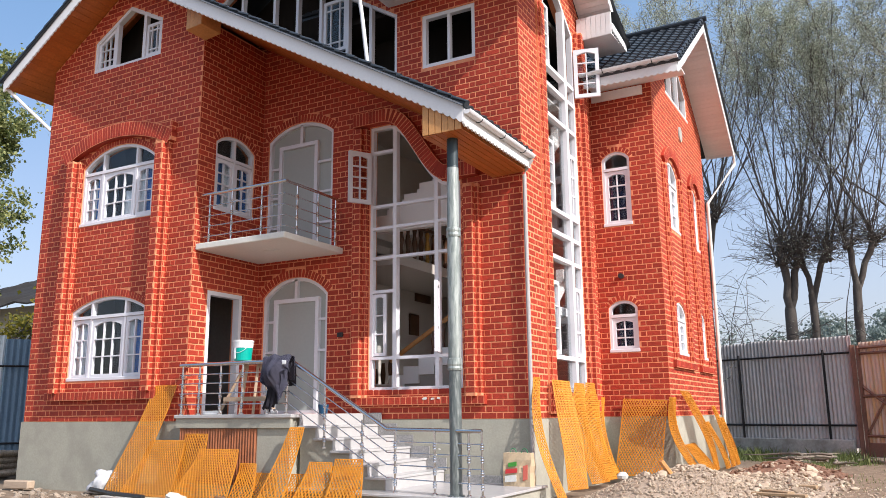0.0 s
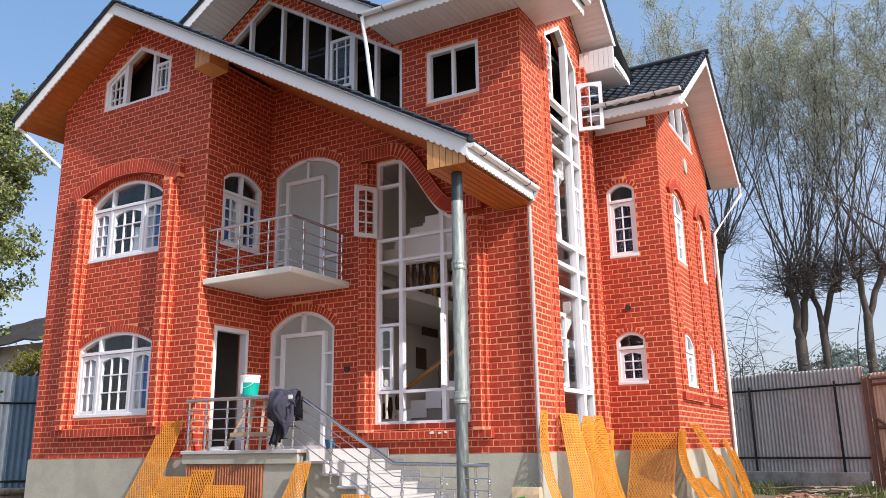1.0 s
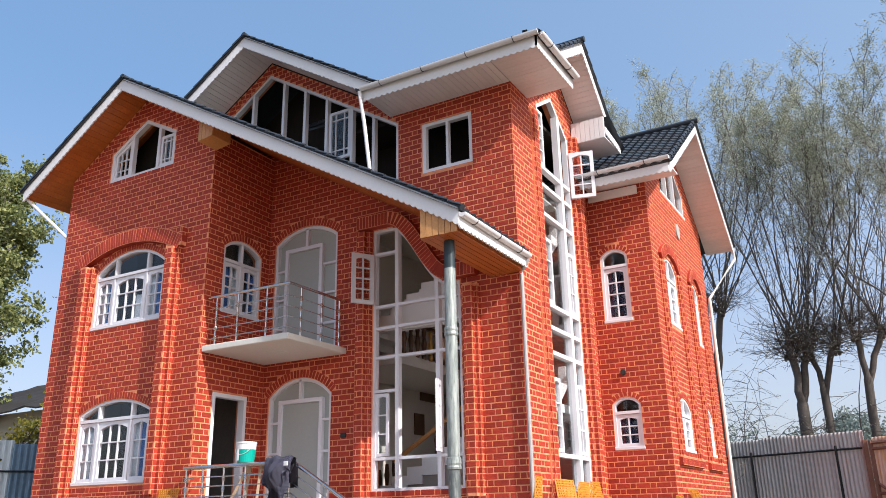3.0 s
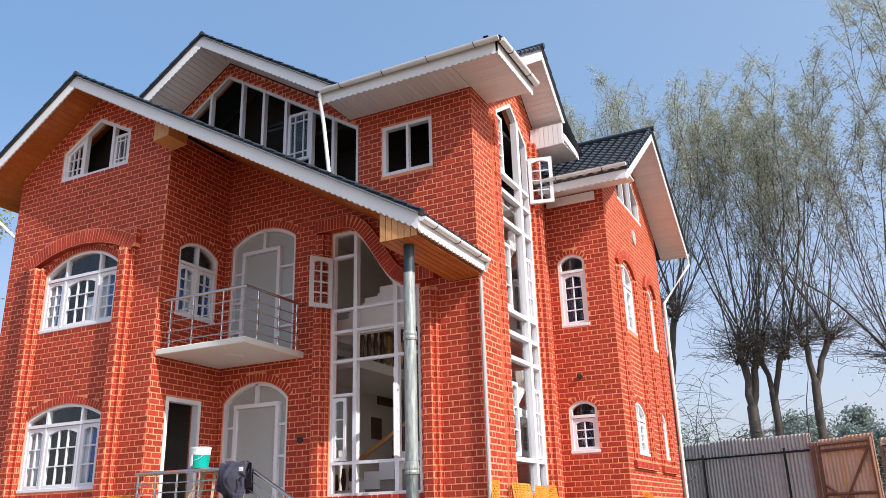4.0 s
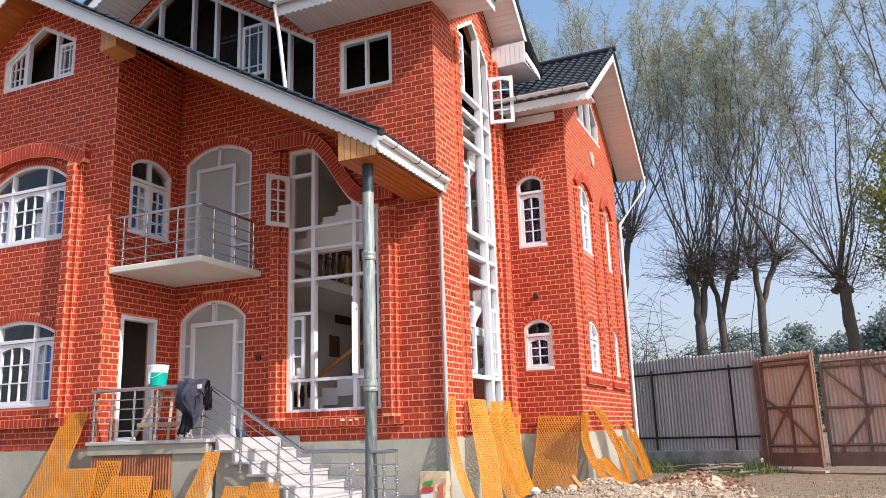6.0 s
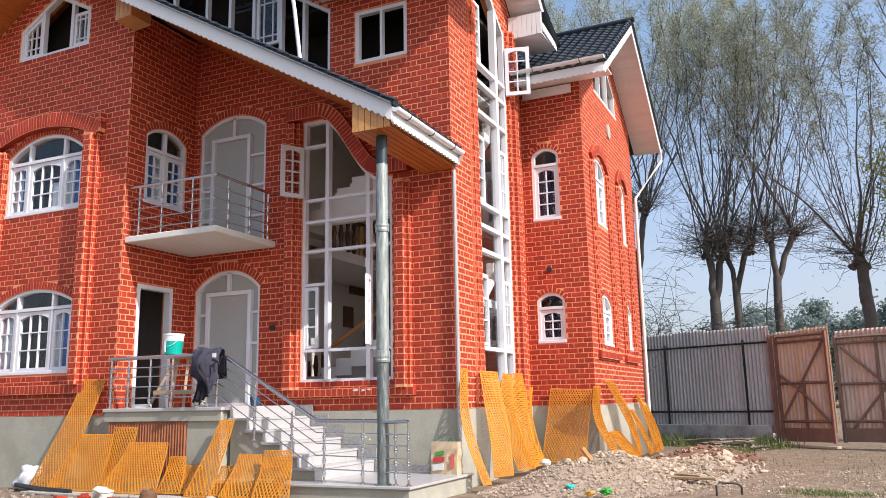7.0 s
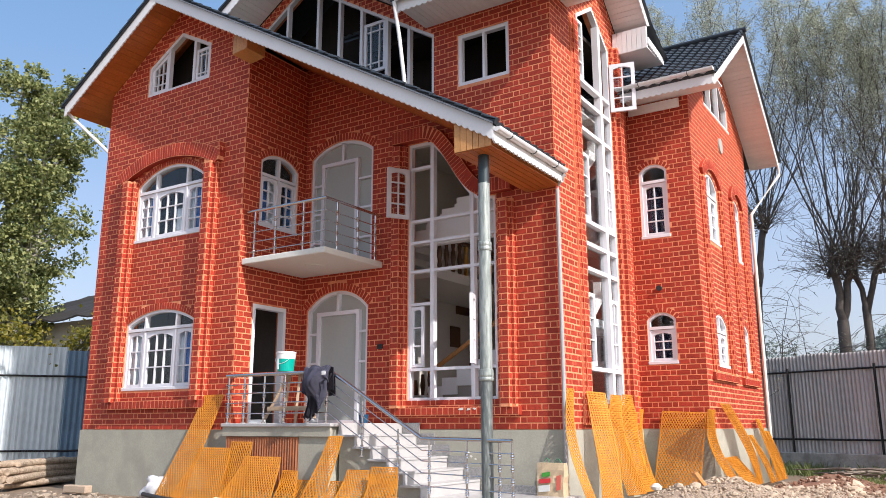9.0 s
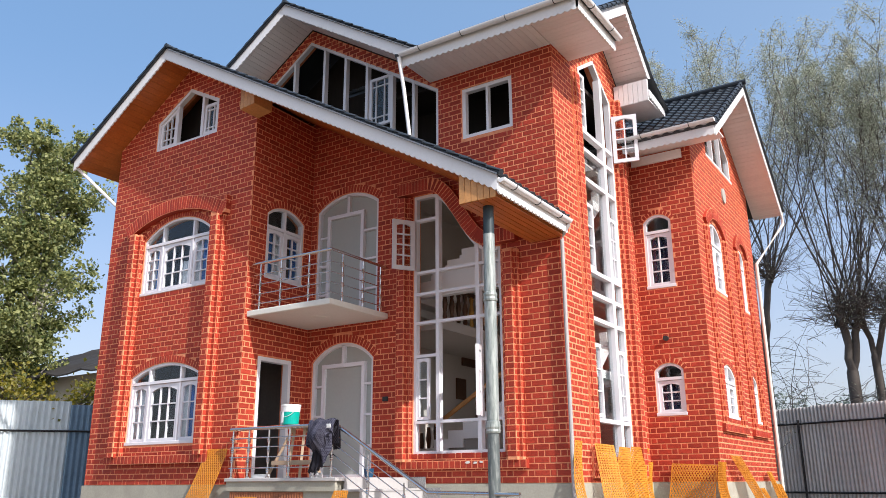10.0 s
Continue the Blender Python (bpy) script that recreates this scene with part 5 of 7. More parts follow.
BLACKCLOTH = material("black_cloth", (0.012, 0.012, 0.02), 0.9, vary=0.3)
clothes = thing("clothes", "dark checked shirt and black trousers hung over the porch railing", "clothes")
draped(-8.5, -8.02, ZF + 0.84, ZF + 0.38, 9.5, CHECK, "shirt", clothes, 4, 0.24, 0.05, 0.14)
draped(-8.3, -7.92, ZF + 0.82, ZF + 0.55, 9.44, CHECK, "sleeve", clothes, 12, 0.26, -0.02, 0.2)
draped(-8.1, -7.96, ZF + 0.74, ZF + 0.16, 9.53, BLACKCLOTH, "trouser_leg", clothes, 9, 0.06, -0.36, 0.06)
draped(-8.3, -8.16, ZF + 0.73, ZF + 0.1, 9.5, BLACKCLOTH, "trouser_leg", clothes, 15, 0.06, -0.16, 0.05)
part("buckle_strip", boxes(plain, (-8.04, -7.93, 9.3, 9.312, ZF + 0.71, ZF + 0.77), bev=0.005), PAIL, clothes, "pale trim on the cloth")

SACKM = material("woven_sack", (0.55, 0.55, 0.56), 0.8, vary=0.15, scale=8, fine=80, bump=0.4)
sk = lathe([(0.1, 0), (0.19, 0.01), (0.21, 0.06), (0.215, 0.12), (0.2, 0.18), (0.18, 0.23), (0.15, 0.27), (0.16, 0.3), (0.13, 0.33), (0.06, 0.345), (0.02, 0.34)], (0, 0, 0), 48)
for v in sk.verts:
    d = noise.noise(v.co * 7) * 0.07 + noise.noise(v.co * 19) * 0.03
    v.co += Vector((v.co.x, v.co.y, 0)).normalized() * d + Vector((0.25 * v.co.z, 0, d * 0.9 * (v.co.z > 0.15)))
sack = part("sack", sk, SACKM, smooth=True)
sack.matrix_local = Matrix.Translation((-11.75, 9.35, 0.0)) @ Matrix.Diagonal((1.1, 0.9, 1.0, 1))
tagged(sack, "crumpled white woven cement sack standing by the plinth", "sack")
PAPER = material("cream_paper_bag", (0.5, 0.38, 0.24), 0.8, vary=0.12, scale=6, fine=30, bump=0.2)
bag = thing("paper_bag", "cream paper bag with green and red print against the plinth", "bag", at=(-5.05, 11.05, ZG))
bb = boxes(plain, (-0.21, 0.21, -0.1, 0.1, 0, 0.46))
bmesh.ops.subdivide_edges(bb, edges=bb.edges[:], cuts=4, use_grid_fill=True)
for v in bb.verts:
    v.co.y *= 1 - 0.6 * max(0, v.co.z / 0.46 - 0.35)
    v.co += Vector((noise.noise(v.co * 9), noise.noise(v.co * 9 + Vector((4, 0, 0))), 0)) * 0.02
part("body", bb, PAPER, bag)
def bag_y(z):
    return -0.1 * (1 - 0.6 * max(0, z / 0.46 - 0.35)) - 0.014
for (x0, x1, z0, z1), c in (((-0.13, 0.0, 0.26, 0.34), (0.05, 0.25, 0.03)), ((-0.17, 0.01, 0.17, 0.25), (0.5, 0.03, 0.03)), ((-0.18, 0.0, 0.05, 0.16), (0.65, 0.65, 0.6)), ((0.1, 0.17, 0.08, 0.3), (0.55, 0.12, 0.08))):
    q = bmesh.new()
    vs = [q.verts.new((x, bag_y(z) + d, z)) for d in (0, 0.006) for x, z in ((x0, z0), (x1, z0 + 0.02), (x1, z1), (x0, z1 - 0.02))]
    for k in ((0, 1, 2, 3), (7, 6, 5, 4), (0, 4, 5, 1), (1, 5, 6, 2), (2, 6, 7, 3), (3, 7, 4, 0)):
        q.faces.new([vs[i] for i in k])
    part("print_patch", q, material("bag_print", c, 0.7, vary=0.1), bag)
for s in (-1, 1):
    part("handle", tube([(s * 0.1 + 0.05 * math.cos(a), -0.03 * s, 0.44 + 0.08 * math.sin(a)) for a in [math.pi * i / 8 for i in range(9)]], 0.006, 6), material("green_cord", (0.03, 0.2, 0.08), 0.7), bag)

# white bag and turquoise scraps on the rubble
for p, c, s in (((-3.1, 10.75, 0.1), (0.05, 0.5, 0.45), 0.06), ((-2.75, 10.4, 0.06), (0.5, 0.25, 0.03), 0.06), ((-2.55, 10.45, 0.08), (0.03, 0.3, 0.03), 0.08)):
    q = bmesh.new()
    bmesh.ops.create_icosphere(q, subdivisions=3, radius=1)
    for v in q.verts:
        v.co *= 1 + 0.5 * noise.noise(v.co * 2.2 + Vector(p)) + 0.2 * noise.noise(v.co * 6)
    sc = part("crumpled_plastic", q, material("scrap_plastic", c, 0.5, vary=0.2))
    sc.matrix_local = Matrix.Translation(p) @ Matrix.Diagonal((s, s * 0.8, s * 0.5, 1))
    tagged(sc, "crumpled scrap of thin coloured plastic in the rubble", "litter", "plastic scraps")

# dented pail, broken bricks, standpipe, brushwood, red soil
pail = lathe([(0.1, 0)] + [(0.105 + 0.03 * k / 10, 0.005 + 0.235 * k / 10) for k in range(11)] + [(0.145, 0.245), (0.143, 0.255), (0.128, 0.25), (0.098, 0.02)], (0, 0, 0), 40)
for v in pail.verts:
    v.co += Vector((noise.noise(v.co * 8), noise.noise(v.co * 8 + Vector((3, 0, 0))), 0)) * 0.05
pl = part("pail", pail, material("dusty_white_plastic", (0.55, 0.54, 0.5), 0.6, vary=0.2, scale=9, fine=40), smooth=True)
pl.matrix_local = Matrix.Translation((-9.0, 8.3, -0.05)) @ Euler((0.15, 0.25, 0.5)).to_matrix().to_4x4() @ Matrix.Scale(0.85, 4)
tagged(pl, "dented white plastic pail standing in the rubble", "pail")
for x, y, a in ((-9.35, 8.35, 20), (-9.5, 8.5, -35), (-8.75, 8.3, 60), (-9.7, 8.25, 80)):
    timber("broken_brick", (x, y, 0.03), 0.15, a, 0.1, 0.06, "broken red brick lying in the rubble", "brick", BRICK, tilt=8, group="broken bricks")
SOIL = material("red_soil", (0.2, 0.11, 0.07), 0.95, vary=0.3, scale=3, fine=30, bump=0.7, second=(0.14, 0.08, 0.05), amount=0.6)
heap_mesh((-4.0, -0.4, 14.6, 21.5), 46, lambda x, y: 0.3 * math.exp(-((x + 2.2) / 0.75) ** 2 - ((y - 17.6) / 1.6) ** 2) - 0.012 + 0.03 * noise.noise(Vector((x * 3, y * 3, 8))) * math.exp(-((x + 2.2) / 0.8) ** 2), SOIL, "soil_mound", "low mound of reddish-brown soil", "soil")
mound = lambda x, y: 0.29 * math.exp(-((x + 2.2) / 0.75) ** 2 - ((y - 17.6) / 1.6) ** 2) - 0.03
stones("soil_clods", 900, (-3.4, -1.0, 15.2, 20.4), 0.055, "crumbled clods of reddish soil on the mound", mound, 15, SOIL)
stones("river_stones", 60, (-2.9, -1.5, 15.4, 17.2), 0.1, "pale rounded stones on the soil mound", mound, 16)
tagged(part("standpipe", tube([(-1.3, 11.3, -0.05), (-1.3, 11.3, 0.1), (-1.26, 11.32, 0.14), (-1.05, 11.42, 0.12), (-1.0, 11.44, 0.08), (-1.0, 11.44, -0.05)], 0.014, 8), IRON2), "thin dark water pipe bent out of the ground", "pipe")
rb = random.Random(77)
DEADWOOD = material("dead_branch", (0.2, 0.165, 0.13), 0.95, vary=0.3, scale=4, fine=30, bump=0.4)
for k in range(16):
    p = Vector((-1.9 + rb.uniform(-0.6, 0.6), 21.0 + rb.uniform(-0.4, 0.3), 0.03 + 0.06 * (k % 4)))
    a, n, q = rb.uniform(0, math.tau), rb.uniform(0.6, 1.5), [p]
    for _ in range(5):
        a += rb.uniform(-0.5, 0.5)
        q.append(q[-1] + Vector((math.cos(a), math.sin(a), rb.uniform(-0.12, 0.14))) * n / 5)
    tagged(part("branch", tube(q, [0.035, 0.032, 0.028, 0.022, 0.016, 0.01], 6), DEADWOOD), "crooked dead branch lying in a pile by the fence", "branch", "pile of branches")
tub = part("tub", lathe([(0.09, 0), (0.12, 0.2), (0.125, 0.2), (0.115, 0.19), (0.085, 0.01)], (0, 0, 0), 20), material("blue_plastic", (0.008, 0.06, 0.13), 0.4, vary=0.1))
tub.location, tub.scale = (-8.56, 11.05, ZF), (0.75, 0.75, 0.75)
tagged(tub, "small blue plastic tub standing by the entrance door", "tub")
timber("foam_block", (-9.74, 9.72, ZF + 0.03), 0.32, 3, 0.1, 0.06, "white foam block lying on the porch edge", "block", PAIL)
cl2 = part("rag", lathe([(0.02, 0), (0.06, 0.01), (0.065, 0.04), (0.03, 0.07), (0.005, 0.075)], (0, 0, 0), 12), SACKM)
cl2.location = (-8.4, 9.62, ZF)
tagged(cl2, "small white rag lying on the porch floor", "rag")
timber("plank", (-2.15, 12.9, 0.1), 1.3, -35, 0.14, 0.035, "weathered plank lying on the rubble", group="loose planks")
timber("plank", (-1.9, 12.5, 0.08), 1.0, -12, 0.12, 0.035, "weathered plank lying on the rubble", group="loose planks")

# log pile by the far fence
BARK = material("log_bark", (0.44, 0.34, 0.24), 0.95, vary=0.3, scale=6, fine=50, bump=0.6, second=(0.16, 0.11, 0.07), amount=0.6)
r = random.Random(2)
for row, (z, n) in enumerate(((0.06, 7), (0.19, 6), (0.32, 5), (0.45, 4))):
    for k in range(n):
        x, y = -16.3 - k * 0.2 - row * 0.05 + r.uniform(-0.1, 0.1), 10.1 + k * 0.09
        l = r.uniform(1.9, 3.2)
        a = radians(-56 + r.uniform(-10, 10))
        d = Vector((math.cos(a), math.sin(a), 0)) * l / 2
        c = Vector((x, y, z))
        rad = r.uniform(0.05, 0.085)
        lg = part("log", tube([c - d, c - d * 0.4 + Vector((0, 0, r.uniform(-0.02, 0.02))), c + d * 0.4, c + d], [rad, rad * 1.02, rad * 0.97, rad * 0.9], 12), BARK)
        tagged(lg, "barked log lying in a stack beside the fence", "log", "stacked logs")


# ---- fences and gates ----
def corrugated(p0, p1, z0, z1, name, label, mats, parent=None, pitch=0.105, amp=0.024, sheet=0.98):
    p0, p1 = Vector((*p0, 0)), Vector((*p1, 0))
    d = (p1 - p0).normalized()
    nrm = Vector((-d.y, d.x, 0))
    length = (p1 - p0).length
    n = max(1, round(length / sheet))
    root = parent or thing(name, label, "fence")
    for s in range(n):
        bm = bmesh.new()
        cols = []
        a, b = length * s / n, length * (s + 1) / n + 0.04
        k = round((b - a) / (pitch / 6))
        top = z1 + rng4.uniform(-0.04, 0.04)
        for i in range(k + 1):
            t = a + (b - a) * i / k
            o = p0 + d * t + nrm * (amp * math.cos(t / pitch * math.tau) + 0.004 * (s % 2))
            cols.append((bm.verts.new((o.x, o.y, z0)), bm.verts.new((o.x, o.y, top))))
        for e, f in zip(cols, cols[1:]):
            bm.faces.new((e[0], f[0], f[1], e[1]))
        ext = bmesh.ops.extrude_face_region(bm, geom=bm.faces[:])
        bmesh.ops.translate(bm, vec=nrm * 0.003, verts=[g for g in ext["geom"] if isinstance(g, bmesh.types.BMVert)])
        part("corrugated_sheet", bm, mats[s % len(mats)], root)
    return root


rng4 = random.Random(11)
ZINC = material("zinc_sheet", (0.48, 0.475, 0.475), 0.45, metal=0.2, vary=0.2, scale=1.5, fine=20, second=(0.52, 0.46, 0.42), amount=0.4, stretch=(1, 1, 0.3))
ZINC_L = material("bright_zinc_sheet", (0.6, 0.66, 0.68), 0.42, metal=0.2, vary=0.12, scale=1.5, fine=20, stretch=(1, 1, 0.3))
ZINC_B = material("blue_zinc_sheet", (0.2, 0.29, 0.38), 0.45, metal=0.3, vary=0.15, scale=1.5, fine=20)
RED = material("rusty_red_sheet", (0.6, 0.44, 0.36), 0.6, metal=0.1, vary=0.25, scale=4, fine=20, second=(0.62, 0.38, 0.16), amount=0.8, stretch=(1, 1, 0.12))
ROSE = material("faded_red_sheet", (0.44, 0.34, 0.33), 0.55, metal=0.1, vary=0.15, scale=1.5, fine=20, stretch=(1, 1, 0.3))
DUN = material("grey_brown_sheet", (0.56, 0.46, 0.4), 0.65, metal=0.1, vary=0.3, scale=4, fine=20, second=(0.6, 0.38, 0.27), amount=0.7, stretch=(1, 1, 0.12))
DULLWOOD = material("grey_gate_timber", (0.21, 0.14, 0.11), 0.85, vary=0.3, scale=3, fine=40)
GATEWOOD = material("brown_gate_frame", (0.2, 0.095, 0.065), 0.75, vary=0.3, scale=3, fine=40)
IRON = material("dark_iron", (0.03, 0.028, 0.028), 0.5, metal=0.6)


def rail_along(p0, p1, z, parent, w=0.05, mat=None, name="rail", off=-0.05):
    p0, p1 = Vector((*p0, z)), Vector((*p1, z))
    d = (p1 - p0).normalized()
    n = Vector((d.y, -d.x, 0)) * (-off)
    part(name, tube([p0 + n, p1 + n], w / 2, 4), mat or IRON, parent)


FA, FB = (-5.15, 24.2), (-1.05, 22.4)
fence = corrugated(FA, FB, 0.5, 3.02, "fence", "grey corrugated metal fence with dark rails on a low wall", [ZINC])
for z in (0.84, 2.6):
    rail_along(FA, FB, z, fence)
for t in (0.33, 0.86):
    x, y = FA[0] + (FB[0] - FA[0]) * t - 0.05, FA[1] + (FB[1] - FA[1]) * t - 0.06
    part("post", tube([(x, y, 0.1), (x, y, 2.7)], 0.03, 4), IRON, fence)
bm = boxes(plain, (0, 4.4, -0.12, 0.12, -0.2, 0.5), bev=0.02)
fw_ = part("low_wall", bm, material("stained_concrete", (0.46, 0.44, 0.4), 0.9, vary=0.3, scale=2, fine=20, bump=0.4, second=(0.25, 0.22, 0.18), amount=0.6), fence)
fw_.matrix_local = Matrix.Translation((*FA, 0)) @ Matrix.Rotation(math.atan2(FB[1] - FA[1], FB[0] - FA[0]), 4, "Z")
part("gate_post", boxes(plain, (-1.04, -0.93, 22.27, 22.38, -0.2, 2.78), bev=0.01), GATEWOOD, fence)
corrugated((-1.55, 22.73), (-1.05, 22.38), 0.3, 3.0, "", "", [ROSE], fence)


def gate(p0, p1, z0, z1, label, braces, mats, wood):
    root = thing("gate", label, "gate")
    corrugated(p0, p1, z0 + 0.25, z1, "", "", mats, root, sheet=0.7)
    q0, q1 = Vector((*p0, 0)), Vector((*p1, 0))
    d = (q1 - q0).normalized()
    n = Vector((d.y, -d.x, 0)) * 0.05
    L = (q1 - q0).length
    def beam(a, za, b, zb, w=0.09):
        A, B = q0 + d * a + n + Vector((0, 0, za)), q0 + d * b + n + Vector((0, 0, zb))
        part("frame_bar", tube([A, B], w * 0.48, 4), wood, root)
    h = z1 - z0
    for z in (z0 + 0.5, z0 + h * 0.52, z1 - 0.3, z1 - 0.16):
        beam(0, z, L, z, 0.07)
    for a in (0.03, L - 0.03):
        beam(a, z0, a, z1 - 0.1, 0.1)
    for a, za, b, zb in braces:
        beam(a * L, z0 + za * h, b * L, z0 + zb * h, 0.07)
    bd = boxes(plain, (0, L, -0.03, 0.03, z0 + 0.02, z0 + 0.34), bev=0.01)
    k = part("bottom_board", bd, wood, root)
    k.matrix_local = Matrix.Translation(q0 + n * 0.6) @ Matrix.Rotation(math.atan2(d.y, d.x), 4, "Z")
    return root


gate((-0.86, 22.25), (0.34, 21.35), 0.1, 2.85, "rusty red corrugated gate with brown timber braces, ajar", ((0.05, 0.2, 0.95, 0.9), (0.05, 0.6, 0.5, 0.42), (0.5, 0.42, 0.95, 0.16), (0.5, 0.05, 0.5, 0.5)), [RED], GATEWOOD)
gate((0.5, 21.9), (3.4, 20.6), 0.1, 2.75, "grey-brown corrugated gate leaf with timber braces", ((0.05, 0.85, 0.35, 0.5), (0.35, 0.5, 0.08, 0.12), (0.3, 0.05, 0.3, 0.92), (0.65, 0.05, 0.65, 0.92), (0.35, 0.92, 0.65, 0.55), (0.65, 0.5, 0.95, 0.1)), [DUN], DULLWOOD)
timber("threshold", (-0.25, 21.55, 0.02), 1.5, -37, 0.16, 0.06, "pale worn timber threshold under the gate", "threshold", TANWOOD)
fence2 = corrugated((3.4, 20.6), (9.0, 17.0), 0.1, 2.8, "fence", "grey corrugated metal fence beyond the gate", [ZINC, RED])
for z in (0.9, 2.5):
    rail_along((3.4, 20.6), (9.0, 17.0), z, fence2)
LA, LB = (-22.6, 8.0), (-18.9, 12.75)
LM = (-19.28, 12.26)
fence3 = corrugated(LA, LM, 0.35, 3.22, "fence", "bright zinc corrugated fence beside the house", [ZINC_L], pitch=0.14, amp=0.034)
fence4 = corrugated(LM, (-17.6, 14.4), 0.4, 3.15, "fence", "blue-grey corrugated fence panel beside the house", [ZINC_B], pitch=0.14, amp=0.034)
for z in (0.6, 2.45):
    rail_along(LA, LM, z, fence3)
    rail_along(LM, (-17.6, 14.4), z, fence4)
# shed beyond the fence
shed = thing("shed", "low shed with a ragged dark sheet roof and pale walls", "shed")
part("wall", boxes(plain, (-27, -21.8, 15.6, 15.8, 0, 4.6)), CONCRETE, shed)
part("wall", boxes(plain, (-21.95, -21.8, 15.8, 19, 0, 4.35)), ZINC_L, shed)
bm = bmesh.new()
g = [[bm.verts.new((-27.5 + i * 0.6, 14.6 + j * 0.9, 4.45 + 0.4 * j + 0.2 * noise.noise(Vector((i * 0.7, j * 0.9, 3))))) for j in range(6)] for i in range(11)]
for i in range(10):
    for j in range(5):
        bm.faces.new((g[i][j], g[i + 1][j], g[i + 1][j + 1], g[i][j + 1]))
ext = bmesh.ops.extrude_face_region(bm, geom=bm.faces[:])
bmesh.ops.translate(bm, vec=(0, 0, 0.05), verts=[q for q in ext["geom"] if isinstance(q, bmesh.types.BMVert)])
part("roof", bm, material("rotten_sheet", (0.025, 0.022, 0.02), 0.8, vary=0.3), shed)


# ---- trees ----
WILLOWBARK = material("willow_bark", (0.115, 0.098, 0.084), 0.95, vary=0.3, scale=3, fine=30, bump=0.6)
PALEBARK = material("poplar_bark", (0.38, 0.36, 0.31), 0.9, vary=0.25, scale=3, fine=25, bump=0.4, second=(0.16, 0.13, 0.1), amount=0.6)


def leaf_material(name, a, b, mix_hi=0.7):
    m = bpy.data.materials.new(name)
    m.use_nodes = True
    n, l = m.node_tree.nodes, m.node_tree.links
    p = n["Principled BSDF"]
    p.inputs["Roughness"].default_value = 0.5
    ge = n.new("ShaderNodeNewGeometry")
    mx = n.new("ShaderNodeMix")
    mx.data_type = "RGBA"
    mx.inputs["A"].default_value, mx.inputs["B"].default_value = (*a, 1), (*b, 1)
    l.new(ge.outputs["Random Per Island"], mx.inputs["Factor"])
    l.new(mx.outputs["Result"], p.inputs["Base Color"])
    tr, ms = n.new("ShaderNodeBsdfTranslucent"), n.new("ShaderNodeMixShader")
    l.new(mx.outputs["Result"], tr.inputs["Color"])
    ms.inputs[0].default_value = 0.45
    l.new(p.outputs[0], ms.inputs[1])
    l.new(tr.outputs[0], ms.inputs[2])
    l.new(ms.outputs[0], n["Material Output"].inputs["Surface"])
    return m


WILLOW = leaf_material("willow_leaf", (0.22, 0.25, 0.15), (0.6, 0.62, 0.5))
POPLAR = leaf_material("poplar_leaf", (0.08, 0.12, 0.04), (0.42, 0.43, 0.16))
LIME = leaf_material("yellow_green_leaf", (0.14, 0.17, 0.03), (0.36, 0.37, 0.09))
YELLOW = leaf_material("yellow_leaf", (0.3, 0.24, 0.02), (0.14, 0.15, 0.03))
# distance haze is put into these leaf colours, pale and greyed
HAZED_LEAF = leaf_material("hazed_far_leaf", (0.17, 0.215, 0.185), (0.3, 0.35, 0.315))


def leaves(points, size, mat, name, parent, r, longish=2.2, along=None):
    """Small folded leaves at the points given; along: the way each one points, else any way."""
    rg = np.random.default_rng(r.randrange(10 ** 6))
    p = np.array([tuple(q) for q in points])
    n = len(p)
    way = rg.normal(0, 1, (n, 3)) if along is None else np.array([tuple(q) for q in along]) + rg.normal(0, 0.45, (n, 3))
    way /= np.linalg.norm(way, axis=1, keepdims=True) + 1e-9
    wide = np.cross(way, rg.normal(0, 1, (n, 3)))
    wide /= np.linalg.norm(wide, axis=1, keepdims=True) + 1e-9
    fold = np.cross(way, wide)
    s = size * rg.uniform(0.6, 1.3, (n, 1))
    a, b, c = way * s * longish / 2, wide * s / 2, fold * s * 0.15
    verts = np.stack([p - a, p - b + c, p + a, p + b + c], 1).reshape(-1, 3)
    k = np.arange(n)[:, None] * 4
    faces = np.concatenate([k + [0, 1, 2], k + [0, 2, 3]], 1).reshape(-1, 3)
    me = bpy.data.meshes.new(name)
    me.from_pydata(verts.tolist(), [], faces.tolist())
    me.materials.append(mat)
    ob = new(name, me)
    ob.parent = parent
    return ob


def branch(r, p, d, length, rad, bend, n=6, rise=0.12):
    pts = [Vector(p)]
    d = Vector(d).normalized()
    for _ in range(n):
        d = (d + Vector((r.uniform(-bend, bend), r.uniform(-bend, bend), rise + r.uniform(-bend, bend) * 0.4))).normalized()
        pts.append(pts[-1] + d * length / n)
    return pts, [max(0.006, rad * (1 - 0.88 * i / n)) for i in range(n + 1)]


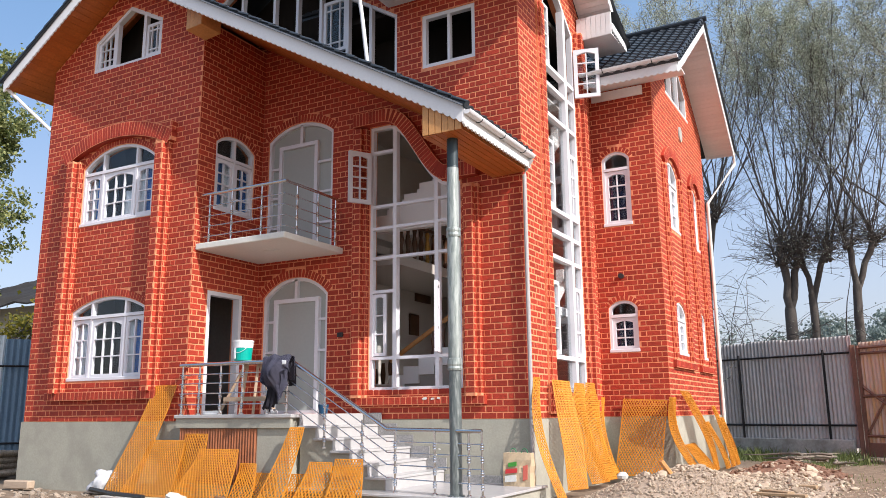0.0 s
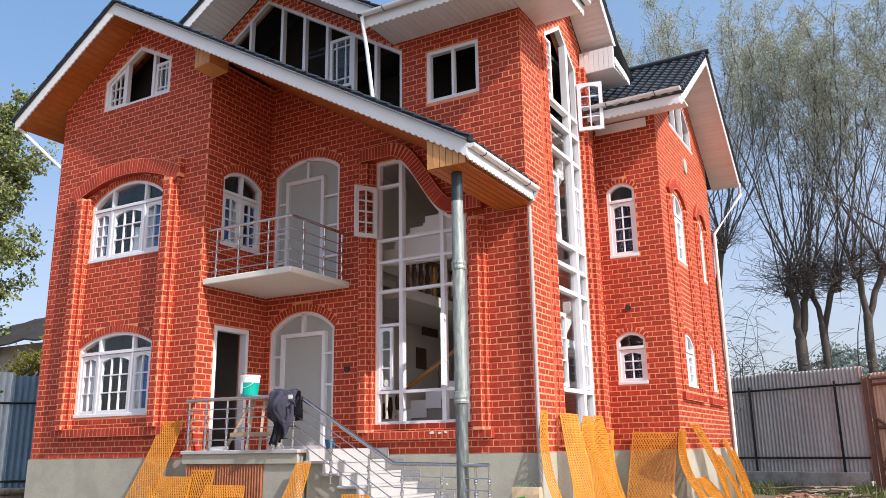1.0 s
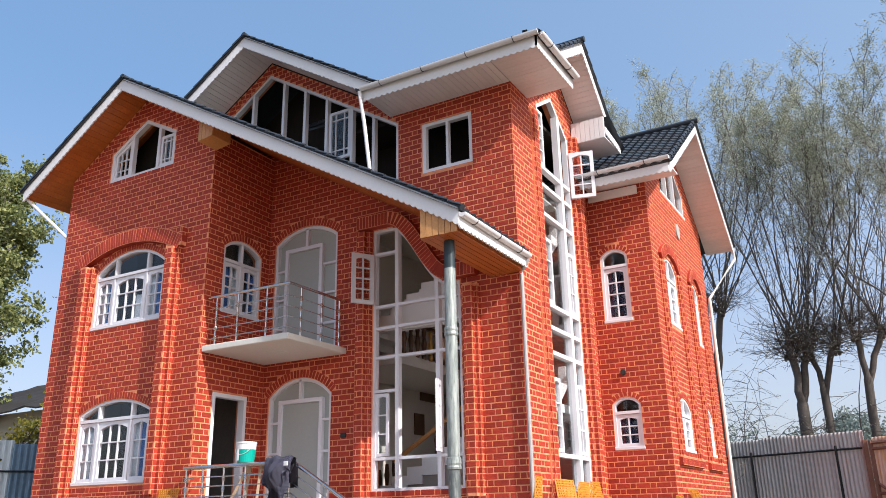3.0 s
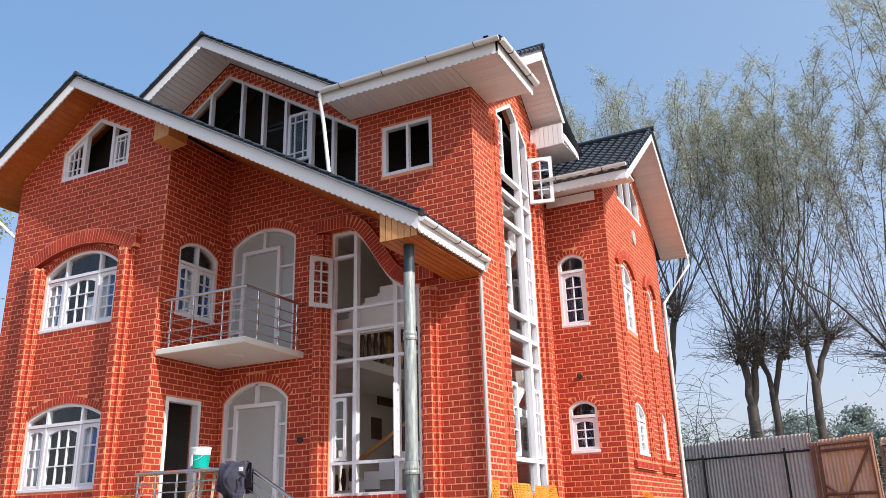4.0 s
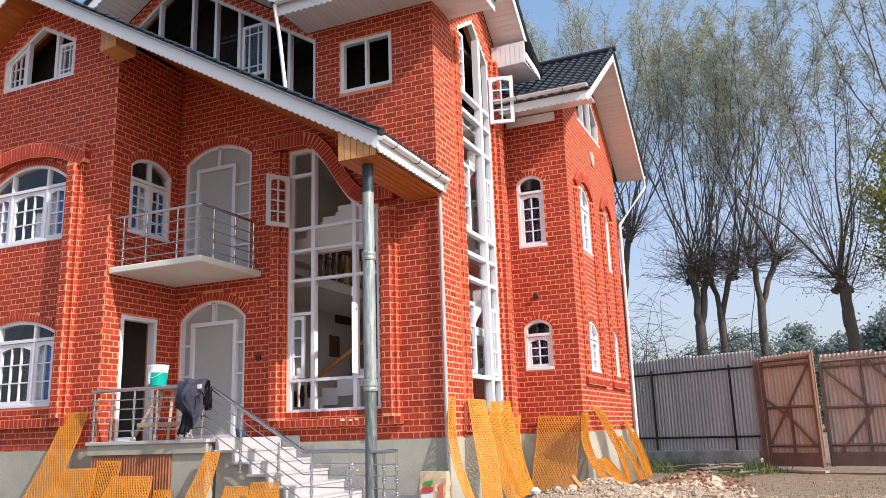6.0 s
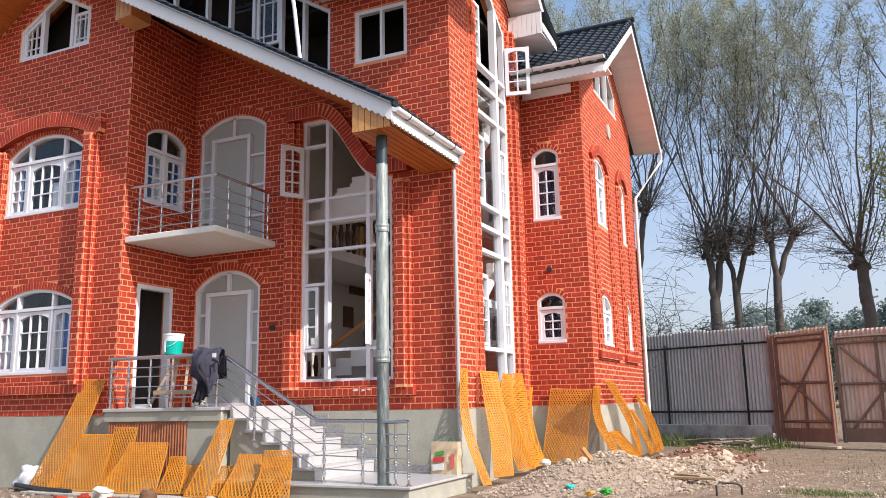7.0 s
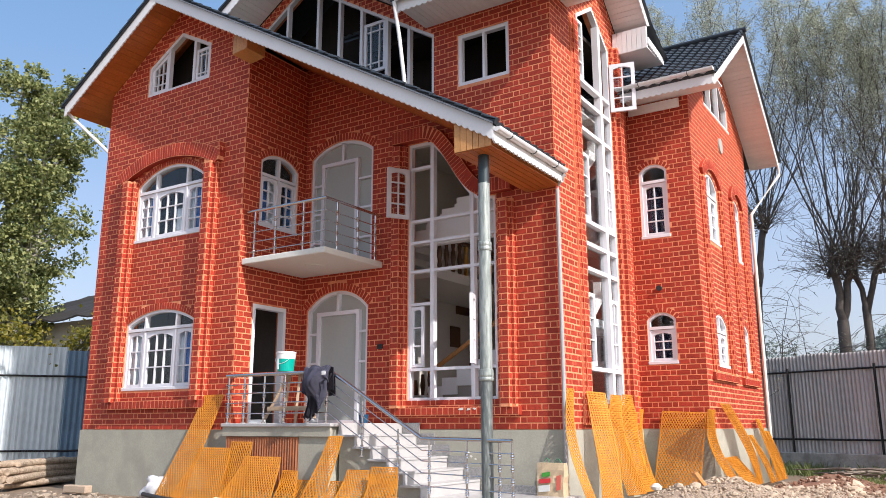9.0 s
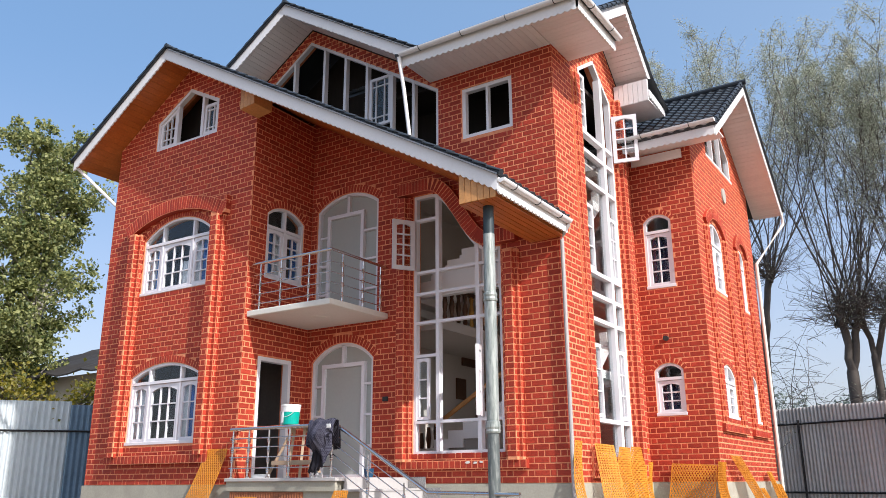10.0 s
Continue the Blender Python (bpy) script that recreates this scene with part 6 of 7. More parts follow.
def spray(r, wood, pts, ways, start, d, length, rad, bend, rise, dense):
    """A shoot with side shoots and twigs; leaves are strung along the twigs."""
    bp, br = branch(r, start, d, length, rad, bend, 10, rise)
    tube(bp, br, 5, wood, caps=False)
    for i in range(2, 11):
        u = i / 10
        for _ in range(1 if i < 5 else (2 if i < 8 else 3)):
            ax = (bp[i] - bp[i - 1]).normalized()
            sd = ax + Vector((r.uniform(-0.75, 0.75), r.uniform(-0.75, 0.75), r.uniform(-0.15, 0.25)))
            sp, sr = branch(r, bp[i], sd, length * r.uniform(0.08, 0.2) * (1.15 - 0.45 * u), 0.01, 0.2, 4, 0.05)
            tube(sp, sr, 3, wood, caps=False)
            for q, c in enumerate(sp[1:]):
                for _ in range(2):
                    tw = Vector((r.uniform(-0.34, 0.34), r.uniform(-0.34, 0.34), r.uniform(-0.22, 0.36)))
                    if r.random() < 0.4:
                        tube([c, c + tw * 0.55 + Vector((0, 0, 0.03)), c + tw], [0.006, 0.005, 0.003], 3, wood, caps=False)
                    m = round(dense * (0.06 + 1.9 * u ** 2.4) * r.uniform(0.4, 1.6))
                    for _ in range(m):
                        v = r.random()
                        pts.append(c + tw * v + Vector((r.gauss(0, 0.07), r.gauss(0, 0.07), r.gauss(0, 0.07))))
                        ways.append(tw.normalized() + Vector((0, 0, -0.35)))


def pollard(base, fork, heads, height, count, seed, dense, label, spread=0.6, girth=0.2, mat=None, lean=(0, 0)):
    """A pollarded willow: a forked dark trunk with ragged knobbly heads, each carrying a sheaf of long rising shoots with fine leaves.
    fork: (dx, dz) where the stems part; heads: (dx, dy, z, radius)."""
    r = random.Random(seed)
    tree = thing("willow_tree", label, "tree", "willows behind the fence", at=base)
    pts, ways = [], []
    trunk, crown = bmesh.new(), bmesh.new()
    foot, split = Vector((0, 0, -0.2)), Vector((fork[0], 0, fork[1]))
    tube([foot.lerp(split, k / 5) + Vector((r.uniform(-0.05, 0.05), r.uniform(-0.05, 0.05), 0)) * (0 < k < 5) for k in range(6)] + [split + Vector((0, 0, 0.3))], [girth * q for q in (1.25, 1.05, 0.97, 0.93, 0.9, 0.85, 0.35)], 11, trunk)
    for hx, hy, hz, rad in heads:
        head = Vector((hx, hy, hz))
        low = split - Vector((0, 0, 0.45))
        way = [low.lerp(head, k / 5) + Vector((r.uniform(-0.05, 0.05), r.uniform(-0.05, 0.05), 0)) * (0 < k < 5) + Vector((-0.16 * (hx - fork[0]) * math.sin(math.pi * k / 5), 0, 0)) for k in range(6)]
        tube(way, [rad * q for q in (0.9, 1.0, 0.95, 0.9, 0.95, 1.0)], 9, trunk)
        knobs = []
        for _ in range(6):
            a = r.uniform(0, math.tau)
            knob = head + Vector((math.cos(a) * rad * 1.2, math.sin(a) * rad * 1.2, r.uniform(-0.35, 0.55)))
            tube([head + Vector((0, 0, r.uniform(-0.3, 0.2))), head.lerp(knob, 0.6), knob], [rad * 0.7, rad * 0.55, rad * 0.5], 7, trunk)
            lump = bmesh.ops.create_icosphere(trunk, subdivisions=2, radius=rad * r.uniform(0.5, 0.75), matrix=Matrix.Translation(knob))
            for v in lump["verts"]:
                v.co += (v.co - knob) * 1.1 * noise.noise(v.co * 6)
            knobs.append(knob)
        for _ in range(count):
            a, s = r.uniform(0, math.tau), r.random() ** 0.55
            d = Vector((math.cos(a) * s * spread + lean[0], math.sin(a) * s * spread + lean[1], 1))
            L = (height - hz) * (1.0 - 0.14 * s * s) * r.uniform(0.78, 0.97)
            spray(r, crown, pts, ways, r.choice(knobs), d, L, r.choice((0.016, 0.02, 0.026, 0.034, 0.045)), 0.15, 0.035, dense)
        for _ in range(75):  # short whiskers round the head
            a = r.uniform(0, math.tau)
            sp, sr = branch(r, r.choice(knobs), (math.cos(a), math.sin(a), r.uniform(-0.2, 1.1)), r.uniform(0.6, 2.4), 0.012, 0.36, 5, 0.0)
            tube(sp, sr, 3, crown, caps=False)
            for c in sp[2:]:
                tw = Vector((r.uniform(-0.4, 0.4), r.uniform(-0.4, 0.4), r.uniform(-0.2, 0.45)))
                tube([c, c + tw * 0.5 + Vector((0, 0, 0.04)), c + tw], [0.007, 0.006, 0.003], 3, crown, caps=False)
            for _ in range(4):
                pts.append(sp[r.randrange(2, 6)] + Vector((r.gauss(0, 0.1), r.gauss(0, 0.1), r.gauss(0, 0.1))))
                ways.append(Vector((math.cos(a), math.sin(a), -0.6)))
    part("trunk", trunk, WILLOWBARK, tree, smooth=True)
    part("crown_wood", crown, WILLOWBARK, tree)
    leaves(pts, 0.024, mat or WILLOW, "crown", tree, r, 3.6, ways)
    return tree


W_LABEL = "pollarded willow with long thin shoots and sparse grey-green leaves"
pollard((-2.75, 27.3, 0), (0.0, 4.3), ((-0.12, 0, 6.0, 0.13), (0.36, 0.1, 5.9, 0.12)), 15.8, 10, 21, 9, W_LABEL)
pollard((-2.2, 27.6, 0), (0.1, 4.75), ((-0.12, 0.1, 6.0, 0.09), (0.58, 0, 6.05, 0.1)), 15.6, 8, 22, 9, W_LABEL, girth=0.14)
pollard((-0.92, 27.3, 0), (0.1, 4.9), ((-0.02, 0, 6.3, 0.1), (0.7, 0.1, 6.35, 0.1)), 15.5, 10, 23, 9, W_LABEL, girth=0.145)
pollard((1.65, 25.5, 0), (-0.15, 4.2), ((-0.2, 0, 5.0, 0.17),), 12.8, 18, 27, 7, W_LABEL, 0.75, girth=0.19)
pollard((-5.6, 28.5, 0), (0.25, 6.2), ((0.6, 0, 7.9, 0.12),), 17.2, 19, 24, 9, W_LABEL, 0.6, girth=0.16)
pollard((-8.4, 30.0, 0), (0.0, 5.5), ((0, 0, 7.2, 0.14),), 17.8, 20, 26, 9, W_LABEL, 0.55)
pollard((-6.9, 29.2, 0), (0.1, 5.8), ((0.2, 0, 7.4, 0.13),), 17.5, 15, 28, 9, W_LABEL, 0.6, girth=0.17)
pollard((5.0, 24.4, 0), (0.0, 4.2), ((-0.5, 0, 5.4, 0.15), (0.5, 0.2, 5.2, 0.14)), 17.6, 12, 25, 11, "tall willow with fuller green leaves", 0.5, lean=(0.02, 0))

# bare arching thicket behind the fence, a crooked sapling
r = random.Random(71)
thicket = thing("thicket", "bare arching shoots of a thicket behind the fence", "shrub", at=(-4.7, 28.6, 0))
wood, pts = bmesh.new(), []
for _ in range(110):
    a = r.uniform(0, math.tau)
    bp, br = branch(r, (r.gauss(0, 0.9), r.gauss(0, 0.4), 0), (math.cos(a) * 0.5 + 0.15, math.sin(a) * 0.3, 1), r.uniform(4.5, 7.5), 0.026, 0.2, 11, -0.17)
    tube(bp, br, 4, wood, caps=False)
    for c in bp[4:] + bp[6:]:
        sp, sr = branch(r, c, (r.uniform(-1, 1), r.uniform(-1, 1), r.uniform(-0.5, 0.5)), r.uniform(0.4, 1.3), 0.009, 0.3, 4, -0.08)
        tube(sp, sr, 3, wood, caps=False)
        pts += [q + Vector((r.gauss(0, 0.08), r.gauss(0, 0.08), r.gauss(0, 0.08))) for q in sp[1:] for _ in range(2)]
part("limb_work", wood, WILLOWBARK, thicket)
leaves(pts, 0.02, WILLOW, "crown", thicket, r, 3.0)
sapling = thing("sapling", "thin crooked bare sapling behind the fence", "tree", at=(-1.1, 26.0, 0))
sp, sr = branch(r, (0, 0, 0), (-0.02, 0, 1), 5.6, 0.05, 0.1, 9, -0.02)
part("trunk", tube(sp, sr, 6), WILLOWBARK, sapling)


def broadleaf(base, height, radius, seed, count, size, mat, bark, name, label, leaders=2, low=0.22, group="", cat="tree"):
    """A leafy tree: pale leaders, side limbs, foliage in uneven clumps."""
    r = random.Random(seed)
    tree = thing(name, label, cat, group, at=base)
    trunk, limbs, pts = bmesh.new(), bmesh.new(), []
    for k in range(leaders):
        off = Vector((r.uniform(-1, 1), r.uniform(-1, 1), 0)) * radius * 0.3 * (k > 0) + Vector((0.5 * k, 0.5 * k, 0)) * radius * 0.5
        h = height * (1 - 0.06 * k)
        tp = [Vector((0, 0, -0.2)) + off * 0.2, off * 0.5 + Vector((0, 0, h * 0.35)), off * 0.8 + Vector((r.uniform(-0.2, 0.2), 0, h * 0.7)), off + Vector((0, 0, h))]
        tube(tp, [0.24, 0.18, 0.09, 0.02], 9, trunk)
        n = 34
        for i in range(n):
            t = low + (1 - low) * (i + r.random()) / n
            c = tp[0].lerp(tp[1], t / 0.35) if t < 0.35 else (tp[1].lerp(tp[2], (t - 0.35) / 0.35) if t < 0.7 else tp[2].lerp(tp[3], (t - 0.7) / 0.3))
            a = r.uniform(0, math.tau)
            reach = radius * (0.25 + 0.9 * math.sin(math.pi * min(1, 0.12 + 0.85 * (1 - t)))) * r.uniform(0.5, 1.1)
            bp, br = branch(r, c, (math.cos(a), math.sin(a), 0.5), reach, 0.045, 0.2, 5, 0.08)
            tube(bp, br, 4, limbs, caps=False)
            for q in bp[2:]:
                cl_ = q + Vector((r.gauss(0, 0.2), r.gauss(0, 0.2), r.gauss(0, 0.2)))
                sz = r.uniform(0.1, 0.27)
                for _ in range(round(count / (n * leaders * 4))):
                    pts.append(cl_ + Vector((r.gauss(0, sz), r.gauss(0, sz), r.gauss(0, sz * 0.8))))
    part("trunk", trunk, bark, tree, smooth=True)
    part("limb_work", limbs, bark, tree)
    leaves(pts, size, mat, "crown", tree, r, 1.3)
    return tree


broadleaf((-26.35, 14.1, 0), 13.1, 1.85, 31, 34000, 0.105, POPLAR, PALEBARK, "poplar_tree", "leafy poplar turning yellow, with a pale trunk", 3, 0.3)
broadleaf((-27.5, 10.5, 0), 9.5, 2.4, 32, 22000, 0.105, POPLAR, PALEBARK, "poplar_tree", "leafy poplar turning yellow, with a pale trunk", 2, 0.25)
broadleaf((-20.6, 13.4, 0), 3.5, 1.2, 33, 3600, 0.09, YELLOW, WILLOWBARK, "shrub", "yellow-leaved shrub growing behind the fence", 2, 0.4, "shrubs behind the fence", "shrub")
broadleaf((-21.9, 12.0, 0), 3.7, 1.2, 34, 3600, 0.09, YELLOW, WILLOWBARK, "shrub", "yellow-leaved shrub growing behind the fence", 2, 0.4, "shrubs behind the fence", "shrub")

broadleaf((3.25, 24.0, 0), 8.4, 1.5, 35, 15000, 0.06, LIME, WILLOWBARK, "leafy_tree", "leafy yellow-green tree beyond the gate", 2, 0.55)

# far woods along the horizon
r = random.Random(41)
pts = []
for k in range(190):
    a = radians(-75 + 150 * k / 189 + r.uniform(-0.4, 0.4))
    seen = -8 < math.degrees(a) < 12
    dist = r.uniform(85, 115)
    h = r.uniform(6.5, 11) * (1.25 if -4 < math.degrees(a) < 14 else 1)
    cx, cy = math.sin(a) * dist, math.cos(a) * dist
    for _ in range(80 if seen else 10):
        u, v = r.uniform(0, math.tau), r.random()
        rr = 3.6 * math.sqrt(max(0.05, 1 - v * v)) * math.sqrt(r.random())
        c = Vector((cx + math.cos(u) * rr, cy + math.sin(u) * rr, h * (0.1 + 0.85 * v * r.uniform(0.8, 1.0))))
        sz = r.uniform(0.35, 0.75)
        for _ in range(90 if seen else 40):
            pts.append(c + Vector((r.gauss(0, sz), r.gauss(0, sz), r.gauss(0, sz * 0.7))))
fw2 = leaves(pts, 0.26, HAZED_LEAF, "far_woods", None, r, 1.4)
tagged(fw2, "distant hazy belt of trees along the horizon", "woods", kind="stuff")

# weeds at the foot of the fence
GRASS = leaf_material("grass", (0.07, 0.11, 0.03), (0.24, 0.27, 0.09))
verts, faces = [], []
r = random.Random(51)
for _ in range(8000):
    t = r.random()
    if t < 0.5:
        u = r.choice((0.1, 0.2, 0.28, 0.31, 0.35, 0.72, 0.86, 0.9, 0.94)) + r.gauss(0, 0.035)
        x, y = -4.6 + 3.6 * u + r.gauss(0, 0.25), 23.55 - 1.75 * u - abs(r.gauss(0, 0.4))
        h = r.uniform(0.06, 0.36) * r.random() + 0.05
    elif t < 0.68:
        x, y = r.gauss(-1.85, 0.16), r.gauss(19.3, 0.9)
        h = r.uniform(0.04, 0.16)
    elif t < 0.8:
        x, y = r.gauss(0.05, 0.3), r.gauss(11.75, 0.25)
        h = r.uniform(0.02, 0.06)
    elif t < 0.84:
        x, y = r.gauss(-2.2, 0.12), r.gauss(15.0, 0.3)
        h = r.uniform(0.03, 0.1)
    else:
        x, y = r.gauss(1.0, 1.4), r.gauss(16.2, 2.2)
        h = r.uniform(0.02, 0.07)
    z = terrain(x, y)
    a = r.uniform(0, math.tau)
    w = h * 0.025 + 0.005
    dx, dy = math.cos(a) * w, math.sin(a) * w
    lx, ly = r.gauss(0, 0.3) * h, r.gauss(0, 0.3) * h
    k = len(verts)
    verts += [(x - dx, y - dy, z), (x + dx, y + dy, z), (x + lx * 0.5 + dx * 0.7, y + ly * 0.5 + dy * 0.7, z + h * 0.6), (x + lx, y + ly, z + h)]
    faces += [(k, k + 1, k + 2), (k, k + 2, k + 3)]
me = bpy.data.meshes.new("grass")
me.from_pydata(verts, [], faces)
me.materials.append(GRASS)
tagged(new("grass", me), "tufts of green weeds at the foot of the fence", "grass", kind="stuff")

# ---- brickwork: courses of long and short bricks, proud of pale joints ----
COURSE, LONG, SHORT, JOINT = 0.0965, 0.247, 0.095, 0.0155
PROUD = 0.003
rng = random.Random(7)


def brick_shape():
    dx, dz = 0.018, 0.045
    rings = [[(sx * (0.5 - ix), y, sz * (0.5 - iz)) for sx, sz in ((-1, -1), (1, -1), (1, 1), (-1, 1))] for y, ix, iz in ((0, 0, 0), (0.65, 0, 0), (1, dx, dz))]
    verts = [v for r in rings for v in r]
    faces = [(8, 9, 10, 11)]
    for r in (0, 4):
        faces += [(r + k, r + (k + 1) % 4, r + 4 + (k + 1) % 4, r + 4 + k) for k in range(4)]
    return verts, faces


BV, BF = brick_shape()
brick_mesh = bpy.data.meshes.new("brick")
brick_mesh.from_pydata(BV, [], [tuple(reversed(q)) for q in BF])
brick_mesh.materials.append(BRICK)


def spans(rings, c):
    """Where the plate is solid at height c."""
    xs = []
    for ring in rings:
        for i in range(len(ring)):
            (x0, z0), (x1, z1) = ring[i - 1], ring[i]
            if (z0 > c) != (z1 > c):
                xs.append(x0 + (x1 - x0) * (c - z0) / (z1 - z0))
    xs.sort()
    return list(zip(xs[::2], xs[1::2]))


def meet(p, q):
    return [(max(a, c), min(b, d)) for a, b in p for c, d in q if min(b, d) - max(a, c) > 0.03]


def placed(f, a, c, w, h, d, b=0.0, turn=0.0):
    """The matrix that lays the brick shape on the wall f round (a, c)."""
    o = Vector(f(a, b, c))
    ua, ub, uc = Vector(f(a + 1, b, c)) - o, Vector(f(a, b + 1, c)) - o, Vector(f(a, b, c + 1)) - o
    if ua.cross(ub).dot(uc) < 0:
        ua = -ua
        turn = -turn
    m = Matrix((ua, ub, uc)).transposed().to_4x4()
    return Matrix.Translation(o) @ m @ Matrix.Rotation(-turn, 4, "Y") @ Matrix.Diagonal((w, d, h, 1))


def lay(mats, parent, single):
    """The nearest bricks as parts of their own, the rest joined."""
    mats = sorted(mats, key=lambda m: m.translation.z)
    for m in mats[:single]:
        ob = new("brick", brick_mesh)
        ob.parent = parent
        ob.matrix_local = m
    rest = mats[single:]
    if rest:
        base = np.array([(*v, 1.0) for v in BV])
        verts, faces = [], []
        for i, m in enumerate(rest):
            verts.append((base @ np.array(m).T)[:, :3])
            faces += [tuple(j + i * len(BV) for j in reversed(q)) for q in BF]
        me = bpy.data.meshes.new("brickwork")
        me.from_pydata(np.concatenate(verts).tolist(), [], faces)
        me.materials.append(BRICK)
        ob = new("brickwork", me)
        ob.parent = parent
        tagged(ob, kind="stuff")


def brick_face(f, loop, holes=(), z0=ZP, shift=0.0, gap=JOINT):
    rings = [loop, *holes]
    out = []
    c, n = z0 + gap / 2, 0
    top = max(p[1] for p in loop)
    lo_a = min(p[0] for p in loop) - 0.5
    while c + 0.05 < top:
        h = COURSE - gap
        free = meet(spans(rings, c + h * 0.25), spans(rings, c + h * 0.75))
        if free:
            a = lo_a + (shift if n % 2 else shift + (LONG + SHORT) / 2 + 0.01)
            k = 0
            while a < free[-1][1]:
                w = LONG if k % 2 else SHORT
                for s, e in free:
                    x0, x1 = max(a, s + 0.004), min(a + w, e - 0.004)
                    if x1 - x0 > 0.025:
                        out.append(placed(f, (x0 + x1) / 2 + rng.uniform(-0.002, 0.002), c + h / 2 + rng.uniform(-0.0015, 0.0015), x1 - x0 - rng.uniform(0, 0.004), h - rng.uniform(0, 0.004), PROUD + rng.uniform(-0.001, 0.0015), turn=rng.uniform(-0.008, 0.008)))
                a += w + gap
                k += 1
        c += COURSE
        n += 1
    return out


def head_line(loop):
    """The curved head of an opening, from one springing to the other."""
    return loop[2:]


def ring_bricks(f, line, height, b=0.0, proud=0.004, step=0.068):
    """Bricks set on end along a curved head."""
    out = []
    pts = [Vector(p) for p in line]
    lens = [0.0]
    for p, q in zip(pts, pts[1:]):
        lens.append(lens[-1] + (q - p).length)
    n = max(2, round(lens[-1] / step))
    for i in range(n):
        s = lens[-1] * (i + 0.5) / n
        k = max(j for j in range(len(lens)) if lens[j] <= s)
        k = min(k, len(pts) - 2)
        t = (pts[k + 1] - pts[k]).normalized()
        nrm = Vector((t.y, -t.x))
        p = pts[k] + t * (s - lens[k]) + nrm * (height / 2 + 0.01)
        out.append(placed(f, p.x, p.y, lens[-1] / n - 0.014 + 0.012 * height, height, proud, b, math.atan2(t.y, t.x) - math.pi))
    return out


def band(line, height):
    """A closed outline following a curved line, height wide on its outer side."""
    pts = [Vector(p) for p in line]
    outer = []
    for i, p in enumerate(pts):
        t = (pts[min(i + 1, len(pts) - 1)] - pts[max(i - 1, 0)]).normalized()
        outer.append(p + Vector((t.y, -t.x)) * height)
    return [tuple(p) for p in pts] + [tuple(p) for p in reversed(outer)]


def two_tone(bm, f, ends=False):
    """Mortar on the face that bricks are laid on, red paint on the edges."""
    out = (Vector(f(0, 1, 0)) - Vector(f(0, 0, 0))).normalized()
    bm.normal_update()
    for q in bm.faces:
        if (abs(q.normal.z) > 0.7) if ends else (abs(q.normal.dot(out)) < 0.7):
            q.material_index = 1
    return bm


def pier(f, a0, a1, b, c0, c1, flank, label=""):
    """A pilaster strip with bricks on its face and on the flank that is seen. flank: +1 at a1, -1 at a0."""
    body = part("pilaster", two_tone(boxes(f, (a0, a1, -0.01, b, c0, c1)), f, True), [MORTAR, BRICK], house, label)
    g = lambda a, d, c: f(a, b + d, c)
    mats = brick_face(g, [(a0, c0), (a1, c0), (a1, c1), (a0, c1)], z0=ZP + COURSE * math.floor((c0 - ZP) / COURSE))
    e = a1 if flank > 0 else a0
    h = (lambda a, d, c: f(e + d, a, c)) if flank > 0 else (lambda a, d, c: f(e - d, a, c))
    mats += brick_face(h, [(0, c0), (b, c0), (b, c1), (0, c1)], z0=ZP + COURSE * math.floor((c0 - ZP) / COURSE))
    lay(mats, body, 40)
    return body


def stepped(f, mid, half, c0, c1, flank, depth=0.17):
    pier(f, mid - half, mid + half, depth / 2, c0, c1, flank)
    pier(f, mid - half * 0.55, mid + half * 0.55, depth, c0 + 0.002, c1 - 0.002, flank)


def sill_band(f, a0, a1, b, c0, c1):
    body = part("sill_course", two_tone(boxes(f, (a0, a1, -0.01, b, c0, c1)), f), [MORTAR, BRICK], house)
    g = lambda a, d, c: f(a, b + d, c)
    mats = []
    n = round((a1 - a0) / 0.105)
    for i in range(n):
        mats.append(placed(g, a0 + (a1 - a0) * (i + 0.5) / n, (c0 + c1) / 2, (a1 - a0) / n - 0.018, c1 - c0 - 0.022, 0.004))
    lay(mats, body, 300)


def hood(f, line, height, depth, label=""):
    body = part("hood", two_tone(slab(f, band(line, height), depth, -0.01), f), [MORTAR, BRICK], house, label)
    lay(ring_bricks(lambda a, d, c: f(a, depth + d, c), line, height - 0.02), body, 300)


# bay
for mid in (-13.535, -11.145):
    stepped(fb, mid, 0.165, 1.64, 5.99, 1)
sill_band(fb, -13.78, -10.94, 0.11, 1.5, 1.65)
hood(fb, head_line(arch(-13.73, -11.0, 1, 5.94, 0.342, 24)), 0.27, 0.125, "projecting brick arch")
pier(fb, -11.29, -10.9, 0.119, 5.992, 6.35, 1)
# tall window
for mid, top in ((-8.035, 6.15), (-5.88, 4.85)):
    stepped(fc, mid, 0.145, 1.48, top, 1)
sill_band(fc, -8.25, -5.68, 0.1, 1.36, 1.49)
S_LINE = [(-5.74 - 2.4 * i / 40, s_curve(-5.74 - 2.4 * i / 40) + 0.01) for i in range(41)]
hood(fc, S_LINE, 0.24, 0.15, "S-curved brick hood")
# narrow window
for mid in (12.31, 14.25):
    stepped(ft, mid, 0.17, 1.2, 8.3 if mid < 13 else 8.5, -1, 0.06 if mid < 13 else 0.14)
pier(ft, 14.42, 14.7, 0.06, ZP, 8.3, -1)
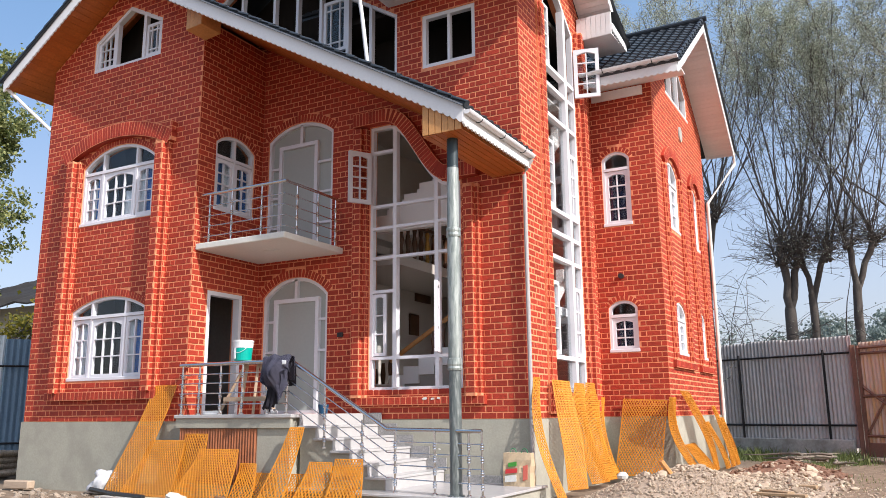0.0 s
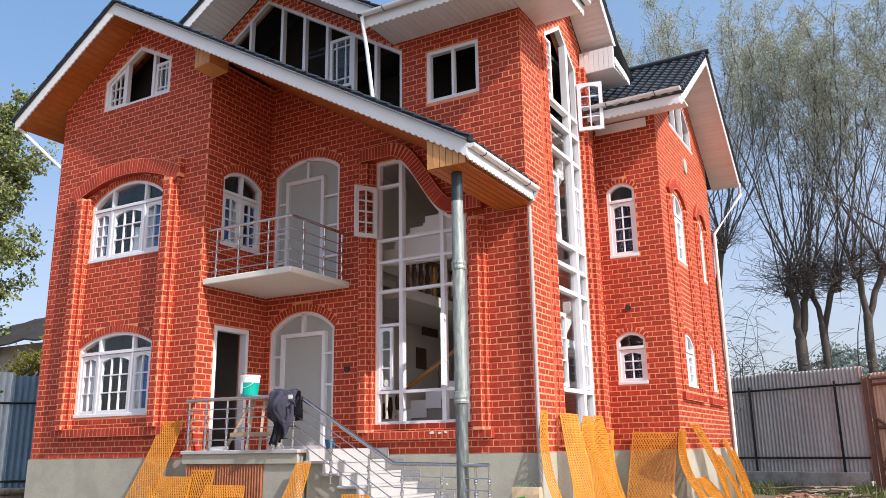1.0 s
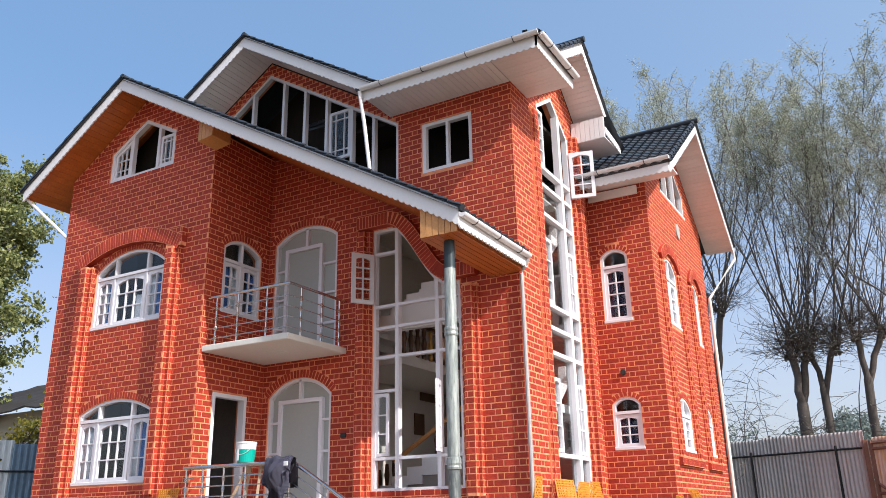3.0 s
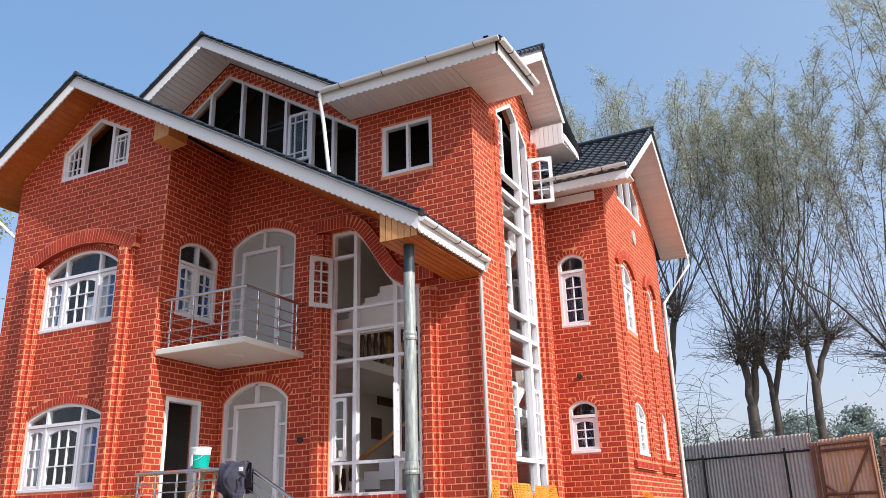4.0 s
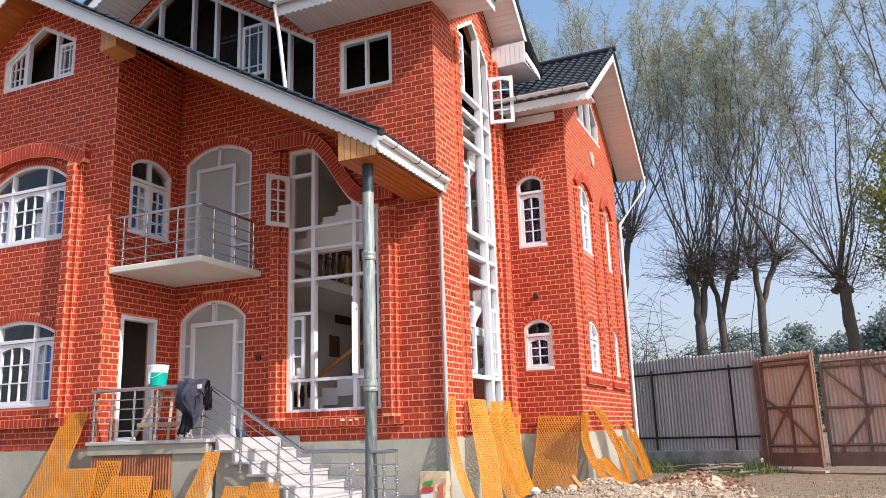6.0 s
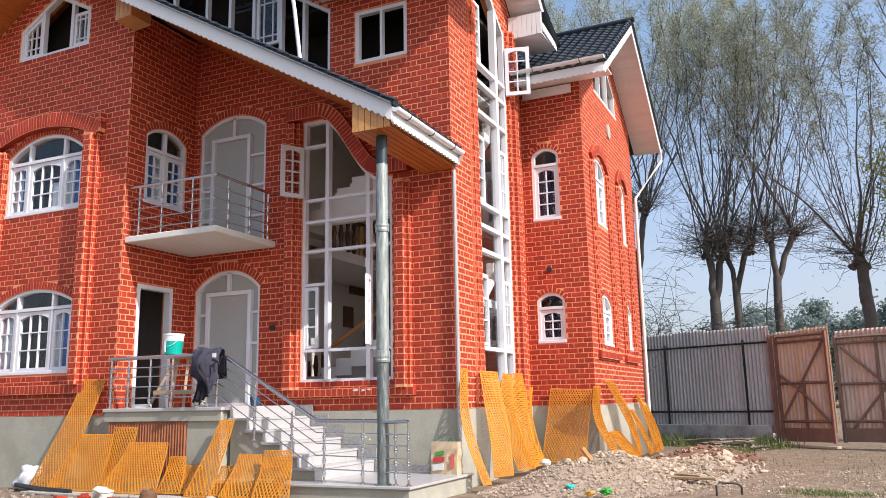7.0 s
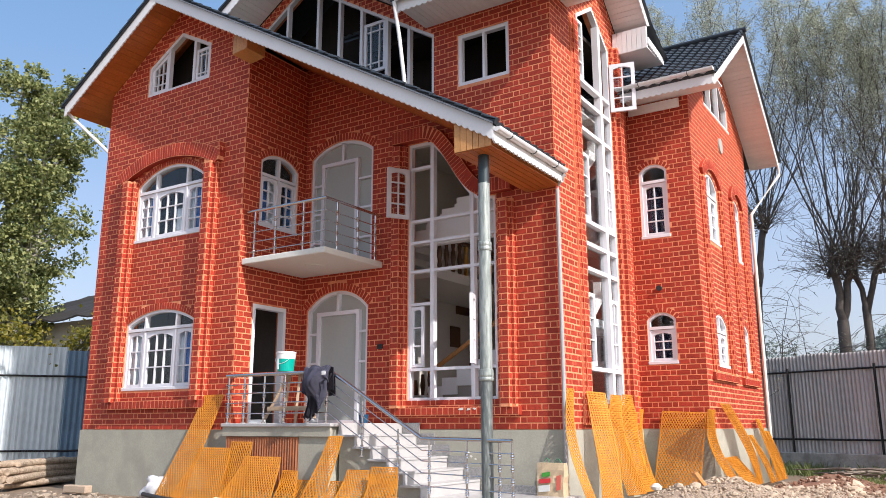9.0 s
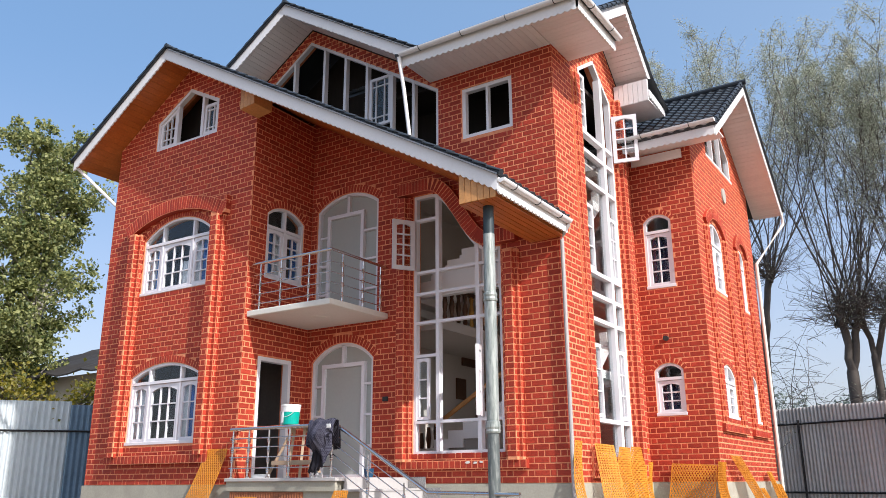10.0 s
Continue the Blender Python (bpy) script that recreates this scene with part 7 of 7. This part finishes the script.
# wing end
for m0, m1, sp, lo in ((15.44, 16.85, 6.0, 2.16), (17.78, 18.78, 6.0, 2.16)):
    for mid in (m0, m1):
        stepped(fw, mid, 0.15, lo, sp, -1, 0.07)
    hood(fw, head_line(arch(m0 + 0.05, m1 - 0.05, 1, sp - 0.02, 0.3, 16)), 0.22, 0.06)
    sill_band(fw, m0 - 0.2, m1 + 0.2, 0.07, 2.02, 2.16)

RINGS = {"bay": [(0, 0.1), (1, 0.12)], "return": [(1, 0.13)], "recess": [(0, 0.14), (1, 0.14)], "tower": [], "wing_front": [(0, 0.09), (1, 0.09)], "wing_end": [(2, 0.11), (3, 0.11)]}
for key, w, single in (("bay", W_BAY, 300), ("return", W_RET, 250), ("recess", W_REC, 300), ("tower", W_TOW, 300), ("wing_front", W_SID, 300), ("wing_end", W_WING, 300)):
    holes, mats = [], []
    for i, h in enumerate(w["holes"]):
        d = dict(RINGS[key]).get(i)
        if d:
            line = head_line(h)
            mats += ring_bricks(w["f"], line, d)
            top = band(line, d + 0.004)
            n = len(line)
            holes.append([h[0], h[1], h[2]] + list(reversed(top[n:]))[::1] + [h[-1]])
        else:
            holes.append(h)
    lay(mats, WALLS[key], 300)
    loop = w["loop"]
    if key in ("return", "tower", "wing_end"):
        loop = [(a - T if a == min(p[0] for p in w["loop"]) else a, c) for a, c in loop]
    lay(brick_face(w["f"], loop, holes, gap=0.023 if key in ("tower", "wing_end") else JOINT), WALLS[key], single)

# splashes of white paint and cement on the sill course and plinth under the tall window
rs = random.Random(61)
for x, z, w, h, b in ((-6.72, 1.455, 0.1, 0.05, 0.107), (-6.58, 1.45, 0.09, 0.045, 0.107), (-6.47, 1.46, 0.06, 0.04, 0.107), (-6.62, 0.98, 0.05, 0.06, 0.031), (-6.58, 0.72, 0.06, 0.04, 0.031), (-6.5, 0.68, 0.05, 0.03, 0.031), (-6.66, 0.5, 0.03, 0.05, 0.031)):
    ring = [(x + w / 2 * math.cos(t) * rs.uniform(0.6, 1.2), z + h / 2 * math.sin(t) * rs.uniform(0.6, 1.2)) for t in [math.tau * i / 11 for i in range(11)]]
    part("paint_splash", slab(fc, ring, b, b + 0.003), CONCRETE, house, "dried white splash")
